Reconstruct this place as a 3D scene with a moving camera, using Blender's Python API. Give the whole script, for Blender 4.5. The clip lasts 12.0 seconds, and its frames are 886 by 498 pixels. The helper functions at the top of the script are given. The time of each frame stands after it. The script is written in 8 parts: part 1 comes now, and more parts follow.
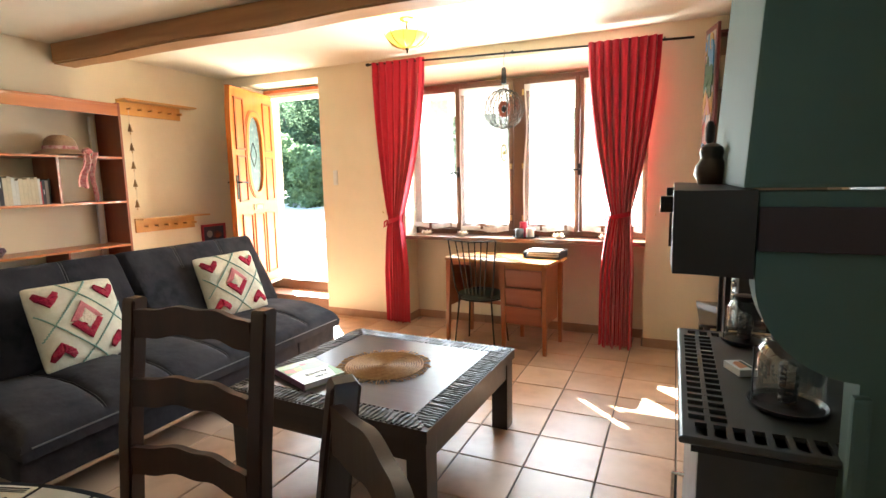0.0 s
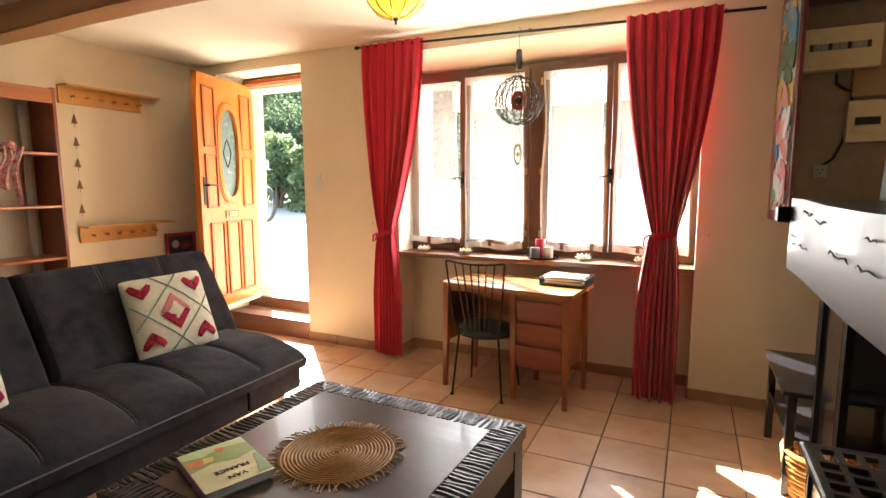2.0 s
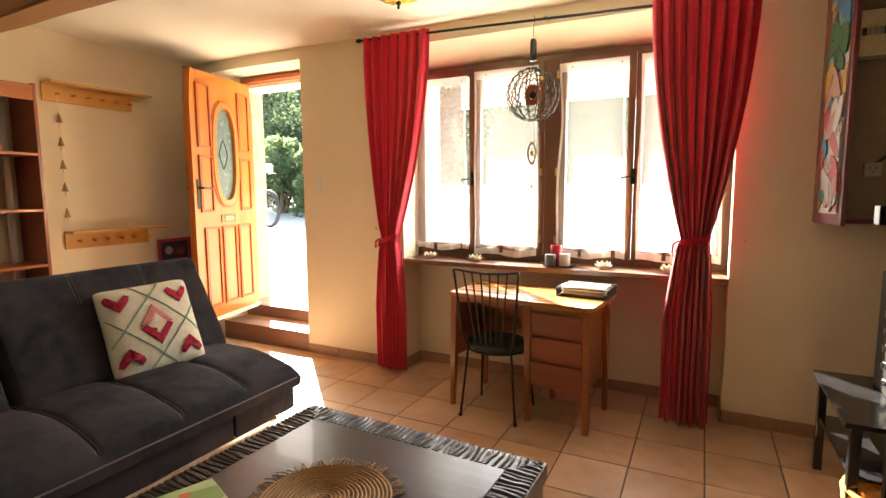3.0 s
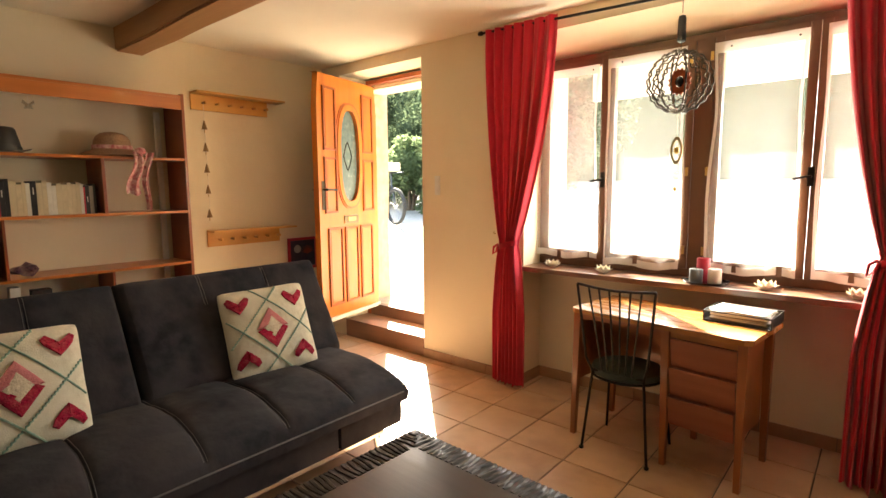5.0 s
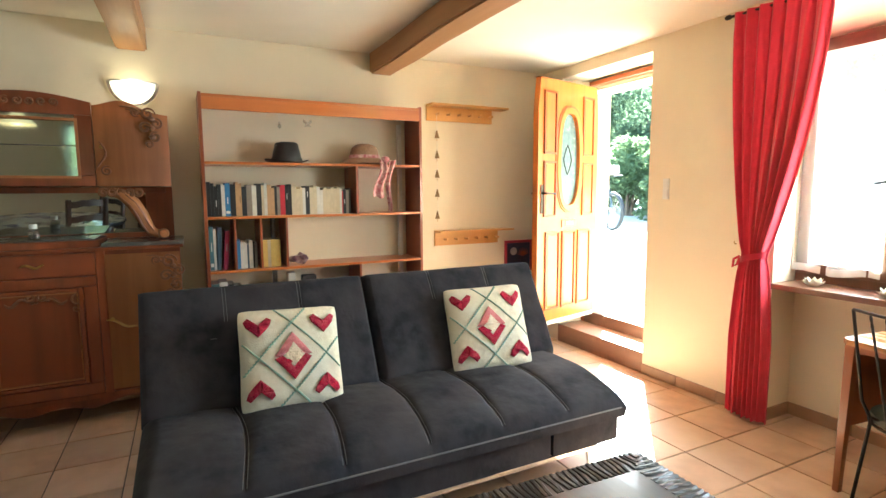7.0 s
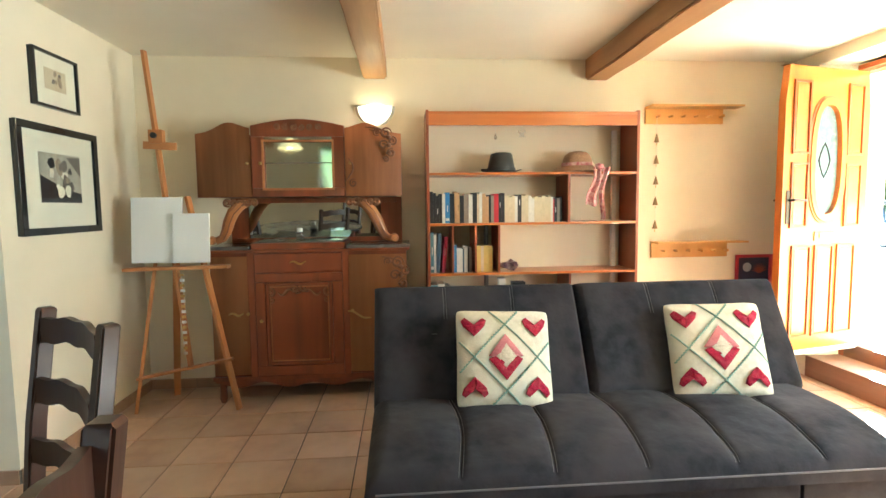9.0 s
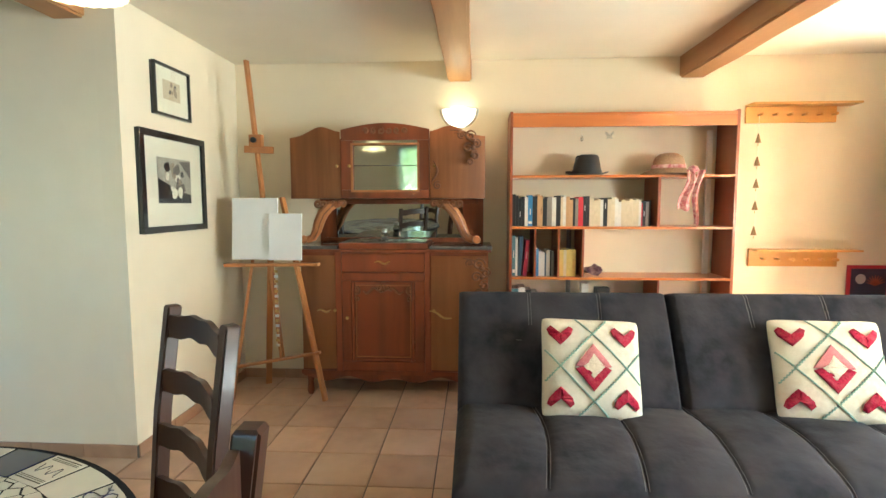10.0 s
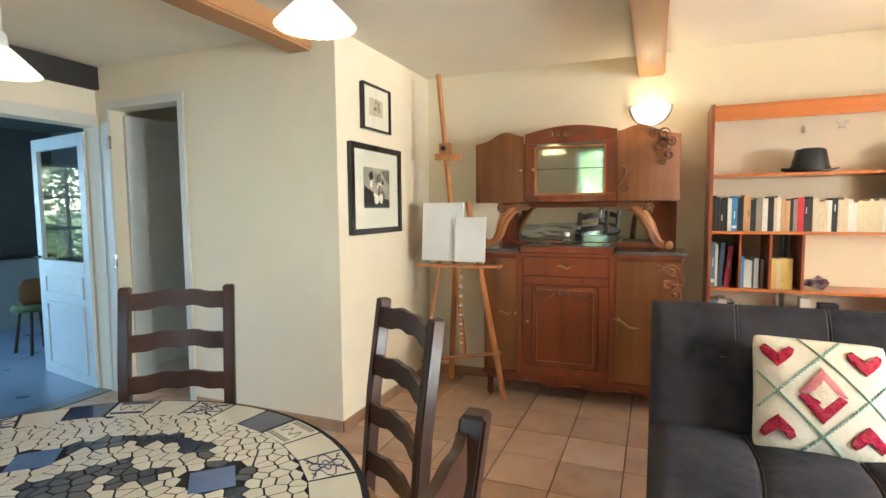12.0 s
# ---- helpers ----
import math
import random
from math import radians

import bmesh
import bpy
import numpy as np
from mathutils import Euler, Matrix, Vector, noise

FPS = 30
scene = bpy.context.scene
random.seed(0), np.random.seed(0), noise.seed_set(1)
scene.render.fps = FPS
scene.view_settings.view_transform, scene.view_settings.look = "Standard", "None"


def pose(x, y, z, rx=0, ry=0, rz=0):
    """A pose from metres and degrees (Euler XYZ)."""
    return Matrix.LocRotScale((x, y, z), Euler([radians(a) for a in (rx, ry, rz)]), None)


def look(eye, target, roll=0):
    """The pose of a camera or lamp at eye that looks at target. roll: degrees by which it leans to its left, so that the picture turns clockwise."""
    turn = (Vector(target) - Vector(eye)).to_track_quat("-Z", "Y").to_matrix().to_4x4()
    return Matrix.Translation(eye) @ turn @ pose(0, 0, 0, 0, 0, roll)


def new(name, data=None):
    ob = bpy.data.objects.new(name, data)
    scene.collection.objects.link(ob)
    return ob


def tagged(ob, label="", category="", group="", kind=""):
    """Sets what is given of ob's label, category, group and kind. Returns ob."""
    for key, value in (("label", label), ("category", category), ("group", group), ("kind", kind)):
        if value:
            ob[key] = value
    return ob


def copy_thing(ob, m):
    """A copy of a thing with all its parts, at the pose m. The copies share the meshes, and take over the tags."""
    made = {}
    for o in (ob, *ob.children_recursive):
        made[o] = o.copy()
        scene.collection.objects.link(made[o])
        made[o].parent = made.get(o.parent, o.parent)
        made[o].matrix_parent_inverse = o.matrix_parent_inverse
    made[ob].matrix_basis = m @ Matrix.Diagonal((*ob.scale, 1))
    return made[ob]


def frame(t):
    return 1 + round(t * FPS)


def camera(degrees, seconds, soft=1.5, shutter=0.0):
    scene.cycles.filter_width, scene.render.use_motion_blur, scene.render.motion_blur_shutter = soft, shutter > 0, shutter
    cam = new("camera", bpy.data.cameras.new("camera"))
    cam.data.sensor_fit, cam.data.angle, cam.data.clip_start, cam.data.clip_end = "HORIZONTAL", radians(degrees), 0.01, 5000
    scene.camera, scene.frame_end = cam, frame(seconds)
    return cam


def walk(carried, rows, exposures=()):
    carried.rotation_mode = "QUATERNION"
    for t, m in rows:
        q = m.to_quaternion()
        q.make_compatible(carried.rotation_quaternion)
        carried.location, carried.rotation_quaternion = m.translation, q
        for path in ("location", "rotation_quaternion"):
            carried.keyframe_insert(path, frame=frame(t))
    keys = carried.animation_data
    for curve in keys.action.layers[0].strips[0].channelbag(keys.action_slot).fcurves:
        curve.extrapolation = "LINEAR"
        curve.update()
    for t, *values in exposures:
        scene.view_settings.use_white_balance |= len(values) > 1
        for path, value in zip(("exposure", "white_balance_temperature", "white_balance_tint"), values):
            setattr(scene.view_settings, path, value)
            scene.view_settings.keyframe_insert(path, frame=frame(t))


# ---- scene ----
cam = camera(81.1, 12.0)
PATH = [
    (0, (0.993, 1.378, 1.391), (0.182, 3.187, 1.126), -1.1),
    (0.5, (0.967, 1.56, 1.39), (0.159, 3.37, 1.125), -0.9),
    (1, (0.885, 1.766, 1.395), (0.074, 3.575, 1.132), -0.8),
    (1.5, (0.823, 1.957, 1.397), (-0.013, 3.756, 1.141), -0.6),
    (2, (0.757, 2.177, 1.399), (-0.102, 3.966, 1.154), -0.2),
    (2.5, (0.712, 2.318, 1.394), (-0.159, 4.102, 1.153), -0.3),
    (2.7, (0.681, 2.37, 1.373), (-0.194, 4.154, 1.143), -0.3),
    (4.3, (0.542, 2.652, 1.4), (-0.56, 4.304, 1.167), -0.3),
    (4.5, (0.541, 2.679, 1.397), (-0.618, 4.293, 1.166), -0.4),
    (5, (0.536, 2.69, 1.42), (-0.754, 4.2, 1.182), -0.4),
    (5.5, (0.543, 2.703, 1.415), (-0.89, 4.078, 1.183), -0.5),
    (6, (0.527, 2.69, 1.41), (-1.036, 3.917, 1.184), -0.4),
    (6.5, (0.506, 2.674, 1.415), (-1.174, 3.735, 1.191), -0.5),
    (7, (0.489, 2.655, 1.42), (-1.29, 3.543, 1.202), -0.4),
    (7.5, (0.478, 2.634, 1.421), (-1.383, 3.337, 1.21), -0.1),
    (9.3, (0.476, 2.572, 1.389), (-1.515, 2.643, 1.218), -0.4),
    (9.5, (0.473, 2.542, 1.424), (-1.519, 2.565, 1.244), -0.1),
    (10, (0.481, 2.521, 1.433), (-1.508, 2.4, 1.258), -0.1),
    (10.5, (0.493, 2.502, 1.436), (-1.481, 2.227, 1.269), -0.2),
    (11, (0.506, 2.48, 1.435), (-1.439, 2.041, 1.275), -0.3),
    (11.5, (0.512, 2.468, 1.429), (-1.39, 1.87, 1.272), -0.5),
    (12, (0.511, 2.45, 1.425), (-1.334, 1.693, 1.272), -0.5),
]
walk(cam, [(t, look(eye, target, roll)) for t, eye, target, roll in PATH],
     exposures=[(0.0, 4.7, 5950, 0), (2.5, 3.95, 7100, 8), (5.6, 3.75, 7950, 8), (7.0, 4.9, 5700, -6), (7.5, 4.85, 5250, -9), (9.5, 5.5, 6000, -7), (10.5, 5.55, 5700, -6), (12.0, 5.65, 6000, 1)])

# main measures of the room
XW, XE, YS, YN = -3.62, 2.05, -1.55, 5.805
CEIL = 2.53
YP, XP = 0.625, -2.23
YG = 6.05
YO = 6.42

# ---- world and sun ----
SUN_EL, SUN_AZ = 37.0, 135.0
world = bpy.data.worlds.new("sky")
scene.world = world
world.use_nodes = True
wn = world.node_tree.nodes
wl = world.node_tree.links
sky = wn.new("ShaderNodeTexSky")
sky.sky_type = "NISHITA"
sky.sun_disc = False
sky.sun_elevation = radians(SUN_EL)
sky.sun_rotation = radians(-45)
wn["Background"].inputs["Strength"].default_value = 0.1
wl.new(sky.outputs[0], wn["Background"].inputs["Color"])

sun = new("sun", bpy.data.lights.new("sun", "SUN"))
sun.data.energy = 4.8
sun.data.angle = radians(0.5)
sun.data.color = (1.0, 0.95, 0.87)
sx, sy = math.cos(radians(SUN_AZ)), math.sin(radians(SUN_AZ))
sun.matrix_world = look((20 * sx * math.cos(radians(SUN_EL)), 20 * sy * math.cos(radians(SUN_EL)), 20 * math.sin(radians(SUN_EL))), (0, 0, 0))


def area(name, where, target, w, h, energy, color):
    d = bpy.data.lights.new(name, "AREA")
    d.shape, d.size, d.size_y, d.energy, d.color = "RECTANGLE", w, h, energy, color
    ob = new(name, d)
    ob.matrix_world = look(where, target)
    return ob


def bulb(name, where, energy, color, radius=0.04):
    d = bpy.data.lights.new(name, "POINT")
    d.energy, d.color, d.shadow_soft_size = energy, color, radius
    ob = new(name, d)
    ob.location = where
    return ob


area("window_daylight", (-0.25, YO + 0.03, 1.445), (-0.25, 0, 1.2), 2.04, 1.14, 9.5, (0.95, 0.98, 1.0))
# added blue fill lamp inside the back room, clear of its window
area("back_room_blue_fill", (-0.35, -4.9, 1.4), (-1.5, -3.0, 0.6), 1.0, 1.3, 2.3, (0.40, 0.66, 1.0))
bulb("sconce_bulb", (XW + 0.13, 2.40, 2.13), 0.085, (1.0, 0.78, 0.5))
bulb("ceiling_lamp_bulb", (-0.79, 4.80, 2.42), 0.25, (1.0, 0.82, 0.45))
bulb("pendant_bulb", (-1.0, 1.37, 2.09), 0.04, (1.0, 0.8, 0.52))
bulb("pendant_bulb", (-0.95, -0.22, 2.09), 0.03, (1.0, 0.8, 0.52))


# ---- materials ----
def nodes_of(name):
    m = bpy.data.materials.new(name)
    m.use_nodes = True
    return m, m.node_tree.nodes, m.node_tree.links


def surf(name, c1, c2=None, rough=0.6, metal=0.0, scale=8.0, bump=0.0, bscale=None, stretch=(1, 1, 1), spec=0.5,
         c3=None, scale3=1.6, trans=0.0, coat=0.0, per=0.0, detail=5.0, sheen=0.0):
    """Two-scale noise colour, with relief; stretch pulls the grain; per varies tone from piece to piece."""
    m, n, l = nodes_of(name)
    b = n["Principled BSDF"]
    c2 = c2 or tuple(min(1, v * 0.8) for v in c1)
    c3 = c3 or tuple(min(1, v * 0.9) for v in c1)
    tc = n.new("ShaderNodeTexCoord")
    mp = n.new("ShaderNodeMapping")
    mp.inputs["Scale"].default_value = stretch
    l.new(tc.outputs["Object"], mp.inputs["Vector"])
    info = n.new("ShaderNodeObjectInfo")
    add = n.new("ShaderNodeVectorMath")
    add.operation = "ADD"
    l.new(mp.outputs[0], add.inputs[0])
    cmb = n.new("ShaderNodeMath")
    cmb.operation = "MULTIPLY"
    cmb.inputs[1].default_value = 37.0
    l.new(info.outputs["Random"], cmb.inputs[0])
    l.new(cmb.outputs[0], add.inputs[1])
    fine = n.new("ShaderNodeTexNoise")
    fine.inputs["Scale"].default_value = scale
    fine.inputs["Detail"].default_value = detail
    l.new(add.outputs[0], fine.inputs["Vector"])
    big = n.new("ShaderNodeTexNoise")
    big.inputs["Scale"].default_value = scale3
    big.inputs["Detail"].default_value = 3
    l.new(add.outputs[0], big.inputs["Vector"])
    r1 = n.new("ShaderNodeValToRGB")
    r1.color_ramp.elements[0].position, r1.color_ramp.elements[1].position = 0.35, 0.65
    r1.color_ramp.elements[0].color, r1.color_ramp.elements[1].color = (*c2, 1), (*c1, 1)
    l.new(fine.outputs["Fac"], r1.inputs[0])
    mix = n.new("ShaderNodeMix")
    mix.data_type = "RGBA"
    r2 = n.new("ShaderNodeMapRange")
    r2.inputs["From Min"].default_value, r2.inputs["From Max"].default_value = 0.42, 0.68
    l.new(big.outputs["Fac"], r2.inputs["Value"])
    l.new(r2.outputs[0], mix.inputs[0])
    l.new(r1.outputs[0], mix.inputs[6])
    mix.inputs[7].default_value = (*c3, 1)
    out = mix.outputs[2]
    if per:
        hs = n.new("ShaderNodeHueSaturation")
        mr = n.new("ShaderNodeMapRange")
        mr.inputs["To Min"].default_value, mr.inputs["To Max"].default_value = 1 - per, 1 + per
        l.new(info.outputs["Random"], mr.inputs["Value"])
        l.new(mr.outputs[0], hs.inputs["Value"])
        l.new(out, hs.inputs["Color"])
        out = hs.outputs[0]
    l.new(out, b.inputs["Base Color"])
    b.inputs["Metallic"].default_value = metal
    b.inputs["Specular IOR Level"].default_value = spec
    b.inputs["Transmission Weight"].default_value = trans
    b.inputs["Coat Weight"].default_value = coat
    b.inputs["Sheen Weight"].default_value = sheen
    rr = n.new("ShaderNodeMapRange")
    rr.inputs["To Min"].default_value, rr.inputs["To Max"].default_value = max(0.02, rough - 0.08), min(1, rough + 0.08)
    l.new(fine.outputs["Fac"], rr.inputs["Value"])
    l.new(rr.outputs[0], b.inputs["Roughness"])
    if bump:
        bn = n.new("ShaderNodeTexNoise")
        bn.inputs["Scale"].default_value = bscale or scale * 3
        bn.inputs["Detail"].default_value = 4
        l.new(add.outputs[0], bn.inputs["Vector"])
        bp = n.new("ShaderNodeBump")
        bp.inputs["Strength"].default_value = 0.6
        bp.inputs["Distance"].default_value = bump
        l.new(bn.outputs["Fac"], bp.inputs["Height"])
        l.new(bp.outputs[0], b.inputs["Normal"])
    return m


def wood(name, c1, c2, along="y", rough=0.4, coat=0.0, per=0.06, bump=0.0006, scale=14.0, c3=None):
    st = {"x": (0.08, 1, 1), "y": (1, 0.08, 1), "z": (1, 1, 0.08)}[along]
    return surf(name, c1, c2, rough=rough, scale=scale, stretch=st, bump=bump, bscale=scale * 2.5, coat=coat, per=per, scale3=3.0, c3=c3)


def glow(name, color, strength):
    m, n, l = nodes_of(name)
    b = n["Principled BSDF"]
    b.inputs["Base Color"].default_value = (*color, 1)
    b.inputs["Emission Color"].default_value = (*color, 1)
    b.inputs["Emission Strength"].default_value = strength
    b.inputs["Roughness"].default_value = 0.3
    return m


def clear(name, tint=(1, 1, 1), gloss=0.08, rough=0.02):
    m, n, l = nodes_of(name)
    n.remove(n["Principled BSDF"])
    t = n.new("ShaderNodeBsdfTransparent")
    t.inputs[0].default_value = (*tint, 1)
    g = n.new("ShaderNodeBsdfGlossy")
    g.inputs["Roughness"].default_value = rough
    mx = n.new("ShaderNodeMixShader")
    mx.inputs[0].default_value = gloss
    l.new(t.outputs[0], mx.inputs[1])
    l.new(g.outputs[0], mx.inputs[2])
    l.new(mx.outputs[0], n["Material Output"].inputs[0])
    return m


def cloth_thin(name, color, see, glowthrough, scale=60):
    """A thin cloth that lets light through: part gaps, part translucent."""
    m, n, l = nodes_of(name)
    n.remove(n["Principled BSDF"])
    tr = n.new("ShaderNodeBsdfTransparent")
    tl = n.new("ShaderNodeBsdfTranslucent")
    tl.inputs[0].default_value = (*color, 1)
    df = n.new("ShaderNodeBsdfDiffuse")
    df.inputs[0].default_value = (*color, 1)
    a = n.new("ShaderNodeMixShader")
    a.inputs[0].default_value = glowthrough
    l.new(df.outputs[0], a.inputs[1])
    l.new(tl.outputs[0], a.inputs[2])
    tc = n.new("ShaderNodeTexCoord")
    ns = n.new("ShaderNodeTexNoise")
    ns.inputs["Scale"].default_value = scale
    l.new(tc.outputs["Object"], ns.inputs["Vector"])
    mr = n.new("ShaderNodeMapRange")
    mr.inputs["To Min"].default_value, mr.inputs["To Max"].default_value = max(0, see - 0.05), see + 0.05
    l.new(ns.outputs["Fac"], mr.inputs["Value"])
    c = n.new("ShaderNodeMixShader")
    l.new(mr.outputs[0], c.inputs[0])
    l.new(a.outputs[0], c.inputs[1])
    l.new(tr.outputs[0], c.inputs[2])
    l.new(c.outputs[0], n["Material Output"].inputs[0])
    return m


PLASTER = surf("plaster_cream", (0.80, 0.71, 0.545), (0.77, 0.68, 0.515), rough=0.85, scale=5, bump=0.004, bscale=9, scale3=0.7, c3=(0.76, 0.665, 0.50), spec=0.2)
WHITEWALL = surf("plaster_ceiling", (0.82, 0.775, 0.66), (0.80, 0.75, 0.635), rough=0.9, scale=4, bump=0.006, bscale=3.5, scale3=0.8, spec=0.15)
# back room plaster, its base colour darkened to carry the room's shade
DIMWALL = surf("plaster_back_room_dimmed", (0.17, 0.17, 0.15), (0.14, 0.14, 0.125), rough=0.9, scale=4, bump=0.004, bscale=6)
TILE = surf("terracotta_tile", (0.56, 0.355, 0.23), (0.46, 0.285, 0.18), rough=0.36, scale=9, bump=0.0012, bscale=5, per=0.13, c3=(0.62, 0.43, 0.30), scale3=2.5)
GROUT = surf("grout", (0.17, 0.145, 0.12), (0.12, 0.10, 0.085), rough=0.9, scale=30)
SKIRT = surf("terracotta_skirting", (0.42, 0.25, 0.15), (0.34, 0.20, 0.12), rough=0.45, scale=10, per=0.1)
BEAM = wood("oak_beam", (0.47, 0.26, 0.11), (0.34, 0.165, 0.065), "x", rough=0.55, bump=0.004, scale=12, c3=(0.40, 0.20, 0.08))
DARKBEAM = wood("dark_beam", (0.035, 0.03, 0.027), (0.02, 0.018, 0.016), "x", rough=0.7)
PINE = wood("varnished_pine", (0.56, 0.18, 0.042), (0.42, 0.115, 0.025), "y", rough=0.32, coat=0.3)
PINEZ = wood("varnished_pine_upright", (0.32, 0.085, 0.03), (0.22, 0.055, 0.02), "z", rough=0.35, coat=0.3)
RACKWOOD = wood("light_pine", (0.72, 0.39, 0.11), (0.60, 0.29, 0.075), "y", rough=0.4, coat=0.2)
DOORWOOD = wood("orange_door_wood", (0.60, 0.18, 0.02), (0.48, 0.13, 0.014), "z", rough=0.35, coat=0.35)
DOORDARK = wood("door_moulding_wood", (0.42, 0.10, 0.02), (0.34, 0.08, 0.015), "z", rough=0.4)
FRAMEWOOD = wood("window_frame_wood", (0.13, 0.055, 0.025), (0.085, 0.035, 0.015), "z", rough=0.4, coat=0.2)
SILLWOOD = wood("sill_wood", (0.20, 0.10, 0.06), (0.14, 0.065, 0.04), "x", rough=0.3, coat=0.3)
DESKTOP = wood("desk_top_wood", (0.48, 0.21, 0.06), (0.38, 0.16, 0.04), "x", rough=0.28, coat=0.4)
DESKWOOD = wood("desk_wood", (0.37, 0.125, 0.042), (0.27, 0.085, 0.027), "z", rough=0.35, coat=0.25)
DRAWERWOOD = wood("drawer_wood", (0.38, 0.125, 0.065), (0.27, 0.08, 0.04), "x", rough=0.3, coat=0.3)
HUTCH = wood("sideboard_walnut", (0.47, 0.19, 0.068), (0.24, 0.085, 0.028), "z", rough=0.45, coat=0.1, scale=10, c3=(0.42, 0.17, 0.062))
HUTCHD = wood("sideboard_red_walnut", (0.26, 0.062, 0.019), (0.115, 0.027, 0.009), "z", rough=0.38, coat=0.15, scale=9)
CARVE = wood("carved_walnut", (0.24, 0.10, 0.045), (0.15, 0.06, 0.025), "z", rough=0.4, scale=20)
EASELW = wood("easel_beech", (0.50, 0.21, 0.07), (0.40, 0.155, 0.05), "z", rough=0.45)
CHAIRW = wood("dark_stained_oak", (0.065, 0.027, 0.016), (0.035, 0.015, 0.01), "z", rough=0.4, coat=0.12, bump=0.0012)
WENGE = wood("black_brown_table_wood", (0.028, 0.019, 0.016), (0.016, 0.011, 0.010), "x", rough=0.36, coat=0.1, bump=0.0016, scale=7)
WENGERIB = wood("carved_black_wood", (0.032, 0.025, 0.022), (0.016, 0.013, 0.012), "x", rough=0.45, coat=0.12)
SOFA = surf("charcoal_suede", (0.037, 0.035, 0.041), (0.019, 0.018, 0.0215), rough=0.9, scale=14, bump=0.008, bscale=18, c3=(0.052, 0.046, 0.050), scale3=3.2, spec=0.12, sheen=0.04)
SEAM = surf("grey_stitching", (0.16, 0.145, 0.15), rough=0.8, scale=80)
CREAM = surf("cream_cushion_cotton", (0.76, 0.71, 0.57), (0.66, 0.60, 0.46), rough=0.9, scale=45, bump=0.004, bscale=220, spec=0.1)
CRED = surf("crimson_wool", (0.50, 0.025, 0.065), (0.26, 0.010, 0.035), rough=0.95, scale=130, bump=0.010, bscale=150, c3=(0.42, 0.06, 0.08), scale3=40, spec=0.1)
CPINK = surf("pink_wool", (0.68, 0.26, 0.26), (0.58, 0.17, 0.19), rough=0.95, scale=90, bump=0.006, bscale=150, spec=0.1)
CWOOL = surf("cream_wool", (0.78, 0.68, 0.52), (0.66, 0.55, 0.42), rough=0.95, scale=90, bump=0.008, bscale=120, spec=0.1)
CGREEN = surf("sage_yarn", (0.30, 0.45, 0.36), (0.22, 0.36, 0.29), rough=0.95, scale=90, bump=0.003, bscale=150, spec=0.1)
REDCLOTH = surf("red_curtain_cloth", (0.60, 0.014, 0.045), (0.50, 0.011, 0.034), rough=0.75, scale=20, bump=0.001, bscale=250, sheen=0.3, spec=0.25)
SHEER = cloth_thin("white_sheer", (0.90, 0.91, 0.90), 0.74, 0.14, 600)
HEM = cloth_thin("white_hem", (0.80, 0.79, 0.77), 0.14, 0.12, 600)
IRON = surf("black_iron", (0.03, 0.028, 0.026), (0.018, 0.017, 0.016), rough=0.42, metal=0.8, scale=20)
IRONB = surf("bronzed_wire", (0.07, 0.055, 0.04), (0.045, 0.035, 0.025), rough=0.4, metal=0.8, scale=20)
STOVE = surf("grey_stove_enamel", (0.085, 0.087, 0.082), (0.062, 0.064, 0.06), rough=0.42, metal=0.3, scale=14, c3=(0.075, 0.075, 0.07))
CHROME = surf("chrome", (0.75, 0.75, 0.76), rough=0.15, metal=1.0, scale=20)
BRASS = surf("brass", (0.62, 0.42, 0.17), (0.5, 0.33, 0.12), rough=0.3, metal=1.0, scale=20)
MIRROR = surf("mirror_silver", (0.52, 0.55, 0.53), (0.50, 0.53, 0.51), rough=0.03, metal=1.0, scale=3)
MIRROR.node_tree.nodes["Principled BSDF"].inputs["Roughness"].default_value = 0.02
for lk in list(MIRROR.node_tree.nodes["Principled BSDF"].inputs["Roughness"].links):
    MIRROR.node_tree.links.remove(lk)
GLASS = clear("window_glass", (1, 1, 1), 0.05)
JARGLASS = clear("jar_glass", (0.88, 0.9, 0.88), 0.22)
LEADED = surf("leaded_glass", (0.16, 0.22, 0.22), (0.11, 0.16, 0.17), rough=0.25, scale=25, bump=0.003, bscale=50, coat=0.2)
GREEN = surf("sage_green_hood", (0.085, 0.135, 0.105), (0.075, 0.12, 0.093), rough=0.75, scale=5, bump=0.002, bscale=5)
MANTEL = wood("weathered_mantel_oak", (0.020, 0.014, 0.013), (0.012, 0.009, 0.008), "y", rough=0.46, bump=0.003, scale=7, coat=0.1)
CRACK = surf("dark_crack", (0.02, 0.015, 0.013), rough=0.9)
WHITE = surf("white_plastic", (0.80, 0.80, 0.77), (0.78, 0.78, 0.75), rough=0.35, scale=10)
CANVAS = surf("white_canvas", (0.82, 0.82, 0.82), (0.80, 0.80, 0.80), rough=0.85, scale=100, bump=0.0006, bscale=400)
PAPER = surf("paper", (0.80, 0.79, 0.76), (0.74, 0.73, 0.70), rough=0.8, scale=20)
BLACKP = surf("black_lacquer", (0.015, 0.015, 0.017), (0.01, 0.01, 0.012), rough=0.22, scale=20, coat=0.4)
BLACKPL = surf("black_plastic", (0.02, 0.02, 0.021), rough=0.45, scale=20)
MOUNT = surf("cream_mount_board", (0.80, 0.77, 0.62), (0.78, 0.75, 0.60), rough=0.8, scale=20)
DOORPAINT = surf("grey_white_door_paint", (0.62, 0.64, 0.62), (0.57, 0.59, 0.58), rough=0.45, scale=8)
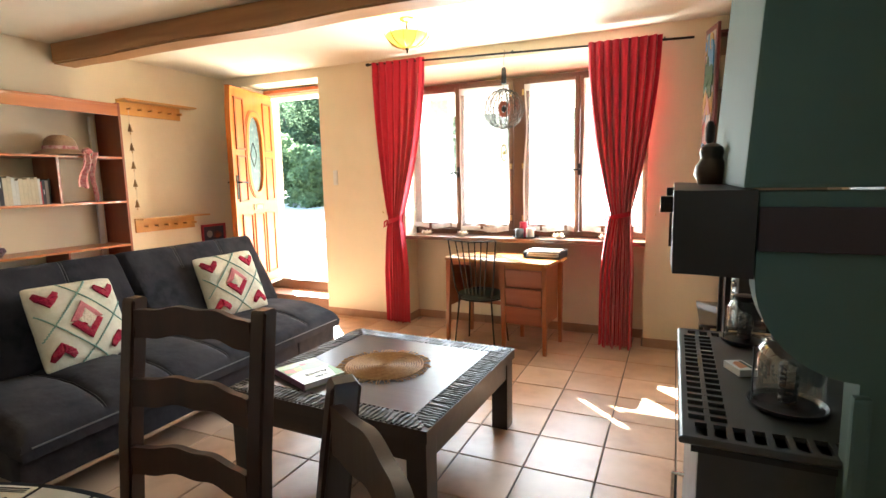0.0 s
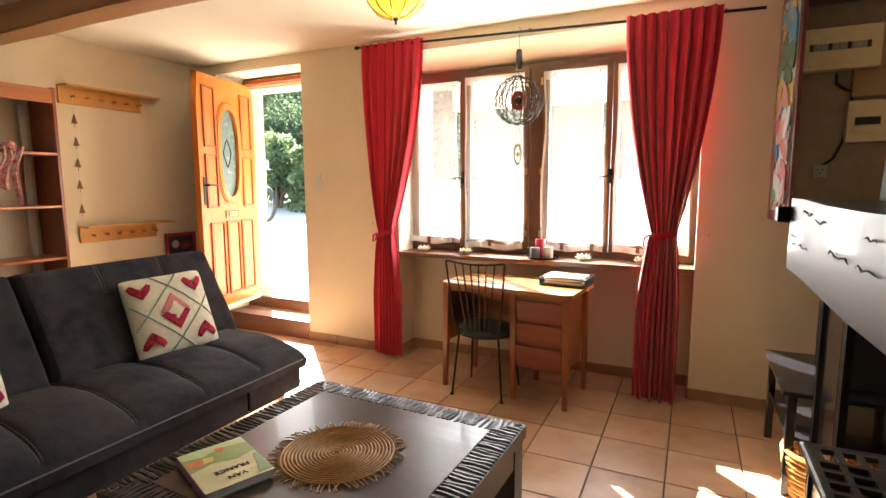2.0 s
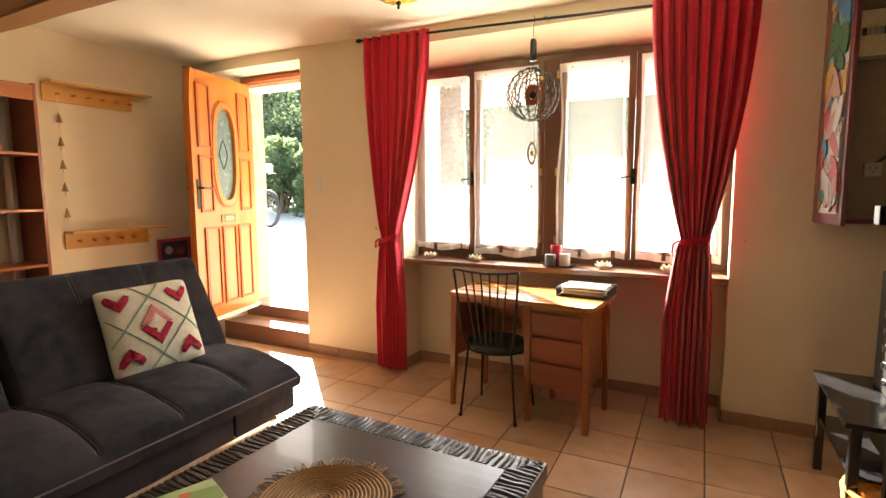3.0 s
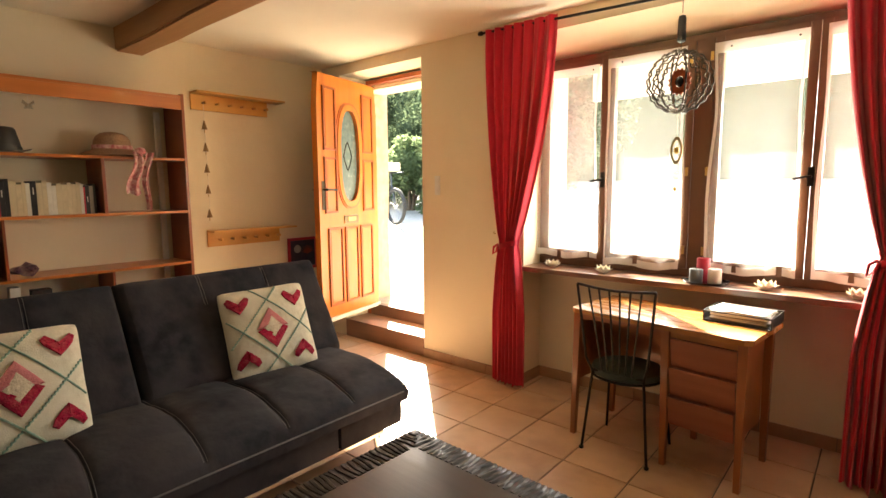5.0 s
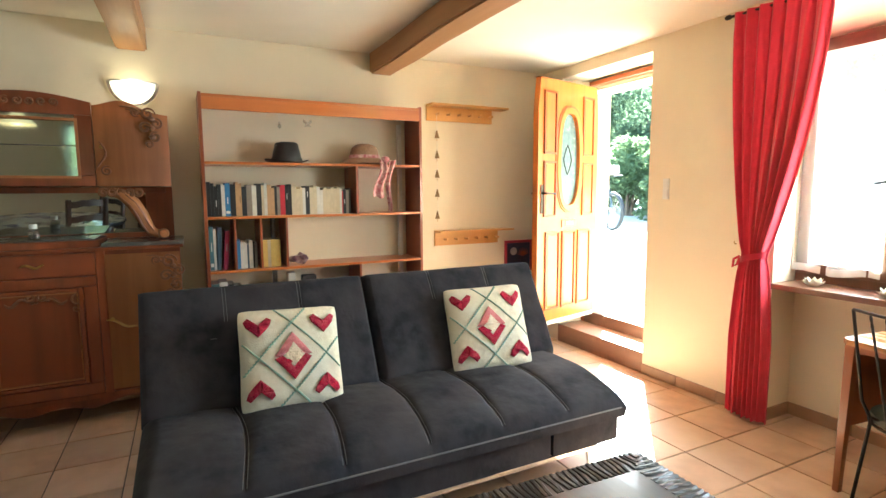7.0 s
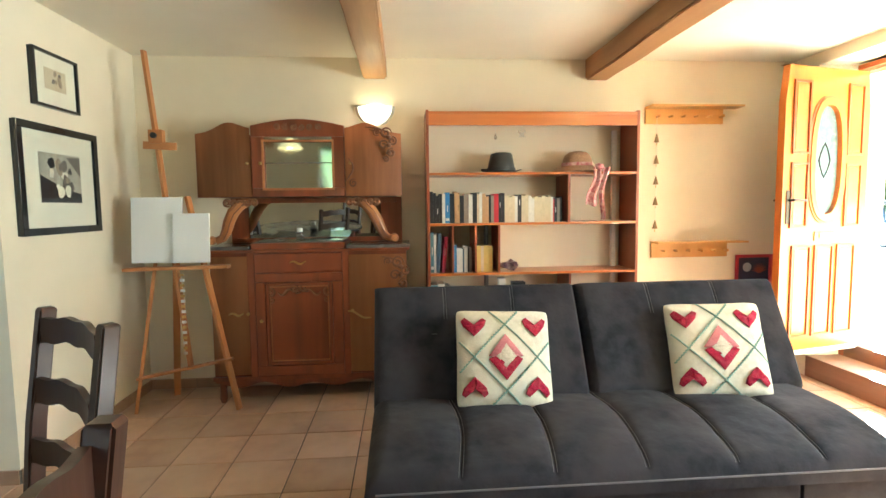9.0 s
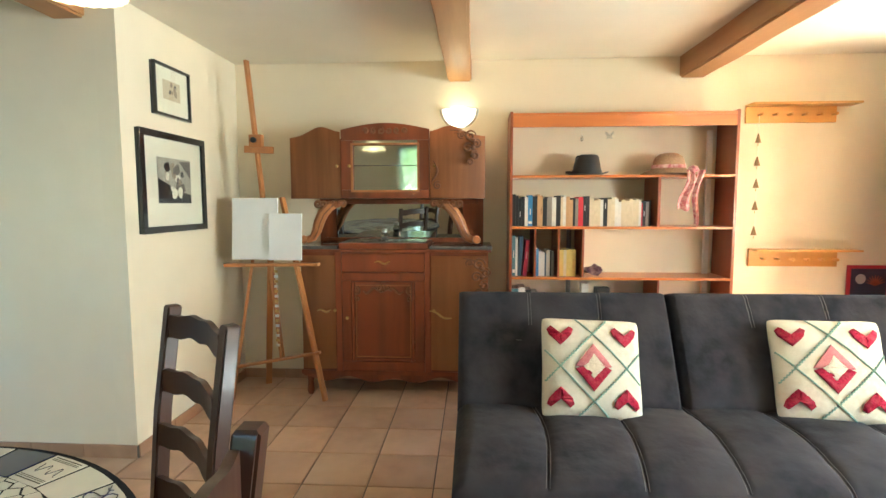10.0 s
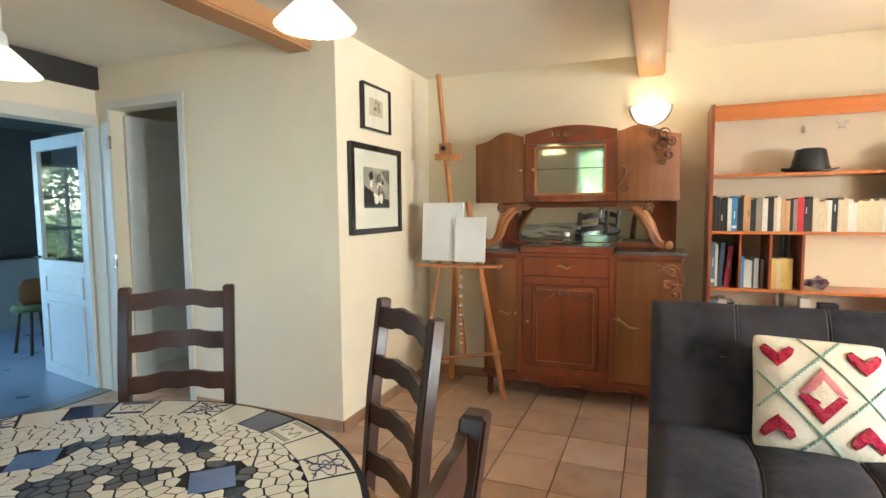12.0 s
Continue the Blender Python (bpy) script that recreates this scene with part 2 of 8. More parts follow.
TRIMPAINT = surf("trim_paint", (0.66, 0.63, 0.55), (0.62, 0.59, 0.51), rough=0.5, scale=8)
STEPWOOD = wood("worn_step_wood", (0.30, 0.16, 0.10), (0.22, 0.11, 0.07), "x", rough=0.4)
# back room floor, with the sky's blue light mixed into its colour
BLUEFLOOR = surf("sky_tinted_concrete", (0.19, 0.25, 0.34), (0.12, 0.165, 0.24), rough=0.3, scale=4, c3=(0.26, 0.33, 0.42), scale3=1.2)
PAVING = surf("pale_gravel", (0.46, 0.43, 0.38), (0.34, 0.31, 0.27), rough=0.95, scale=25, bump=0.02, bscale=30)
STONE = surf("pale_stone", (0.50, 0.42, 0.30), (0.38, 0.31, 0.21), rough=0.9, scale=10, bump=0.02, bscale=10)
LEAF = cloth_thin("leaf_green", (0.155, 0.205, 0.105), 0.0, 0.75, 3)
LEAFD = cloth_thin("leaf_dark", (0.075, 0.105, 0.062), 0.0, 0.7, 3)
BARK = surf("bark", (0.12, 0.09, 0.065), (0.07, 0.05, 0.035), rough=0.95, scale=8, bump=0.02)
RUBBER = surf("tyre_rubber", (0.02, 0.02, 0.02), rough=0.7)
RATTAN = surf("rattan", (0.42, 0.23, 0.085), (0.30, 0.155, 0.05), rough=0.7, scale=60, bump=0.002, bscale=140)
SHADE = glow("lit_glass_shade", (1.0, 0.84, 0.50), 0.035)
SHADEHOT = glow("lit_sconce_glass", (1.0, 0.90, 0.66), 0.07)
SHADEY = glow("lit_yellow_glass", (1.0, 0.72, 0.08), 0.085)
PLASTERC = surf("white_plaster_fixture", (0.78, 0.75, 0.68), rough=0.7, scale=10)


def plain(name, c, rough=0.5, metal=0.0):
    return surf(name, c, tuple(v * 0.85 for v in c), rough=rough, metal=metal, scale=30)


# ---- builders ----
FRAME_OF = {}


def thing(name, label="", category="", at=(0, 0, 0), rz=0.0, group="", kind=""):
    ob = new(name)
    ob.empty_display_size = 0.1
    ob.matrix_world = pose(at[0], at[1], at[2], 0, 0, rz)
    FRAME_OF[ob] = Vector((0, 0, 0))
    return tagged(ob, label, category, group, kind)


def part(name, bm, material, parent=None, label="", smooth=False, bevel=0.0, kind="", category="", group=""):
    """Links a bmesh, given in its thing's own measures, as one mesh under a thing or a part."""
    if bevel:
        bmesh.ops.bevel(bm, geom=list(bm.edges), offset=bevel, segments=2, affect="EDGES", profile=0.7)
    vs = [v.co for v in bm.verts]
    lo = Vector([min(v[i] for v in vs) for i in range(3)])
    hi = Vector([max(v[i] for v in vs) for i in range(3)])
    c = (lo + hi) / 2
    bmesh.ops.translate(bm, verts=list(bm.verts), vec=-c)
    me = bpy.data.meshes.new(name)
    bm.to_mesh(me)
    bm.free()
    if smooth:
        me.polygons.foreach_set("use_smooth", [True] * len(me.polygons))
        me.set_sharp_from_angle(angle=radians(38))
    me.materials.append(material)
    ob = new(name, me)
    if parent:
        ob.parent = parent
        ob.location = c - FRAME_OF[parent]
    else:
        ob.location = c
    FRAME_OF[ob] = c
    return tagged(ob, label, category, group, kind)


def box(x0, x1, y0, y1, z0, z1, bm=None, m=None):
    bm = bm or bmesh.new()
    co = [(x, y, z) for x in (x0, x1) for y in (y0, y1) for z in (z0, z1)]
    v = [bm.verts.new(m @ Vector(c) if m else c) for c in co]
    for f in ((0, 1, 3, 2), (4, 6, 7, 5), (0, 4, 5, 1), (2, 3, 7, 6), (0, 2, 6, 4), (1, 5, 7, 3)):
        bm.faces.new([v[i] for i in f])
    return bm


def tube(points, radius, bm=None, sides=8, closed=False):
    """A round rod along points; radius a number or one for each point."""
    bm = bm or bmesh.new()
    pts = [Vector(p) for p in points]
    n = len(pts)
    rad = radius if isinstance(radius, (list, tuple)) else [radius] * n
    rings = []
    up = None
    for i, p in enumerate(pts):
        a = pts[(i - 1) % n] if (closed or i) else p
        b = pts[(i + 1) % n] if (closed or i < n - 1) else p
        d = (b - a).normalized()
        if up is None:
            up = d.orthogonal().normalized()
        up = (up - d * up.dot(d))
        up = up.normalized() if up.length > 1e-6 else d.orthogonal().normalized()
        s = d.cross(up)
        rings.append([bm.verts.new(p + rad[i] * (math.cos(2 * math.pi * k / sides) * up + math.sin(2 * math.pi * k / sides) * s)) for k in range(sides)])
    for i in range(n if closed else n - 1):
        r, q = rings[i], rings[(i + 1) % n]
        for k in range(sides):
            bm.faces.new((r[k], r[(k + 1) % sides], q[(k + 1) % sides], q[k]))
    if not closed:
        bm.faces.new(rings[0][::-1])
        bm.faces.new(rings[-1])
    return bm


def lathe(profile, at=(0, 0, 0), bm=None, sides=24, axis="z", close=True):
    """Turns (radius, height) pairs about an axis through at."""
    bm = bm or bmesh.new()
    rings = []
    for r, h in profile:
        ring = []
        for k in range(sides):
            a = 2 * math.pi * k / sides
            x, y = max(r, 1e-4) * math.cos(a), max(r, 1e-4) * math.sin(a)
            c = {"z": (x, y, h), "x": (h, x, y), "y": (x, h, y)}[axis]
            ring.append(bm.verts.new(Vector(at) + Vector(c)))
        rings.append(ring)
    for r, q in zip(rings, rings[1:]):
        for k in range(sides):
            bm.faces.new((r[k], r[(k + 1) % sides], q[(k + 1) % sides], q[k]))
    if close:
        bm.faces.new(rings[0][::-1])
        bm.faces.new(rings[-1])
    bmesh.ops.recalc_face_normals(bm, faces=list(bm.faces))
    return bm


def prism(outline, lo, hi, plane="xy", bm=None, holes=()):
    """An outline in a plane, given thickness from lo to hi across it."""
    bm = bm or bmesh.new()
    put = {"xy": lambda a, b, c: (a, b, c), "yz": lambda a, b, c: (c, a, b), "xz": lambda a, b, c: (a, c, b)}[plane]
    lows = [bm.verts.new(put(a, b, lo)) for a, b in outline]
    highs = [bm.verts.new(put(a, b, hi)) for a, b in outline]
    n = len(outline)
    f1 = bm.faces.new(lows[::-1])
    f2 = bm.faces.new(highs)
    for i in range(n):
        bm.faces.new((lows[i], lows[(i + 1) % n], highs[(i + 1) % n], highs[i]))
    bmesh.ops.recalc_face_normals(bm, faces=list(bm.faces))
    if n > 4:
        bmesh.ops.triangulate(bm, faces=[f for f in (f1, f2) if f.is_valid])
    return bm


def sheet(nu, nv, fn, bm=None, thick=0.0):
    """A grid of points fn(u, v), u and v from 0 to 1; thick gives it a back."""
    bm = bm or bmesh.new()
    g = [[bm.verts.new(fn(i / nu, j / nv)) for j in range(nv + 1)] for i in range(nu + 1)]
    fs = [bm.faces.new((g[i][j], g[i + 1][j], g[i + 1][j + 1], g[i][j + 1])) for i in range(nu) for j in range(nv)]
    if thick:
        bmesh.ops.recalc_face_normals(bm, faces=fs)
        bmesh.ops.solidify(bm, geom=fs, thickness=thick)
    return bm


def noisy(bm, amount, scale, seed=0):
    for v in bm.verts:
        v.co += noise.noise_vector(v.co * scale + Vector((seed, seed * 2, seed * 3))) * amount
    return bm


def cut(bm, cuts):
    bmesh.ops.subdivide_edges(bm, edges=list(bm.edges), cuts=cuts, use_grid_fill=True)
    return bm

# ---- the room ----
def wall(name, boxes, material=PLASTER):
    bm = bmesh.new()
    for b in boxes:
        box(*b, bm=bm)
    return part(name, bm, material, kind="structure")


DX0, DX1, DTOP = -3.36, -2.34, 2.44
NX0, NX1, NTOP, SILL = -1.38, 0.79, 2.285, 0.86
wall("wall_north", [
    (XW - 0.3, DX0, YN, 6.16, -0.1, CEIL + 0.1),
    (XW - 0.3, -3.50, 6.16, YO, -0.1, CEIL + 0.1),
    (DX1, NX0, YN, YO, -0.1, CEIL + 0.1),
    (NX1, XE + 0.3, YN, YO, -0.1, CEIL + 0.1),
    (DX0, DX1, YN, YO - 0.28, DTOP, CEIL + 0.1),
    (-3.50, DX1, 6.16, YO, 2.35, CEIL + 0.1),
    (DX0, DX1, YO - 0.28, 6.16, 2.37, CEIL + 0.1),
    (NX0, NX1, YN + 0.24, YO, -0.1, SILL - 0.03),
])
part("wall_north", prism([(YN, 2.42), (YG + 0.05, NTOP), (YO, NTOP), (YO, CEIL + 0.1), (YN, CEIL + 0.1)], NX0, NX1, "yz"), PLASTER, kind="structure")
wall("wall_north", [(-1.16, NX1, YO - 0.04, YO - 0.005, 2.035, NTOP)], plain("white_limewash", (0.82, 0.80, 0.76), 0.8))
wall("wall_west", [(XW - 0.3, XW, YS - 0.3, YN, -0.1, CEIL + 0.1)])
wall("wall_east", [(XE, XE + 0.3, YS - 0.3, -1.3, -0.1, CEIL + 0.1), (XE, XE + 0.3, -0.95, 1.20, -0.1, CEIL + 0.1), (XE, XE + 0.3, 1.66, YN, -0.1, CEIL + 0.1), (XE, XE + 0.3, 1.20, 1.66, -0.1, 1.0), (XE, XE + 0.3, 1.20, 1.66, 2.42, CEIL + 0.1), (XE, XE + 0.3, -1.3, -0.95, 2.25, CEIL + 0.1)])
wall("wall_pictures", [(XW, XP, YP - 0.12, YP, -0.1, CEIL)])
BY0, BY1, BTOP = -1.40, -0.68, 2.2
wall("wall_passage", [(XP - 0.12, XP, BY1, YP - 0.12, -0.1, CEIL), (XP - 0.12, XP, YS, BY0, -0.1, CEIL), (XP - 0.12, XP, BY0, BY1, BTOP, CEIL)])
AX0, AX1, ATOP = -2.225, -1.2, 2.08
wall("wall_south", [(XP - 0.12, AX0, YS - 0.15, YS, -0.1, CEIL), (AX1, XE + 0.3, YS - 0.15, YS, -0.1, CEIL), (AX0, AX1, YS - 0.15, YS, ATOP, CEIL), (XW, XP - 0.12, YS - 0.15, YS, -0.1, CEIL)])

bm = box(XW - 0.3, XE + 0.3, YS - 0.3, YO, CEIL, CEIL + 0.15)
part("ceiling", bm, WHITEWALL, kind="structure")
part("backdrop_roof", box(XW - 0.35, XE + 0.35, -5.6, YO + 0.02, CEIL + 0.17, CEIL + 0.35), WHITEWALL, kind="structure")

# the back room; its walls and ceiling take the dimmed plaster
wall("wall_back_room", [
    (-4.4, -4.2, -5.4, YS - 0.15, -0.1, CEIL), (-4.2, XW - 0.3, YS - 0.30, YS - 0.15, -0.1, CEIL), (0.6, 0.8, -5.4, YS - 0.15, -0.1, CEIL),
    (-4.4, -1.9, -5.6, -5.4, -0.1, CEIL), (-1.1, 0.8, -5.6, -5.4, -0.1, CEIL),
    (-1.9, -1.1, -5.6, -5.4, -0.1, 0.75), (-1.9, -1.1, -5.6, -5.4, 2.1, CEIL)], DIMWALL)
part("ceiling", box(-4.4, 0.8, -5.6, YS - 0.3, CEIL, CEIL + 0.1), DIMWALL, kind="structure")
part("floor", box(-4.4, 0.8, -5.6, YS - 0.02, -0.1, 0.006), BLUEFLOOR, kind="structure")

FLOOR = part("floor", box(XW, XE, YS, YN + 0.24, -0.12, -0.006), GROUT, kind="structure")


# beams
def beam(y0, y1, z0, x0, x1, seed):
    bm = box(x0, x1, y0, y1, z0, CEIL + 0.02)
    bmesh.ops.bevel(bm, geom=list(bm.edges), offset=0.012, segments=2, affect="EDGES")
    ed = [e for e in bm.edges if abs((e.verts[0].co - e.verts[1].co).x) > 1]
    bmesh.ops.subdivide_edges(bm, edges=ed, cuts=40)
    noisy(bm, 0.010, 1.7, seed)
    ob = part("ceiling_beam", bm, BEAM, smooth=True, kind="structure")
    return ob


beam(4.06, 4.24, 2.375, XW - 0.05, XE, 1)
beam(2.31, 2.49, 2.375, XW - 0.05, XE, 2)
beam(0.28, 0.46, 2.41, XP - 0.05, XE, 3)
bm = noisy(cut(box(AX0 - 0.02, 0.5, YS - 0.02, YS + 0.05, 2.36, CEIL), 4), 0.012, 2, 5)
part("lintel_beam", bm, DARKBEAM, kind="structure")

# skirting in short tiles
def skirting(x0, y0, x1, y1, h=0.075, t=0.012):
    """Tiles along a wall from one point to another; they stand proud to the left of the way."""
    d = Vector((x1 - x0, y1 - y0, 0))
    n = max(1, round(d.length / 0.34))
    holder = thing("baseboard", at=(x0, y0, 0), rz=math.degrees(math.atan2(d.y, d.x)), kind="structure")
    w = d.length / n
    me = None
    for i in range(n):
        if me is None:
            ob = part("skirting_tile", box(i * w + 0.002, (i + 1) * w - 0.002, 0.0, t, 0.0, h), SKIRT, holder, bevel=0.002)
            me = ob
        else:
            o = me.copy()
            scene.collection.objects.link(o)
            o.location = me.location + Vector((i * w, 0, 0))
    part("skirting_grout", box(0, d.length, 0.0, t * 0.5, 0.0, h - 0.003), GROUT, holder)
    return holder


skirting(NX0, YN, DX1, YN)
skirting(XE, YN, NX1, YN)
skirting(NX1, YN, NX1, YN + 0.24)
skirting(NX1, YN + 0.24, NX0, YN + 0.24)
skirting(NX0, YN + 0.24, NX0, YN)
skirting(XW, YN, XW, YP)
skirting(XW, YP, XP, YP)
skirting(XP, YP, XP, BY1 + 0.05)

# ---- entrance: step, threshold, frame, leaf ----
part("door_step", box(DX0, DX1, YN - 0.005, YO - 0.28, -0.006, 0.165), STEPWOOD, bevel=0.006, kind="structure")
part("threshold", box(-3.50, DX1, YO - 0.275, YO + 0.15, -0.006, 0.265), STONE, bevel=0.008, kind="structure")
d1 = thing("door_1", kind="structure", at=(0, 0, 0))
part("door_frame", box(DX0 + 0.0, DX0 + 0.05, YO - 0.34, YO - 0.285, 0.16, 2.37), DOORDARK, d1)
part("door_frame", box(DX0 + 0.05, DX1, YO - 0.34, YO - 0.285, 2.385, 2.42), DOORDARK, d1)
part("door_sill", box(DX0 + 0.05, DX1, YO - 0.34, YO - 0.28, 0.166, 0.275), SILLWOOD, d1)
for x0, x1 in ((-3.58, -3.435), (DX1 - 0.03, DX1 + 0.05)):
    bm = noisy(cut(box(x0, x1, YO - 0.22, YO + 0.05, 0.1, 2.36), 4), 0.02, 5, x0)
    part("stone_jamb", bm, STONE, d1)

LW, LH, LT = 0.84, 2.08, 0.055


def oval(cx, cz, a, b, n=28, sup=2.6):
    out = []
    for k in range(n):
        t = 2 * math.pi * k / n
        c, s = math.cos(t), math.sin(t)
        out.append((cx + a * math.copysign(abs(c) ** (2 / sup), c), cz + b * math.copysign(abs(s) ** (2 / sup), s)))
    return out


def ring_prism(outer, inner, lo, hi, bm=None):
    """A flat ring in the xz plane between two outlines of equal count."""
    bm = bm or bmesh.new()
    n = len(outer)
    V = [[bm.verts.new((p[0], y, p[1])) for p in o] for y in (lo, hi) for o in (outer, inner)]
    for k in range(n):
        j = (k + 1) % n
        for a, b in ((V[0], V[1]), (V[2], V[3]), (V[0], V[2]), (V[1], V[3])):
            bm.faces.new((a[k], a[j], b[j], b[k]))
    bmesh.ops.recalc_face_normals(bm, faces=list(bm.faces))
    return bm


def front_door():
    """Leaf in local x from the hinge, facing -y; origin at the hinge foot."""
    ang = math.degrees(math.atan2(5.33 - 6.11, -3.07 + 3.25))
    t = thing("front_door_leaf", "open orange varnished wooden front door with an oval leaded window", "door", at=(-3.25, 6.11, 0.275), rz=ang)
    cx, cz, a, b = LW / 2, 1.42, 0.135, 0.40
    # leaf with a real hole for the oval
    n = 28
    inner = oval(cx, cz, a, b, n)
    outer = []
    for (px, pz) in inner:
        ux, uz = px - cx, pz - cz
        s = min(((LW / 2) / abs(ux)) if abs(ux) > 1e-6 else 99, ((LH - cz if uz > 0 else cz) / abs(uz)) if abs(uz) > 1e-6 else 99)
        outer.append((cx + ux * s, cz + uz * s))
    bm = ring_prism(outer, inner, -LT / 2, LT / 2)
    for (qx, qz) in ((0, 0), (LW, 0), (0, LH), (LW, LH)):
        near = sorted(range(n), key=lambda k: (outer[k][0] - qx) ** 2 + (outer[k][1] - qz) ** 2)[:2]
        p = [outer[k] for k in near] + [(qx, qz)]
        prism(p, -LT / 2, LT / 2, "xz", bm)
    leaf = part("leaf", bm, DOORWOOD, t)
    for side in (-1, 1):
        y0 = side * (LT / 2)
        y1 = side * (LT / 2 + 0.014)
        lo, hi = min(y0, y1), max(y0, y1)
        part("oval_moulding", ring_prism(oval(cx, cz, a + 0.04, b + 0.045), oval(cx, cz, a - 0.004, b - 0.004), lo, hi), DOORWOOD, t)
        part("oval_groove", ring_prism(oval(cx, cz, a + 0.058, b + 0.063), oval(cx, cz, a + 0.04, b + 0.045), lo, lo + (hi - lo) * 0.5), DOORDARK, t)
        yy0, yy1 = sorted((side * LT / 2, side * (LT / 2 + 0.006)))
        yb0, yb1 = sorted((side * LT / 2, side * (LT / 2 + 0.013)))

        def panel(x0, x1, z0, z1):
            part("panel_moulding", ring_prism([(x0, z0), (x1, z0), (x1, z1), (x0, z1)], [(x0 + 0.016, z0 + 0.016), (x1 - 0.016, z0 + 0.016), (x1 - 0.016, z1 - 0.016), (x0 + 0.016, z1 - 0.016)], yb0, yb1), DOORDARK, t)
            part("panel", box(x0 + 0.03, x1 - 0.03, yy0, yy1, z0 + 0.03, z1 - 0.03), DOORWOOD, t, bevel=0.003)
        for x0, x1 in ((0.10, 0.29), (0.325, 0.515), (0.55, 0.74)):
            panel(x0, x1, 0.12, 0.80)
        for x0, x1 in ((0.07, 0.235), (0.605, 0.77)):
            panel(x0, x1, 0.93, 1.40)
            panel(x0, x1, 1.46, 1.98)
    part("leaded_pane", prism(oval(cx, cz, a - 0.004, b - 0.004), -0.006, 0.006, "xz"), LEADED, t)
    part("lead_came", ring_prism(oval(cx, cz, 0.06, 0.13, 12, 1.2), oval(cx, cz, 0.052, 0.12, 12, 1.2), -0.011, 0.011), IRON, t)
    part("lead_came", tube([(cx, 0, cz - b), (cx, 0, cz - 0.12)], 0.004), IRON, t)
    part("lead_came", tube([(cx, 0, cz + b), (cx, 0, cz + 0.12)], 0.004), IRON, t)
    for side in (-1, 1):
        y = side * LT / 2
        pl = part("handle_plate", box(LW - 0.075, LW - 0.035, *sorted((y, y + side * 0.006)), 0.96, 1.20), IRONB, t, "dark bronze backplate", bevel=0.002)
        part("lever", tube([(LW - 0.055, y + side * 0.005, 1.13), (LW - 0.055, y + side * 0.05, 1.13), (LW - 0.09, y + side * 0.055, 1.13), (LW - 0.17, y + side * 0.05, 1.125)], 0.009), IRONB, t, "dark bronze lever handle", smooth=True)
        part("letter_plate", box(cx - 0.10, cx + 0.10, *sorted((y, y + side * 0.008)), 0.83, 0.90), plain("aged_brass", (0.22, 0.16, 0.09), 0.35, 0.7), t, "aged brass letter plate", bevel=0.003)
        part("letter_flap", box(cx - 0.055, cx + 0.055, *sorted((y + side * 0.008, y + side * 0.014)), 0.85, 0.885), BRASS, t, bevel=0.002)
    part("weather_strip", box(0.0, LW, -LT / 2 - 0.012, LT / 2 + 0.012, -0.012, 0.022), TRIMPAINT, t, "pale painted bottom rail")
    return t


front_door()

# ---- the window ----
win = thing("window_1", kind="structure")
WZ0, WZ1 = SILL + 0.005, NTOP
part("sill", box(NX0 - 0.0, NX1, YN - 0.03, YG + 0.06, SILL - 0.03, SILL + 0.004), SILLWOOD, win, "dark red-brown wooden sill", bevel=0.005)
part("window_frame", box(NX0, NX1, YG - 0.02, YG + 0.05, WZ1 - 0.035, WZ1), FRAMEWOOD, win, bevel=0.004)
part("window_frame", box(NX0, NX1, YG - 0.02, YG + 0.05, WZ0, WZ0 + 0.05), FRAMEWOOD, win, bevel=0.004)
part("window_frame", box(NX0, NX0 + 0.035, YG - 0.02, YG + 0.05, WZ0 + 0.05, WZ1 - 0.035), FRAMEWOOD, win, bevel=0.004)
part("window_frame", box(NX1 - 0.035, NX1, YG - 0.02, YG + 0.05, WZ0 + 0.05, WZ1 - 0.035), FRAMEWOOD, win, bevel=0.004)
part("mullion", box(-0.362, -0.262, YG - 0.03, YG + 0.05, WZ0 + 0.05, WZ1 - 0.035), FRAMEWOOD, win, bevel=0.006)
CAS = [(-1.345, -0.888), (-0.885, -0.364), (-0.260, 0.225), (0.228, 0.755)]
for i, (x0, x1) in enumerate(CAS):
    z0, z1 = WZ0 + 0.052, WZ1 - 0.037
    s = thing("casement", at=(0, 0, 0))
    s.parent = win
    part("sash_rail", box(x0 + 0.045, x1 - 0.045, YG - 0.035, YG + 0.01, z0, z0 + 0.06), FRAMEWOOD, s, bevel=0.004)
    part("sash_rail", box(x0 + 0.045, x1 - 0.045, YG - 0.035, YG + 0.01, z1 - 0.05, z1), FRAMEWOOD, s, bevel=0.004)
    part("sash_stile", box(x0, x0 + 0.045, YG - 0.035, YG + 0.01, z0, z1), FRAMEWOOD, s, bevel=0.004)
    part("sash_stile", box(x1 - 0.045, x1, YG - 0.035, YG + 0.01, z0, z1), FRAMEWOOD, s, bevel=0.004)
    pane = part("pane", box(x0 + 0.04, x1 - 0.04, YG - 0.012, YG - 0.007, z0 + 0.055, z1 - 0.045), GLASS, s)
    pane.visible_shadow = False
for x in (-0.905, 0.227):
    h = part("window_handle", tube([(x, YG - 0.037, 1.46), (x, YG - 0.065, 1.46), (x - 0.02, YG - 0.07, 1.46), (x - 0.075, YG - 0.07, 1.45)], 0.007), IRON, win, "black lever handle", smooth=True)
    part("handle_plate", box(x - 0.015, x + 0.015, YG - 0.045, YG - 0.036, 1.41, 1.51), IRON, win, bevel=0.002)
for x in (-0.385, -0.275):
    for z in (1.03, 1.50, 2.15):
        part("hinge", box(x - 0.008, x + 0.008, YG - 0.043, YG - 0.034, z - 0.025, z + 0.025), BRASS, win, bevel=0.002)


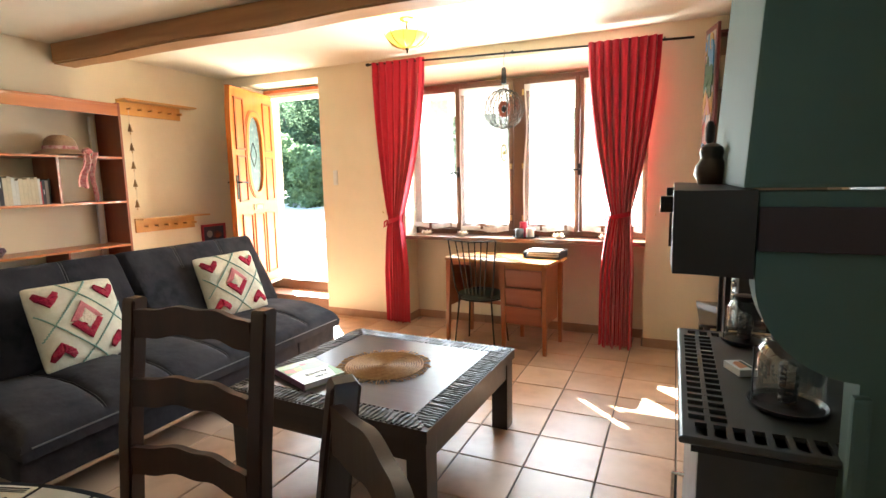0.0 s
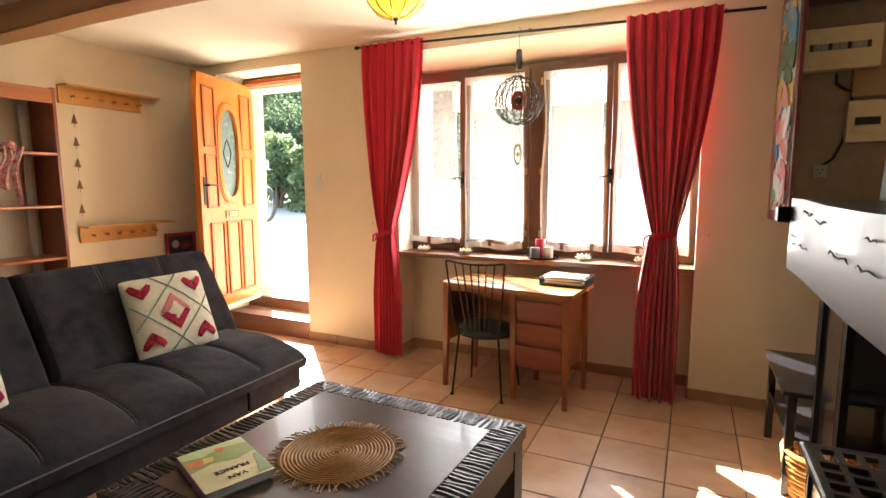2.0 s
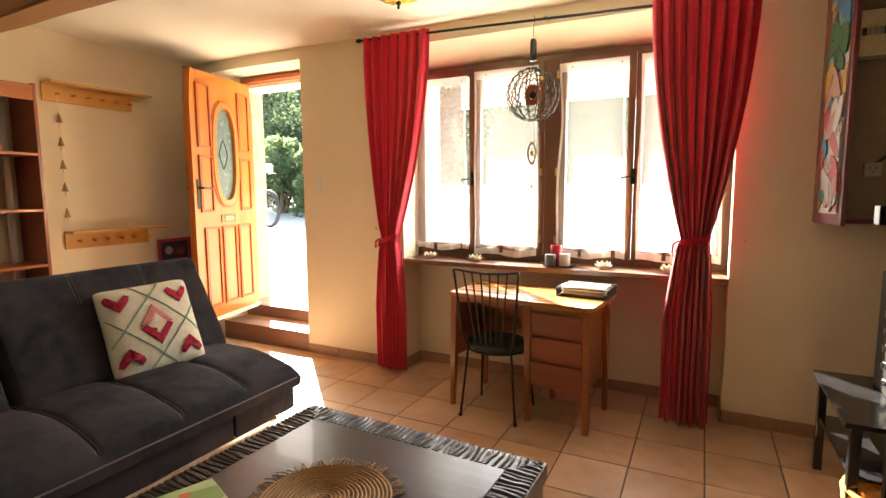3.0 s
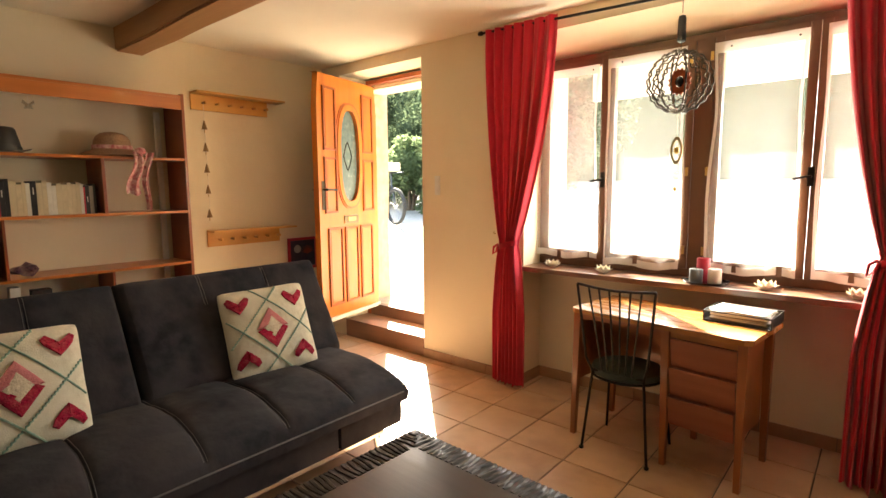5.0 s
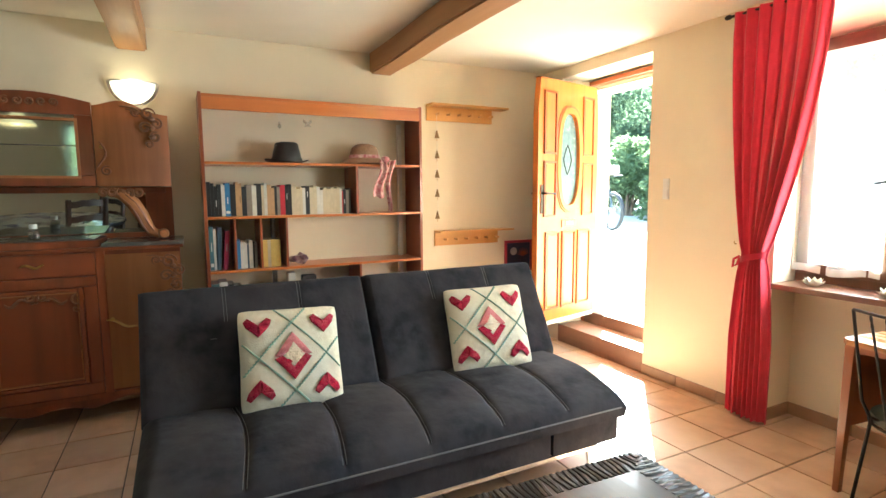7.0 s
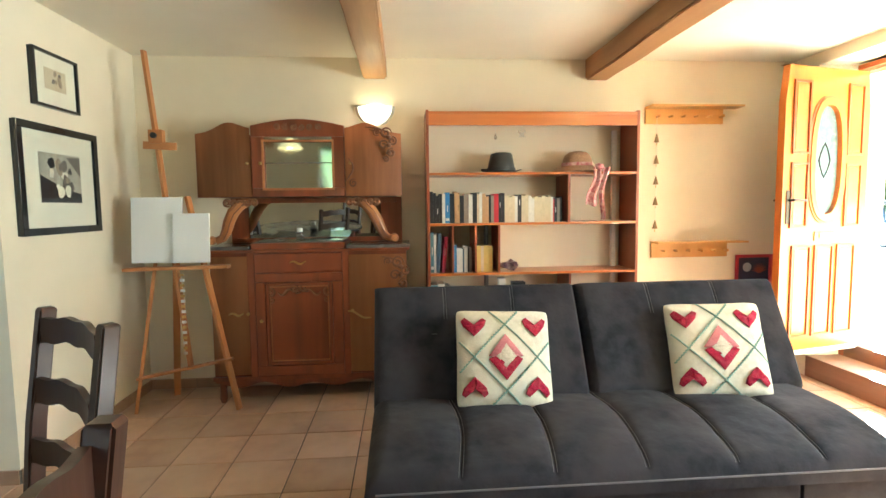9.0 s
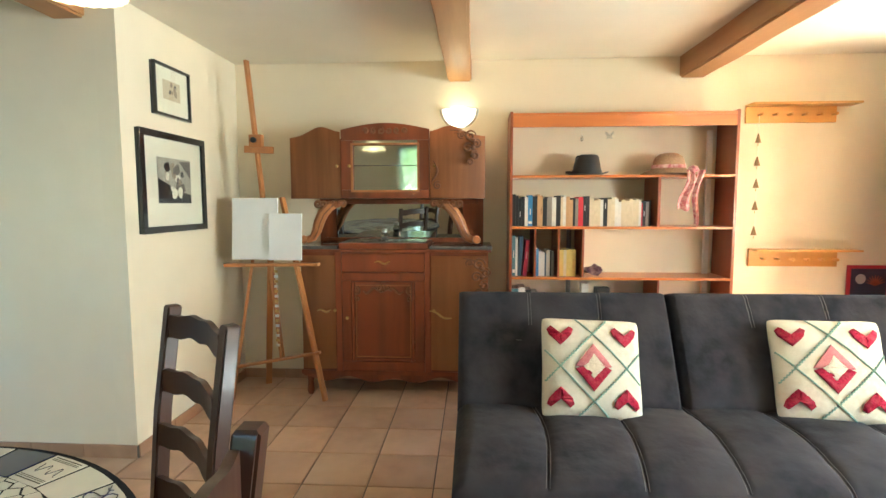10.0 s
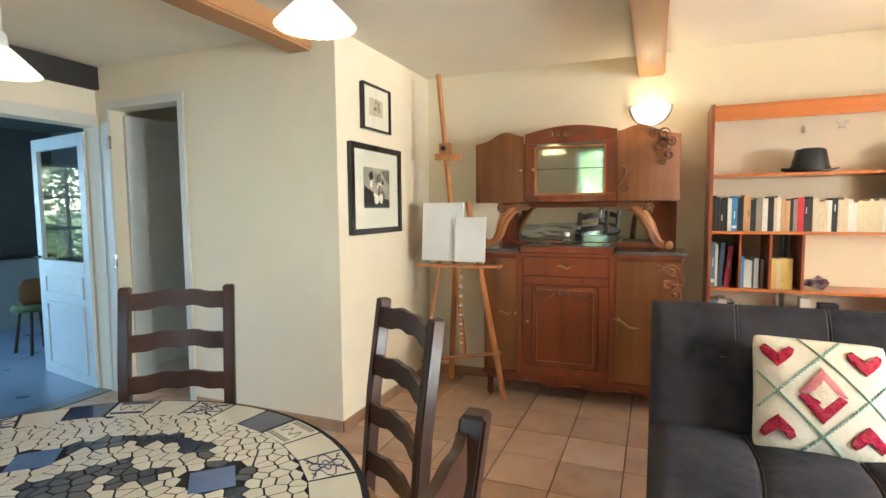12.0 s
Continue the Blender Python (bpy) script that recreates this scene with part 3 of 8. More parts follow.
def sheer(x0, x1, z0, z1, seed):
    t = thing("sheer_curtain", "white translucent net curtain pinned to the window sash", "curtain", at=((x0 + x1) / 2, YG - 0.05, z0), group="net curtains at the window")
    w = (x1 - x0) / 2
    rnd = random.Random(seed)
    ph = rnd.uniform(0, 6)

    def f(u, v, a=0.0, b=1.0):
        z = (z1 - z0) * v
        pinch = 1 - 0.085 * math.exp(-((v - 0.72) / 0.2) ** 2) * (1 if seed % 2 else 0.3)
        x = (u * 2 - 1) * w * pinch + 0.006 * math.sin(9 * v + ph) * (1 - v)
        y = -0.012 * math.sin(u * 11 + 3 * v + ph) * (1 - 0.75 * v) - 0.008 * math.sin(u * 27 + ph) * (1 - v)
        dz = 0.010 * math.sin(u * 8 + ph) * (1 - v) ** 3
        return (x, y, z + dz)
    part("cloth", sheet(28, 30, lambda u, v: f(0.035 + 0.93 * u, 0.035 + 0.92 * v)), SHEER, t, smooth=True)
    part("hem", sheet(28, 2, lambda u, v: f(u, 0.035 * v)), HEM, t, smooth=True)
    part("hem", sheet(28, 2, lambda u, v: f(u, 0.955 + 0.045 * v)), HEM, t, smooth=True)
    part("hem", sheet(2, 30, lambda u, v: f(0.035 * u, 0.035 + 0.92 * v)), HEM, t, smooth=True)
    part("hem", sheet(2, 30, lambda u, v: f(0.965 + 0.035 * u, 0.035 + 0.92 * v)), HEM, t, smooth=True)
    for u in (0.2, 0.9):
        part("pin", lathe([(0.006, 0), (0.004, 0.008)], (-w + 2 * w * u, -0.012, (z1 - z0) * 0.975), axis="y", sides=8), BLACKPL, t)


sheer(-1.39, -0.935, 0.925, 2.205, 1)
sheer(-0.885, -0.405, 0.90, 2.225, 2)
sheer(-0.265, 0.185, 0.915, 2.215, 3)
sheer(0.255, 0.745, 0.915, 2.22, 4)


# red curtains
def curtain(name_x0, x1, xt0, xt1, xb0, xb1, ztie, zb, y, seed, folds, zt=2.475):
    x0 = name_x0
    t = thing("red_curtain", "long crimson curtain gathered with a tie band beside the window", "curtain", at=((x0 + x1) / 2, y, 0), group="red curtains at the window")
    cx = (x0 + x1) / 2
    rnd = random.Random(seed)
    phs = [rnd.uniform(0, 6.28) for _ in range(4)]

    def lerp(a, b, k):
        return a + (b - a) * k

    def f(u, v):
        z = lerp(zt, zb, v)
        k = (zt - z) / (zt - ztie)
        if k <= 1:
            e = k ** 1.7
            a, b = lerp(x0, xt0, e), lerp(x1, xt1, e)
        else:
            q = min(1.0, (k - 1) / 0.35)
            e = q ** 0.6
            a, b = lerp(xt0, xb0, e), lerp(xt1, xb1, e)
            k = 1
        wsc = (b - a) / (x1 - x0)
        tie = math.exp(-((z - ztie) / 0.06) ** 2)
        amp = lerp(0.018, 0.031, min(1, v * 2.2)) * (1 - 0.4 * tie)
        if z > 2.40:
            amp *= 0.75
        ang = u * folds * 2 * math.pi
        wob = 0.4 * math.sin(2.3 * v + phs[0] + u * 3)
        yy = -amp * math.sin(ang + wob) - 0.35 * amp * math.sin(2.1 * ang + phs[1] + 2 * v)
        xx = lerp(a, b, u) + 0.008 * math.sin(ang * 1.0 + phs[2]) * wsc
        zz = z
        if v > 0.999:
            zz += 0.012 * math.sin(ang * 0.5 + phs[3])
        return (xx - cx, yy, zz)
    part("cloth", sheet(150, 60, f, thick=0.004), REDCLOTH, t, smooth=True)
    tc = ((xt0 + xt1) / 2 - cx, -0.01, ztie)
    tw = (xt1 - xt0) / 2 + 0.008
    bm = bmesh.new()
    n = 24
    rows = [[bm.verts.new((tc[0] + tw * math.cos(2 * math.pi * k / n), tc[1] - 0.052 * math.sin(2 * math.pi * k / n), tc[2] + dz + 0.02 * math.cos(2 * math.pi * k / n))) for k in range(n)] for dz in (-0.018, 0, 0.018)]
    for r, q in zip(rows, rows[1:]):
        for k in range(n):
            bm.faces.new((r[k], r[(k + 1) % n], q[(k + 1) % n], q[k]))
    bmesh.ops.solidify(bm, geom=list(bm.faces), thickness=0.004)
    part("tie_band", bm, REDCLOTH, t, "knotted crimson tie band", smooth=True)
    kx = tc[0] - tw
    part("tie_bow", tube([(kx, -0.03, ztie), (kx - 0.03, -0.04, ztie - 0.02), (kx - 0.035, -0.04, ztie - 0.07), (kx - 0.01, -0.035, ztie - 0.05), (kx + 0.005, -0.04, ztie - 0.01)], 0.008), REDCLOTH, t, smooth=True)
    return t


curtain(-1.635, -1.09, -1.50, -1.375, -1.555, -1.32, 1.02, 0.025, YN - 0.10, 1, 7, 2.482)
curtain(0.335, 0.865, 0.535, 0.68, 0.46, 0.715, 1.085, 0.01, YN - 0.12, 2, 8, 2.425)
rod = thing("curtain_rod", "thin black iron curtain rod above the window", "curtain rod", at=(-0.3, YN - 0.09, 2.455))
part("rod", tube([(-1.37, 0, 0.018), (1.38, 0, -0.072)], 0.009), IRON, rod, smooth=True)
for x in (-1.36, 0.0, 1.18):
    part("bracket", tube([(x, 0, -0.027 - 0.0327 * x), (x, 0.05, 0.0 - 0.0327 * x), (x, 0.09, 0.0 - 0.0327 * x)], 0.006), IRON, rod, smooth=True)
part("finial", lathe([(0.009, 0), (0.015, 0.01), (0.015, 0.03), (0.004, 0.04)], (-1.41, 0, 0.019), axis="x", sides=12), IRON, rod, smooth=True)

# hanging wind spinner
sp = thing("wind_spinner", "black wavy wire spinner ball with beaded pendants below", "wind spinner", at=(-0.36, YN - 0.09, 2.43))
part("hook_wire", tube([(0, 0, 0.03), (0.012, 0, 0.0), (0, 0, -0.03), (0, 0, -0.10)], 0.002, sides=6), IRON, sp)
part("motor_cylinder", lathe([(0.012, 0), (0.022, 0.006), (0.020, 0.12), (0.016, 0.135), (0.004, 0.14)], (0, 0, -0.25), sides=16), BLACKPL, sp, smooth=True)
part("wire", tube([(0, 0, -0.25), (0, 0, -0.29)], 0.002, sides=6), IRON, sp)
for i in range(7):
    th = i * math.pi / 7 + 0.25
    R = 0.165
    pts = []
    for k in range(56):
        a = 2 * math.pi * k / 56
        r = (R + 0.006 * math.sin(a * 20)) * (0.99 - 0.01 * i)
        pts.append((r * math.sin(a) * math.cos(th) * 1.0, r * math.sin(a) * math.sin(th), -0.455 + r * math.cos(a)))
    part("wavy_ring", tube(pts, 0.005, sides=6, closed=True), IRONB, sp)
for j, r0 in enumerate((0.13, 0.095)):
    pts = [((r0 + 0.008 * math.sin(a * 16)) * math.sin(a), 0.0, -0.455 + (r0 + 0.008 * math.sin(a * 16)) * math.cos(a)) for a in [2 * math.pi * k / 96 for k in range(96)]]
    part("inner_ring", tube(pts, 0.004, sides=6, closed=True), IRONB, sp)
part("centre_disc", ring_prism([((0.05 + 0.012 * (k % 2)) * math.cos(k * math.pi / 16), -0.455 + (0.062 + 0.012 * (k % 2)) * math.sin(k * math.pi / 16)) for k in range(32)], [(0.022 * math.cos(k * math.pi / 16), -0.455 + 0.03 * math.sin(k * math.pi / 16)) for k in range(32)], -0.004, 0.004), plain("copper_dark", (0.25, 0.06, 0.03), 0.35, 0.8), sp)
part("bead", lathe([(0.003, -0.03), (0.02, -0.015), (0.024, 0), (0.02, 0.015), (0.003, 0.03)], (0, 0, -0.455)), plain("bead_black", (0.02, 0.015, 0.015), 0.2), sp, smooth=True)
part("wire", tube([(0, 0, -0.62), (0.002, 0, -0.80)], 0.0015, sides=5), CHROME, sp)
GOLD = plain("amber_bead", (0.45, 0.33, 0.08), 0.25)
part("medallion", ring_prism(oval(0, -0.82, 0.032, 0.075, 24, 1.7), oval(0, -0.82, 0.022, 0.058, 24, 1.7), -0.003, 0.003), BRASS, sp)
part("medallion_bead", lathe([(0.002, -0.02), (0.014, -0.01), (0.014, 0.01), (0.002, 0.02)], (0, 0, -0.82), sides=14), GOLD, sp, smooth=True)
part("spiral_tail", tube([(0.022 * math.cos(k * 0.7) * (1 - k / 70), 0.022 * math.sin(k * 0.7) * (1 - k / 70), -0.93 - k * 0.0055) for k in range(54)], 0.002, sides=5), CHROME, sp)
part("tail_bead", lathe([(0.002, -0.014), (0.011, 0), (0.002, 0.014)], (0, 0, -1.03), sides=12), GOLD, sp, smooth=True)


# sill decor
def lotus(x, y, kind_mat, seed):
    t = thing("lotus_candle_holder", "small cream shell lotus candle holder on the window sill", "candle holder", at=(x, y, SILL + 0.004), rz=seed * 23, group="lotus candle holders on the sill")
    part("cup", lathe([(0.018, 0), (0.028, 0.004), (0.030, 0.02), (0.026, 0.02), (0.022, 0.008)], sides=16), kind_mat, t, smooth=True)
    for ringn, (r, tip, h, n) in enumerate(((0.024, 0.058, 0.022, 8), (0.022, 0.046, 0.040, 8))):
        for k in range(n):
            a = 2 * math.pi * (k + 0.5 * ringn) / n
            bm = bmesh.new()
            m = Matrix.Rotation(a, 4, "Z")

            def pet(u, v):
                w = 0.016 * math.sin(math.pi * min(1, 0.15 + v * 0.85)) * 1.25
                rr = r + (tip - r) * v
                z = 0.006 + h * v ** 1.5
                return m @ Vector((rr - 0.10 * w * (2 * u - 1) ** 2, (2 * u - 1) * w, z + 0.004 * (2 * u - 1) ** 2))
            part("petal", sheet(4, 5, pet, bm, thick=0.0015), kind_mat, t, smooth=True)


SHELL = plain("cream_shell", (0.80, 0.74, 0.60), 0.35)
lotus(-1.20, YN + 0.09, SHELL, 0)
lotus(-0.82, YN + 0.06, SHELL, 1)
lotus(0.08, YN + 0.07, SHELL, 2)
lotus(0.47, YN + 0.08, SHELL, 3)

tray = thing("candle_tray", "round black metal candle tray on the window sill", "tray", at=(-0.22, YN + 0.09, SILL + 0.004))
part("tray", lathe([(0.10, 0), (0.118, 0.004), (0.122, 0.012), (0.116, 0.012), (0.110, 0.007), (0.0, 0.006)], sides=36), BLACKP, tray, smooth=True)


def candle(x, y, h, col, lab):
    t = thing("pillar_candle", lab, "candle", at=(x, y, SILL + 0.011))
    part("wax", lathe([(0.0345, 0), (0.036, 0.003), (0.036, h - 0.004), (0.033, h), (0.02, h - 0.004), (0.0, h - 0.006)], sides=24), plain("wax", col, 0.45), t, smooth=True)
    part("wick", tube([(0, 0, h - 0.006), (0.001, 0, h + 0.006)], 0.0012, sides=5), BLACKPL, t)


candle(-0.245, YN + 0.125, 0.13, (0.45, 0.02, 0.05), "tall crimson pillar candle on the black tray")
candle(-0.262, YN + 0.045, 0.075, (0.10, 0.12, 0.13), "dark grey pillar candle on the black tray")
candle(-0.170, YN + 0.065, 0.080, (0.55, 0.48, 0.42), "pale taupe pillar candle on the black tray")

# wall plate and hooks
sw = thing("light_switch", "double white light switch plate on the cream wall", "light switch", at=(-2.174, YN - 0.001, 1.432))
part("plate", box(-0.025, 0.025, -0.010, 0.0, -0.075, 0.075), WHITE, sw, bevel=0.003)
part("rocker", box(-0.016, 0.016, -0.015, -0.010, 0.010, 0.055), WHITE, sw, bevel=0.002)
part("rocker", box(-0.016, 0.016, -0.015, -0.010, -0.055, -0.010), WHITE, sw, bevel=0.002)
for x, z in ((-1.62, 1.08), (0.86, 1.08)):
    hk = thing("wall_hook", "small dark screw hook in the cream wall", "hook", at=(x, YN, z), group="curtain tie hooks")
    part("hook", tube([(0, 0, 0), (0, -0.018, 0), (0, -0.024, 0.008), (0, -0.018, 0.016)], 0.003), BRASS, hk)


# ---- coat racks ----
def coat_rack(y0, y1, ysh, z0, z1, lab):
    t = thing("coat_rack", lab, "coat rack", at=(XW, (y0 + y1) / 2, z0), group="peg racks on the wall")
    a, b = y0 - (y0 + y1) / 2, y1 - (y0 + y1) / 2
    h = z1 - z0
    part("back_board", box(0.0, 0.018, a, b, 0, h - 0.016), RACKWOOD, t, bevel=0.002)
    part("shelf", box(0.0, 0.13, a, ysh - (y0 + y1) / 2, h - 0.015, h), RACKWOOD, t, bevel=0.002)
    for i in range(6):
        y = a + 0.09 + i * (b - a - 0.12) / 5
        bm = lathe([(0.008, 0), (0.008, 0.035), (0.012, 0.045), (0.012, 0.055), (0.006, 0.060)], (0.018, y, h * 0.42), axis="x", sides=12)
        part("peg", bm, RACKWOOD, t, "turned pine peg", smooth=True)
    return t


coat_rack(4.55, 5.20, 5.31, 2.03, 2.165, "upper light pine coat rack with six wooden pegs")
coat_rack(4.62, 5.27, 5.38, 0.95, 1.085, "lower light pine coat rack with six wooden pegs")
gar = thing("tree_garland", "string of five small triangular fir tree ornaments", "garland", at=(XW + 0.05, 4.63, 2.08))
part("string", tube([(0, 0, 0), (0, 0.006, -0.86)], 0.0012, sides=5), PAPER, gar)
for i, z in enumerate((-0.17, -0.34, -0.505, -0.67, -0.86)):
    for axis in (0, 1):
        bm = prism([(-0.022, z - 0.030), (0.022, z - 0.030), (0.002, z + 0.038), (-0.002, z + 0.038)], -0.003, 0.003, "yz")
        if axis:
            bmesh.ops.rotate(bm, cent=(0, 0, 0), matrix=Matrix.Rotation(radians(70), 3, "Z"), verts=list(bm.verts))
        part("fir_shape", bm, plain("brass_dark", (0.28, 0.17, 0.07), 0.45, 0.4) if i + axis == 0 else bpy.data.materials["brass_dark"], gar)
    part("trunk", tube([(0, 0, z - 0.035), (0, 0, z - 0.055)], 0.003, sides=6), BRASS, gar)

fr = thing("framed_wall_piece", "dark picture with a shell medallion in a red frame", "picture", at=(XW, 5.505, 0.812), group="")
part("backing", box(0, 0.015, -0.14, 0.14, -0.14, 0.14), plain("red_frame_back", (0.40, 0.03, 0.05), 0.4), fr)
RF = plain("red_frame", (0.42, 0.03, 0.05), 0.35)
part("frame", box(0.015, 0.03, -0.16, 0.16, 0.125, 0.15), RF, fr, bevel=0.002)
part("frame", box(0.015, 0.03, -0.16, 0.16, -0.15, -0.125), RF, fr, bevel=0.002)
part("frame", box(0.015, 0.03, -0.16, -0.135, -0.125, 0.125), RF, fr, bevel=0.002)
part("frame", box(0.015, 0.03, 0.135, 0.16, -0.125, 0.125), RF, fr, bevel=0.002)
part("dark_panel", box(0.015, 0.019, -0.133, 0.133, -0.123, 0.123), plain("blue_black", (0.03, 0.035, 0.07), 0.5), fr)
part("medallion", lathe([(0.0, 0), (0.034, 0.001), (0.038, 0.006), (0.030, 0.008), (0.0, 0.007)], (0.019, -0.06, 0.045), axis="x"), plain("grey_medallion", (0.45, 0.45, 0.47), 0.5), fr, smooth=True)
for k in range(9):
    a = math.radians(20 + 18 * k)
    part("star_arm", prism([(0.05 + 0.008 * math.sin(a), 0.0 - 0.008 * math.cos(a)), (0.05 + 0.075 * math.cos(a), 0.075 * math.sin(a)), (0.05 - 0.008 * math.sin(a), 0.008 * math.cos(a))], 0.019, 0.024, "yz"), plain("rust_red", (0.30, 0.08, 0.05), 0.6) if k == 0 else bpy.data.materials["rust_red"], fr)

# ---- shelf unit ----
SX0, SX1 = XW + 0.002, -3.31
SY0, SY1 = 2.775, 4.37
STOP = 2.085
sh = thing("bookshelf", "open varnished orange pine shelf unit with books and hats", "bookcase", at=((SX0 + SX1) / 2, (SY0 + SY1) / 2, 0))
ox, oy = (SX0 + SX1) / 2, (SY0 + SY1) / 2


def sbox(name, y0, y1, z0, z1, mat, x0=SX0, x1=SX1, bv=0.002):
    return part(name, box(x0 - ox, x1 - ox, y0 - oy, y1 - oy, z0, z1), mat, sh, bevel=bv)


T = 0.02
sbox("side_panel", SY0, SY0 + T, 0, STOP, PINEZ)
sbox("side_panel", SY1 - T, SY1, 0, STOP, PINEZ)
sbox("top_board", SY0 + T, SY1 - T, STOP - 0.03, STOP - 0.01, PINE)
sbox("cornice_rail", SY0 + T, SY1 - T, STOP - 0.11, STOP - 0.03, PINE, SX1 - 0.02, SX1 - 0.002)
LEV = [1.635, 1.265, 0.895, 0.50, 0.10]
for z in LEV:
    sbox("shelf_board", SY0 + T, SY1 - T, z - 0.018, z, PINE)
YD1 = 3.845
sbox("divider", YD1 - 0.02, YD1, LEV[1], LEV[0] - 0.018, PINEZ)
sbox("divider", 2.955, 2.97, LEV[2], LEV[1] - 0.018, PINEZ)
sbox("divider", 3.125, 3.14, LEV[2], LEV[1] - 0.018, PINEZ)
sbox("divider", 3.30, 3.315, LEV[2], LEV[1] - 0.018, PINEZ)
sbox("divider", 3.84, 3.855, LEV[3], LEV[2] - 0.018, PINEZ)
part("support_pole", box(SX0 + 0.03 - ox, SX0 + 0.06 - ox, 4.262 - oy, 4.300 - oy, 0, STOP - 0.11), plain("white_enamel", (0.85, 0.83, 0.78), 0.35), sh, "white enamelled upright", bevel=0.008)
part("support_pole", tube([(SX0 + 0.05 - ox, 3.25 - oy, 0), (SX0 + 0.05 - ox, 3.25 - oy, LEV[1] - 0.02)], 0.018, sides=14), plain("grey_pole", (0.25, 0.25, 0.25), 0.4, 0.5), sh, "grey metal pole", smooth=True)

BOOKCOL = {"k": (0.02, 0.02, 0.022), "w": (0.72, 0.70, 0.64), "c": (0.66, 0.56, 0.38), "b": (0.05, 0.22, 0.48), "n": (0.06, 0.10, 0.14),
           "r": (0.55, 0.02, 0.04), "y": (0.72, 0.52, 0.15), "o": (0.55, 0.33, 0.16), "p": (0.52, 0.05, 0.12), "t": (0.10, 0.22, 0.26), "g": (0.28, 0.24, 0.20)}
BOOKM = {}


def book(y, w, z, h, d, code, tilt=0.0, n=[0]):
    key = code
    if key not in BOOKM:
        BOOKM[key] = plain("book_cover_" + str(len(BOOKM)), BOOKCOL[code], 0.5)
    names = {"k": "black", "w": "white", "c": "cream", "b": "blue", "n": "dark blue", "r": "red", "y": "yellow", "o": "tan", "p": "crimson", "t": "teal", "g": "grey-brown"}
    t = thing("book", "upright " + names[code] + (" paperback" if h < 0.22 else " hardback") + " book on the pine shelf", "book", at=(SX1 - 0.06 - d / 2, y + w / 2, z), group="books on the shelf")
    t.matrix_world = pose(SX1 - 0.06 - d / 2, y + w / 2, z, tilt, 0, 0)
    part("cover", box(-d / 2, -d / 2 + d, -w / 2, -w / 2 + 0.0015, 0, h), BOOKM[key], t)
    part("cover", box(-d / 2, -d / 2 + d, w / 2 - 0.0015, w / 2, 0, h), BOOKM[key], t)
    part("spine", box(d / 2 - 0.002, d / 2, -w / 2 + 0.0015, w / 2 - 0.0015, 0, h), BOOKM[key], t)
    part("pages", box(-d / 2 + 0.004, d / 2 - 0.002, -w / 2 + 0.0015, w / 2 - 0.0015, 0.003, h - 0.003), PAPER, t)
    n[0] += 1
    if w > 0.017 and code not in "wcy" and n[0] % 3 == 0:
        lm = PAPER if code in "knbrpt" else BLACKPL
        a = 0.3 + 0.35 * ((n[0] * 37) % 10) / 10
        part("spine_title", box(d / 2, d / 2 + 0.0006, -w * 0.08, w * 0.08, h * a, h * (a + 0.2)), lm, t)
        if n[0] % 2 == 0:
            part("spine_label", box(d / 2, d / 2 + 0.0006, -w * 0.38, w * 0.38, h * 0.08, h * 0.16), lm, t)


ROW1 = "kkkkwbkookgwkcwookgrkkcccwkccwwcccccwrkgk"
y = SY0 + T + 0.004
SPAN = YD1 - 0.045 - y
W1 = [14, 12, 14, 12, 13, 19, 20, 10, 12, 18, 20, 17, 19, 10, 12, 14, 14, 10, 12, 20, 14, 12, 18, 16, 10, 12, 17, 16, 14, 14, 12, 16, 16, 13, 14, 12, 10, 5, 13, 12, 9]
W1 = [w * SPAN / sum(W1) for w in W1]
for i, (c, w) in enumerate(zip(ROW1, W1)):
    if y + w > YD1 - 0.022:
        break
    h = [0.235, 0.225, 0.205, 0.218, 0.215, 0.228, 0.22][i % 7] - 0.0012 * max(0, i - 8)
    book(y, w - 0.0008, LEV[1], h, 0.13 + 0.01 * (i % 4), c)
    y += w
for y0, seq in ((2.80, [("t", 0.026, 0.30, 0), ("w", 0.016, 0.285, 0), ("n", 0.026, 0.295, 3), ("p", 0.03, 0.27, 5)]),
                (2.975, [("b", 0.022, 0.205, 0), ("w", 0.024, 0.185, 0), ("w", 0.020, 0.18, 0), ("n", 0.012, 0.17, 0), ("w", 0.026, 0.195, 0), ("k", 0.012, 0.19, 0), ("g", 0.018, 0.185, 0)]),
                (3.145, [("y", 0.034, 0.195, 0), ("c", 0.022, 0.195, 0), ("y", 0.034, 0.198, 0), ("y", 0.034, 0.196, 0)]),
                ):
    y = y0
    for c, w, h, tl in seq:
        book(y, w - 0.0008, LEV[2], h, 0.15, c, -tl)
        y += w + (0.012 if tl else 0)
y = 2.80
for c, w, h in (("t", 0.05, 0.30), ("w", 0.05, 0.31), ("k", 0.04, 0.29), ("g", 0.05, 0.27)):
    book(y, w, LEV[3], h, 0.18, c)
    y += w + 0.002


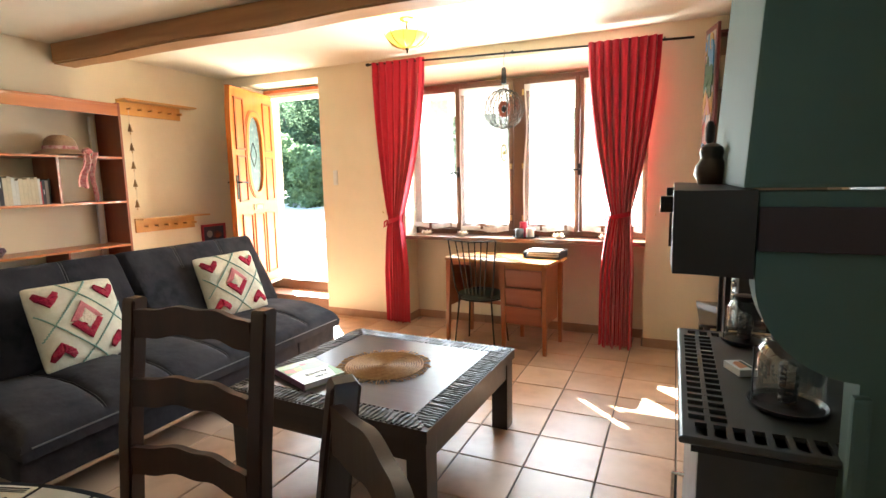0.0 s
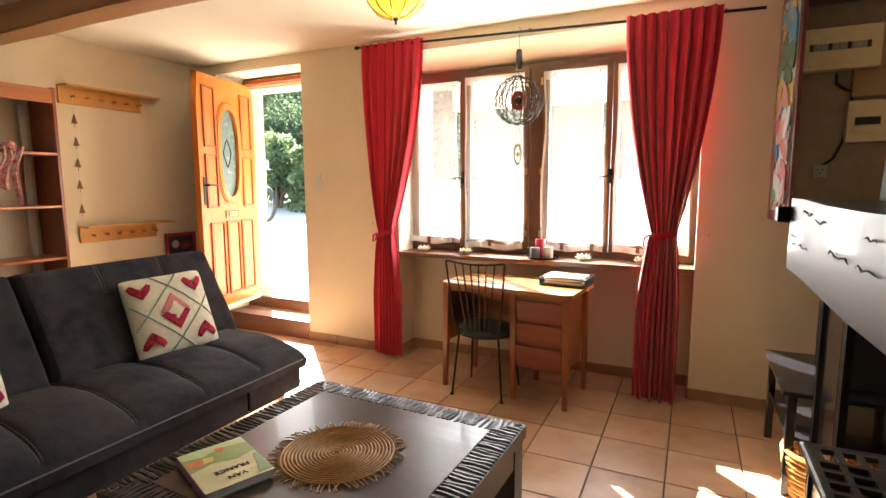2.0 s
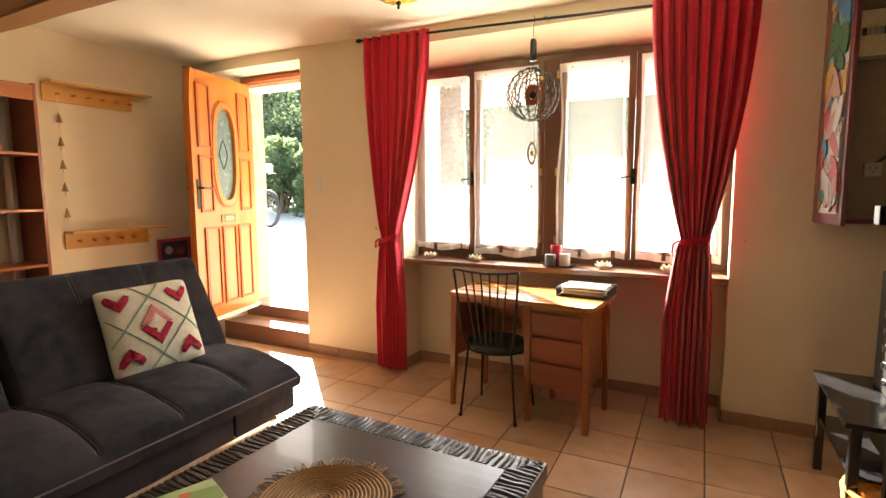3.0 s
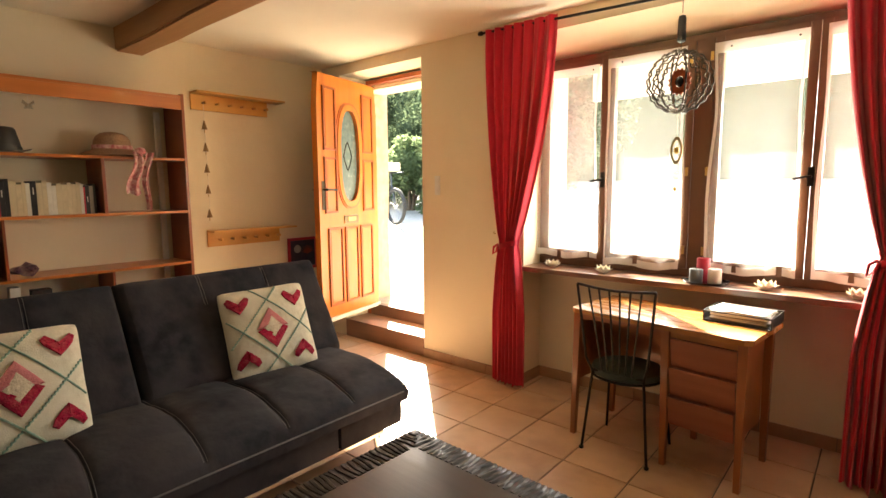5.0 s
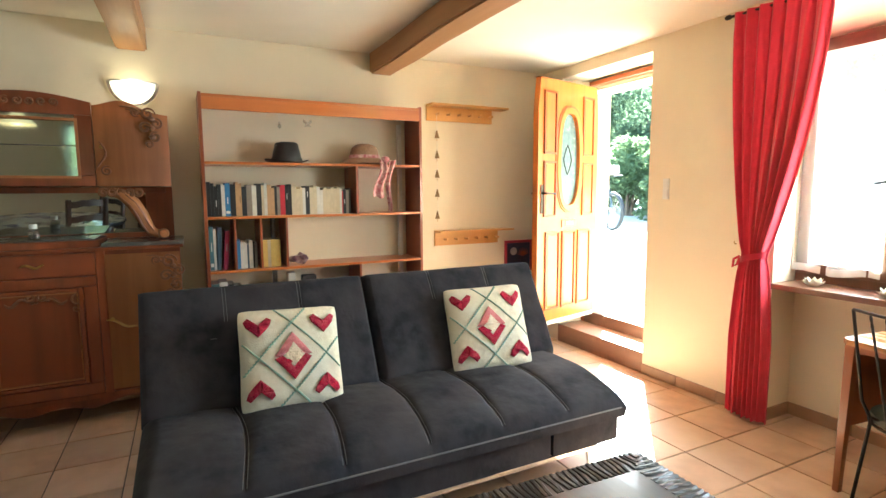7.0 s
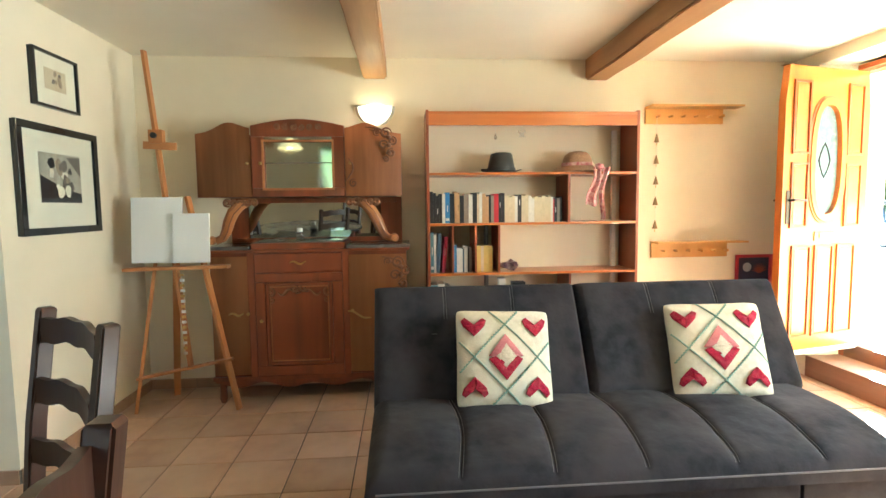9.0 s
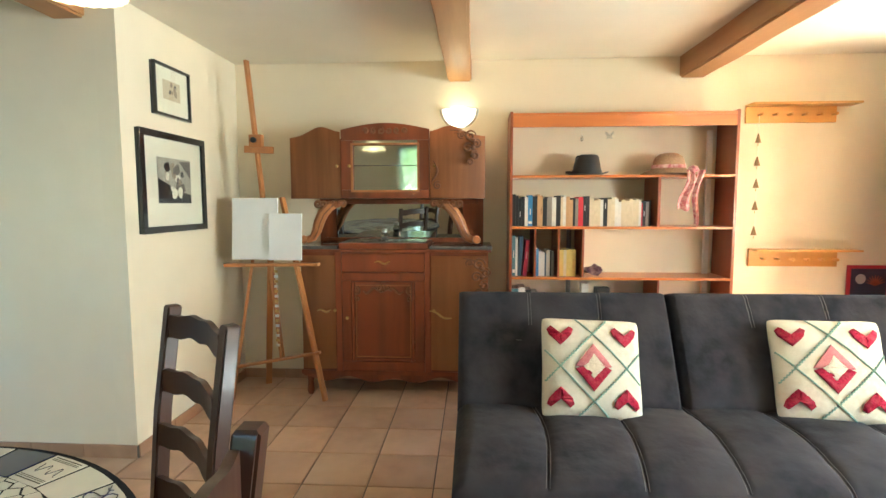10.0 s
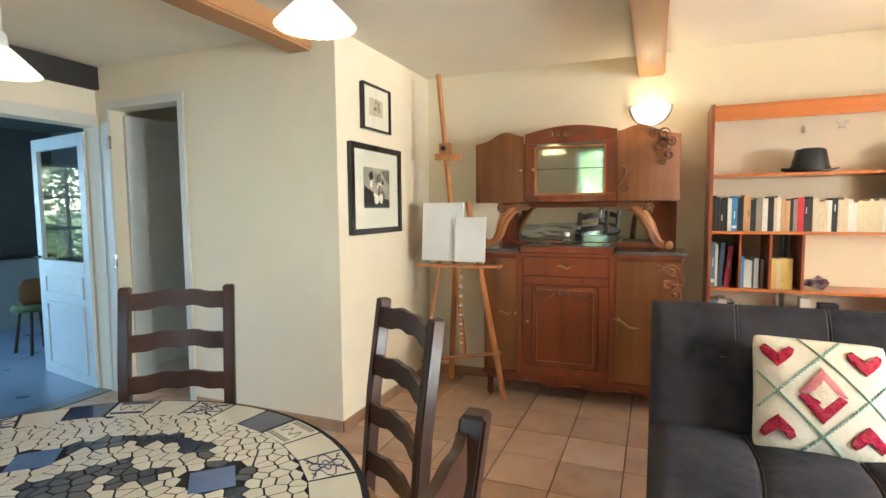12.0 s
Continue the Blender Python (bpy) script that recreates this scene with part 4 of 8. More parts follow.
def hat(x, y, z, rc, rb, h, material, band, lab, tilt, oval_k=1.2, dome=False):
    t = thing("hat", lab, "hat", at=(x, y, z), rz=tilt)
    prof = [(rb, 0.010), (rb - 0.003, 0.003), (rb * 0.85, 0.0), (rc * 1.10, 0.006), (rc * 1.05, 0.022), (rc * 0.96, h * 0.5), (rc * 0.84, h * 0.90), (rc * 0.74, h * 0.98), (rc * 0.62, h), (rc * 0.35, h * 0.95), (0, h * 0.88)]
    if dome:
        prof = [(rb, 0.0), (rb - 0.002, 0.006), (rb * 0.86, 0.018), (rc * 1.15, 0.036), (rc * 1.04, 0.05), (rc * 0.98, h * 0.62), (rc * 0.86, h * 0.8), (rc * 0.6, h * 0.94), (rc * 0.3, h * 0.99), (0, h)]
    bm = lathe(prof, sides=36, close=False)
    for v in bm.verts:
        v.co.y *= oval_k
        if not dome and v.co.z > h * 0.85 and abs(v.co.x) < rc * 0.3:
            v.co.z -= 0.018
        rr = math.hypot(v.co.x, v.co.y)
        if rr > rc * 1.3:
            v.co.z += (0.020 if not dome else 0.004) * abs(v.co.y / rr) ** 3 + (0.012 * noise.noise(Vector((v.co.x * 12, v.co.y * 12, 3))) if dome else 0)
    low = min(v.co.z for v in bm.verts)
    bmesh.ops.translate(bm, verts=list(bm.verts), vec=(0, 0, -low))
    part("felt_body", bm, material, t, smooth=True)
    zb = 0.036 if dome else 0.0
    bm = lathe([(rc * 1.09, 0.008 + zb), (rc * 1.07, 0.037 + zb), (rc * 1.00, 0.037 + zb), (rc * 1.02, 0.008 + zb)], sides=36, close=False)
    for v in bm.verts:
        v.co.y *= oval_k
    part("hat_band", bm, band, t, smooth=True)
    return t


hat(-3.42, 3.345, LEV[0] + 0.001, 0.092, 0.142, 0.150, plain("black_leather", (0.02, 0.022, 0.024), 0.35), BLACKPL, "black leather trilby hat on the top shelf", 8, 1.1)
STRAW = surf("straw", (0.38, 0.235, 0.14), (0.27, 0.16, 0.09), rough=0.8, scale=90, bump=0.003, bscale=120)
SCARFM = surf("pink_floral_scarf", (0.60, 0.28, 0.26), (0.44, 0.11, 0.14), rough=0.85, scale=60, c3=(0.72, 0.52, 0.46), scale3=30)
hat(-3.43, 3.935, LEV[0] + 0.001, 0.100, 0.176, 0.158, STRAW, SCARFM, "brown straw sun hat with a pink scarf band", -6, 1.1, True)
sc = thing("scarf", "pink floral scarf hanging from the straw hat", "scarf", at=(SX1 + 0.015, 4.055, LEV[0]))


def strip(y0, wtop, wbot, z0, z1, amp, ph):
    return sheet(10, 16, lambda u, v: (0.012 + amp * math.sin(u * 9 + ph + v * 2), y0 + (u - 0.5) * (wtop + (wbot - wtop) * v) + 0.016 * math.sin(v * 6 + ph) - 0.03 * v, z0 + (z1 - z0) * v + 0.01 * math.sin(u * 7) * v), thick=0.002)


part("scarf_end", strip(-0.025, 0.05, 0.095, 0.03, -0.25, 0.012, 0), SCARFM, sc, smooth=True)
part("scarf_end", strip(0.045, 0.06, 0.025, 0.03, -0.36, 0.012, 2), SCARFM, sc, smooth=True)
part("knot", lathe([(0.0, -0.03), (0.03, -0.015), (0.036, 0.0), (0.03, 0.018), (0.0, 0.03)], (0.0, 0.0, 0.035), sides=12), SCARFM, sc, smooth=True)

for y, s in ((3.30, 0), (3.50, 1)):
    t = thing("glass_ornament", "clear hanging glass " + ("drop" if not s else "butterfly") + " under the shelf top", "ornament", at=(SX1 - 0.10, y, STOP - 0.03))
    part("thread", tube([(0, 0, 0), (0, 0, -0.13)], 0.001, sides=5), PAPER, t)
    if not s:
        part("drop", lathe([(0.0, -0.025), (0.014, -0.012), (0.010, 0.005), (0.0, 0.03)], (0, 0, -0.15), sides=12), JARGLASS, t, smooth=True)
    else:
        for k in (-1, 1):
            part("wing", prism([(0, -0.125), (k * 0.028, -0.10), (k * 0.032, -0.12), (k * 0.014, -0.135), (k * 0.024, -0.155), (0, -0.15)], -0.002, 0.002, "yz"), JARGLASS, t)

am = thing("amethyst_geode", "rough purple amethyst cluster on the pine shelf", "mineral", at=(SX1 - 0.10, 3.41, LEV[2] + 0.001))
bm = bmesh.new()
bmesh.ops.create_icosphere(bm, subdivisions=2, radius=1.0)
for v in bm.verts:
    v.co = Vector((v.co.x * 0.04, v.co.y * 0.065, v.co.z * 0.040)) * (1 + 0.75 * noise.noise(v.co * 4.5))
low = min(v.co.z for v in bm.verts)
bmesh.ops.translate(bm, verts=list(bm.verts), vec=(0, 0, -low))
part("cluster", bm, surf("amethyst", (0.16, 0.07, 0.10), (0.05, 0.02, 0.04), rough=0.3, scale=60, c3=(0.34, 0.26, 0.24), scale3=18), am)
part("crystal", lathe([(0.008, 0), (0.009, 0.03), (0.0, 0.06)], (0, -0.085, 0), sides=6), plain("quartz", (0.5, 0.45, 0.42), 0.2), am)
for y0, w, h, m, lab in ((3.34, 0.05, 0.10, "w", "small white card box on the lower shelf"), (3.47, 0.10, 0.07, "k", "small black device on the lower shelf")):
    t = thing("small_box", lab, "box", at=(SX1 - 0.10, y0, LEV[2] - 0.395 + 0.0))
    part("box", box(-0.04, 0.04, -w / 2, w / 2, 0, h + 0.24), BOOKM[m], t, bevel=0.003)


# ---- sideboard ----
HX, HXB = -3.20, XW + 0.003
hut = thing("sideboard", "carved walnut art nouveau sideboard with marble tops and mirror", "sideboard", at=(HX, 1.93, 0))
HY0, HY1 = -0.70, 0.71


def hbox(name, x0, x1, y0, y1, z0, z1, m=HUTCH, bv=0.003, parent=None, label=""):
    return part(name, box(x0, x1, y0, y1, z0, z1), m, parent or hut, label, bevel=bv)


BK = HXB - HX
hbox("base_body", BK, -0.03, HY0 + 0.02, HY1 - 0.02, 0.17, 1.085, HUTCHD)
for y in (HY0 + 0.06, HY1 - 0.06):
    for x in (BK + 0.05, -0.07):
        part("foot", lathe([(0.018, 0.0), (0.028, 0.03), (0.022, 0.10), (0.032, 0.17)], (x, y, 0), sides=14), HUTCHD, hut, smooth=True)
apr = [(HY0 + 0.02, 0.17)] + [(HY0 + 0.02 + (HY1 - HY0 - 0.04) * k / 24, 0.135 + 0.02 * math.cos(k * math.pi / 3) - 0.015 * math.exp(-((k - 12) / 3) ** 2)) for k in range(25)] + [(HY1 - 0.02, 0.17)]
part("apron", prism(apr, -0.05, -0.03, "yz"), HUTCHD, hut)
hbox("plinth_moulding", BK, -0.015, HY0 + 0.01, HY1 - 0.01, 0.17, 0.20, HUTCHD)
MARBLE = surf("grey_marble_top", (0.11, 0.10, 0.09), (0.06, 0.055, 0.05), rough=0.25, scale=6, c3=(0.16, 0.14, 0.13), coat=0.3)
hbox("countertop", BK, 0.012, HY0, HY1, 1.085, 1.105, HUTCHD, 0.006)
hbox("marble_slab", BK + 0.02, 0.018, HY0 - 0.005, -0.40, 1.106, 1.130, MARBLE, 0.005)
hbox("marble_slab", BK + 0.02, 0.018, 0.27, HY1 + 0.005, 1.106, 1.130, MARBLE, 0.005)
hbox("raised_top", BK + 0.02, 0.0, -0.39, 0.26, 1.106, 1.150, HUTCHD, 0.006)
hbox("raised_marble", BK + 0.03, -0.01, -0.37, 0.24, 1.151, 1.160, MARBLE, 0.003)


def side_door(y0, y1, z0, z1, bow, name, arch=0.0, x0=0.0):
    """A door with a bowed face and, above, a swelling top line."""
    def f(u, v):
        yy = y0 + (y1 - y0) * u
        zt = z1 + arch * math.sin(math.pi * min(1, u * 1.0)) if arch else z1
        return (x0 + bow * math.sin(math.pi * u), yy, z0 + (zt - z0) * v)
    bm = sheet(12, 8, f)
    fs = list(bm.faces)
    bmesh.ops.solidify(bm, geom=fs, thickness=0.022)
    return part(name, bm, HUTCH, hut, smooth=True)


def scroll(cy, cz, r, turns=1.6, start=0.0, hand=1, x=0.0):
    n = int(22 * turns)
    return [(x, cy + hand * r * (1 - k / n * 0.85) * math.cos(start + turns * 2 * math.pi * k / n), cz + r * (1 - k / n * 0.85) * math.sin(start + turns * 2 * math.pi * k / n)) for k in range(n + 1)]


def carve(pts, r=0.007):
    bm = tube(pts, [r * (0.5 + 0.8 * math.sin(math.pi * k / (len(pts) - 1))) for k in range(len(pts))], sides=6)
    return part("carving", bm, CARVE, hut, smooth=True)


side_door(HY0 + 0.03, -0.42, 0.22, 1.06, 0.012, "cupboard_door")
side_door(0.28, HY1 - 0.02, 0.22, 1.06, 0.012, "cupboard_door")
hbox("stile", -0.03, -0.008, -0.42, -0.375, 0.20, 1.085, HUTCHD)
hbox("stile", -0.03, -0.008, 0.235, 0.28, 0.20, 1.085, HUTCHD)
dr = hbox("drawer", -0.028, -0.006, -0.372, 0.232, 0.945, 1.075, HUTCHD)
hbox("door_rail", -0.028, -0.004, -0.372, 0.232, 0.875, 0.935, HUTCHD, 0.004)
hbox("door_rail", -0.028, -0.004, -0.372, 0.232, 0.205, 0.275, HUTCHD, 0.004)
hbox("door_stile", -0.028, -0.004, -0.372, -0.305, 0.276, 0.874, HUTCHD, 0.004)
hbox("door_stile", -0.028, -0.004, 0.165, 0.232, 0.276, 0.874, HUTCHD, 0.004)
hbox("door_panel", -0.028, -0.016, -0.300, 0.160, 0.281, 0.869, HUTCHD, 0.004)
for y0, y1, z0, z1 in ((-0.300, -0.278, 0.281, 0.869), (0.138, 0.160, 0.281, 0.869), (-0.277, 0.137, 0.281, 0.303), (-0.277, 0.137, 0.847, 0.869)):
    hbox("panel_moulding", -0.015, 0.003, y0, y1, z0, z1, HUTCHD, 0.007)
for z in (0.306, 0.836):
    hbox("panel_bead", -0.0155, -0.008, -0.272, 0.132, z, z + 0.008, HUTCH, 0.002)
for y in (-0.274, 0.126):
    hbox("panel_bead", -0.0155, -0.008, y, y + 0.008, 0.315, 0.835, HUTCH, 0.002)
for k in (-1, 1):
    carve(scroll(-0.07 + k * 0.20, 0.80, 0.035, 1.4, 1.0, k, -0.012))
    carve(scroll(-0.07 + k * 0.19, 0.745, 0.022, 1.2, 2.0, -k, -0.012), 0.005)
    carve(scroll(-0.07 + k * 0.03, 0.825, 0.028, 1.3, 0.5, k, -0.012))
    carve([(-0.012, -0.07 + k * (0.04 + 0.012 * j), 0.80 + 0.02 * math.sin(j * 0.7)) for j in range(10)], 0.008)
for j in range(7):
    part("carved_leaf", lathe([(0.0, -0.010), (0.012, 0), (0.0, 0.012)], (-0.012, -0.07 + 0.018 * (j - 3), 0.805 + 0.012 * math.cos(j * 1.3)), sides=8), CARVE, hut, smooth=True)


def pull(y, z, w, x=0.0, drop=0.0):
    pts = [(x + 0.012 + 0.006 * math.sin(k * 0.9), y - w / 2 + w * k / 10, z + 0.010 * math.sin(k * 0.75) - drop * (k / 10)) for k in range(11)]
    part("handle", tube(pts, [0.004 + 0.004 * math.sin(math.pi * k / 10) for k in range(11)], sides=8), BRASS, hut, "ornate brass pull", smooth=True)


pull(-0.07, 1.01, 0.11, -0.004)
pull(-0.50, 0.655, 0.10, 0.004)
pull(0.35, 0.66, 0.16, 0.004, 0.06)
for y, z in ((-0.335, 0.60), (-0.425, 0.655), (0.30, 0.66)):
    part("keyhole", lathe([(0.012, 0), (0.012, 0.004), (0.004, 0.007)], (0.0, y, z), axis="x", sides=14), BRASS, hut, smooth=True)


def corner_flower(cy, cz, s, x):
    for (a, b, r, h) in ((0.0, 0.0, 0.045, 1), (0.05, -0.06, 0.035, -1), (-0.02, -0.09, 0.04, 1), (0.04, -0.15, 0.035, 1), (0.00, -0.20, 0.025, -1), (-0.07, 0.01, 0.03, -1)):
        carve(scroll(cy + a * s, cz + b * s, r * s, 1.5, a * 30, h, x), 0.007)
    for k in range(3):
        part("carved_apple", lathe([(0.0, -0.02), (0.018, -0.008), (0.02, 0.004), (0.0, 0.02)], (x, cy + 0.02 * s, cz - (0.03 + 0.06 * k) * s), sides=12), CARVE, hut, smooth=True)
    carve([(x, cy - 0.16 * s + 0.16 * s * k / 10, cz + 0.045 * s - 0.03 * s * (k / 10) ** 2) for k in range(11)], 0.006)
    carve([(x, cy - 0.13 * s + 0.14 * s * k / 10, cz + 0.025 * s - 0.06 * s * (k / 10) ** 2) for k in range(11)], 0.005)


corner_flower(0.625, 1.00, 1.0, 0.006)

# mirror gallery
hbox("back_panel", BK, BK + 0.02, -0.64, 0.66, 1.13, 1.47, HUTCHD)
mir = hbox("mirror", BK + 0.021, BK + 0.026, -0.50, 0.50, 1.165, 1.43, MIRROR, 0, label="old bevelled mirror glass")
for v in mir.data.vertices:
    if v.co.z > (1.30 if mir.location.z < 0.5 else 0.0):
        v.co.x += 0.013
hbox("mirror_frame", BK + 0.02, BK + 0.042, -0.60, 0.62, 1.43, 1.465, HUTCHD)
hbox("mirror_frame", BK + 0.02, BK + 0.035, -0.60, 0.62, 1.131, 1.165, HUTCHD)


def bracket(side):
    """An S-shaped carved leg from under the cupboard out to a volute on the marble."""
    way = [(0.345, 1.435), (0.40, 1.415), (0.45, 1.365), (0.485, 1.30), (0.51, 1.235), (0.54, 1.185), (0.585, 1.165)]
    pts = [(-0.06 + 0.02 * math.sin(k), -0.03 + side * (y + 0.03), z) for k, (y, z) in enumerate(way)]
    part("scroll_bracket", tube(pts, [0.026, 0.036, 0.041, 0.040, 0.036, 0.030, 0.026], sides=14), HUTCH, hut, "carved scroll support", smooth=True)
    for off in (-0.016, 0.012):
        part("carved_line", tube([(x + 0.036, y + side * off, z + off * 0.6) for x, y, z in pts[1:-1]], 0.004, sides=6), CARVE, hut, smooth=True)
    part("scroll_volute", lathe([(0.0, -0.03), (0.024, -0.024), (0.032, 0), (0.024, 0.024), (0.0, 0.03)], (-0.05, -0.03 + side * 0.635, 1.172), axis="x", sides=16), HUTCH, hut, smooth=True)
    for j in range(5):
        carve(scroll(-0.03 + side * (0.33 + 0.045 * j), 1.432, 0.027, 1.3, j, side, -0.022), 0.010)


bracket(1)
bracket(-1)

# upper cupboards
U0, U1 = 1.47, 1.93
hbox("upper_body", BK, -0.06, -0.68, 0.62, U0 + 0.002, U1 - 0.03, HUTCHD)


def upper_side(ya, yb, hand):
    """A canted side cupboard whose face swells and turns back."""
    def f(u, v):
        yy = ya + (yb - ya) * u
        cant = 0.13 * (1 - u if hand > 0 else u) ** 1.2
        top = U1 + 0.055 * math.exp(-(((u - 0.62) if hand > 0 else (u - 0.38)) / 0.28) ** 2) - 0.02 * (1 - u if hand > 0 else u)
        return (0.005 - cant * (0.6 if hand > 0 else 0.9) + 0.012 * math.sin(math.pi * u), yy, U0 + (top - U0) * v)
    bm = sheet(16, 8, f)
    bmesh.ops.solidify(bm, geom=list(bm.faces), thickness=0.024)
    part("upper_door", bm, HUTCH, hut, smooth=True)


upper_side(-0.755, -0.365, 1)
upper_side(0.665, 0.275, 1)
arch = [(-0.36, U0)] + [(-0.36 + 0.63 * k / 16, 1.955 + 0.05 * math.sin(math.pi * k / 16)) for k in range(17)] + [(0.27, U0)]
n = len(arch)
hbox("glazed_rail", -0.04, 0.0, -0.36, 0.27, U0, U0 + 0.06, HUTCHD, 0.004)
hbox("glazed_stile", -0.04, 0.0, -0.36, -0.275, U0 + 0.061, 1.88, HUTCHD, 0.004)
hbox("glazed_stile", -0.04, 0.0, 0.185, 0.27, U0 + 0.061, 1.88, HUTCHD, 0.004)
top = [(-0.36, 1.881)] + [(-0.36 + 0.63 * k / 16, 1.955 + 0.045 * math.sin(math.pi * k / 16)) for k in range(17)] + [(0.27, 1.881)]
part("arched_head", prism(top, -0.04, 0.0, "yz"), HUTCHD, hut)
hbox("door_bead", 0.0, 0.008, -0.29, 0.20, 1.845, 1.86, HUTCH, 0.002)
hbox("door_bead", 0.0, 0.008, -0.29, 0.20, 1.515, 1.53, HUTCH, 0.002)
hbox("door_bead", 0.0, 0.008, -0.29, -0.275, 1.53, 1.845, HUTCH, 0.002)
hbox("door_bead", 0.0, 0.008, 0.185, 0.20, 1.53, 1.845, HUTCH, 0.002)
part("glazing", box(-0.022, -0.018, -0.275, 0.185, 1.53, 1.88), surf("dark_glossy_glass", (0.52, 0.55, 0.50), (0.49, 0.52, 0.47), rough=0.04, scale=3, coat=1.0, metal=1.0), hut, "reflecting glass pane")
hbox("shelf_edge", -0.0175, -0.0155, -0.275, 0.185, 1.70, 1.706, MARBLE, 0)
for j in range(6):
    carve(scroll(-0.18 + 0.055 * j, 1.945, 0.022, 1.3, j, 1 if j % 2 else -1, 0.002), 0.006)
corner_flower(0.56, 1.905, 0.9, -0.005)
carve([(0.012, 0.30 + 0.03 * math.sin(k * 0.5), 1.73 - 0.02 * k) for k in range(9)], 0.005)
carve(scroll(0.33, 1.56, 0.03, 1.5, 1, 1, 0.012), 0.005)
for y, z in ((-0.30, 1.70), (0.31, 1.70), (-0.39, 1.70)):
    part("key_escutcheon", lathe([(0.012, 0), (0.012, 0.005), (0.005, 0.012), (0.0, 0.02)], (0.0, y, z), axis="x", sides=14), BRASS, hut, smooth=True)

bot = thing("ink_bottle", "small clear glass bottle with a white label on the sideboard", "bottle", at=(-3.30, 1.86, 1.161))
part("glass", lathe([(0.026, 0), (0.03, 0.004), (0.03, 0.045), (0.016, 0.056), (0.016, 0.062)], sides=18), JARGLASS, bot, smooth=True)
part("cap", lathe([(0.02, 0.062), (0.02, 0.085), (0.018, 0.088)], sides=18), WHITE, bot, smooth=True)
part("contents", lathe([(0.025, 0.004), (0.026, 0.03)], sides=18), BLACKPL, bot)

# sconce
sco = thing("wall_sconce", "lit half-bowl white glass wall lamp with pale ceramic rim", "wall lamp", at=(XW, 2.40, 2.16))
prof = [(0.145, 0.0), (0.146, -0.02), (0.13, -0.065), (0.10, -0.105), (0.055, -0.135), (0.0, -0.145)]


def half(bmprof, s=1.0, off=0.0):
    def f(u, v):
        k = v * (len(bmprof) - 1)
        i = min(int(k), len(bmprof) - 2)
        a = k - i
        r = (bmprof[i][0] * (1 - a) + bmprof[i + 1][0] * a) * s
        z = bmprof[i][1] * (1 - a) + bmprof[i + 1][1] * a
        t = math.pi * (u - 0.5)
        return (0.75 * r * math.cos(t) + off, r * math.sin(t), z)
    return sheet(24, 15, f, thick=0.003)


part("glass_bowl", half(prof, 0.93, 0.004), SHADEHOT, sco, "glowing white glass bowl", smooth=True)
for sgn in (-1, 1):
    part("ceramic_wing", sheet(6, 12, lambda u, v: (0.012 + 0.03 * u, sgn * (0.148 * math.cos(v * math.pi / 2) + 0.004 - 0.018 * u), -0.15 * math.sin(v * math.pi / 2)), thick=0.006), PLASTERC, sco, smooth=True)
part("rim", sheet(24, 2, lambda u, v: (0.75 * 0.142 * math.cos(math.pi * (u - 0.5)) + 0.004, 0.142 * math.sin(math.pi * (u - 0.5)), -0.006 + 0.010 * v), thick=0.006), PLASTERC, sco, "pale ceramic rim", smooth=True)
part("back_plate", box(0, 0.012, -0.05, 0.05, -0.11, -0.01), PLASTERC, sco, bevel=0.003)

# ceiling lamp
cl = thing("ceiling_lamp", "lit yellow alabaster bowl ceiling lamp with metal leaf rim", "ceiling lamp", at=(-0.79, 4.80, CEIL))
part("ceiling_cup", lathe([(0.05, 0), (0.05, -0.015), (0.012, -0.03)], sides=20), BRASS, cl, smooth=True)
part("stem", tube([(0, 0, -0.02), (0, 0, -0.215)], 0.006), IRONB, cl, smooth=True)
part("bowl", lathe([(0.148, -0.115), (0.15, -0.12), (0.135, -0.15), (0.10, -0.178), (0.055, -0.195), (0.008, -0.20), (0.008, -0.195), (0.05, -0.19), (0.095, -0.172), (0.13, -0.145)], sides=36, close=False), SHADEY, cl, "glowing yellow glass bowl", smooth=True)
part("finial", lathe([(0.012, -0.20), (0.016, -0.21), (0.006, -0.222), (0.008, -0.232), (0.002, -0.24)], sides=14), IRONB, cl, smooth=True)
for k in range(10):
    a = 2 * math.pi * k / 10
    c, s = math.cos(a), math.sin(a)
    part("leaf_arm", tube([(0.02 * c, 0.02 * s, -0.205), (0.07 * c, 0.07 * s, -0.197), (0.12 * c, 0.12 * s, -0.17), (0.155 * c, 0.155 * s, -0.125), (0.165 * c, 0.165 * s, -0.10)], [0.003, 0.004, 0.005, 0.004, 0.002], sides=6), BRASS, cl, smooth=True)


def pendant(x, y, z):
    t = thing("pendant_lamp", "lit pleated cream glass cone pendant lamp above the table", "pendant lamp", at=(x, y, CEIL), group="pendants over the dining table")
    d = z - CEIL
    R = 0.135

    def f(u, v):
        a = 2 * math.pi * u
        r = 0.022 + (R - 0.022) * v ** 0.95
        r *= 1 + 0.010 * v * math.sin(a * 26)
        return (r * math.cos(a), r * math.sin(a), d + 0.115 * (1 - v) - 0.001 * v * math.sin(a * 26))
    part("pleated_shade", sheet(104, 6, f, thick=0.003), SHADE, t, "glowing pleated cone shade", smooth=True)
    part("lamp_holder", lathe([(0.018, d + 0.115), (0.022, d + 0.12), (0.018, d + 0.17), (0.005, d + 0.185)], sides=16), WHITE, t, smooth=True)
    part("cord", tube([(0, 0, d + 0.18), (0, 0, 0)], 0.0025, sides=6), WHITE, t)
    part("ceiling_rose", lathe([(0.04, 0), (0.04, -0.015), (0.01, -0.03)], sides=20), WHITE, t, smooth=True)


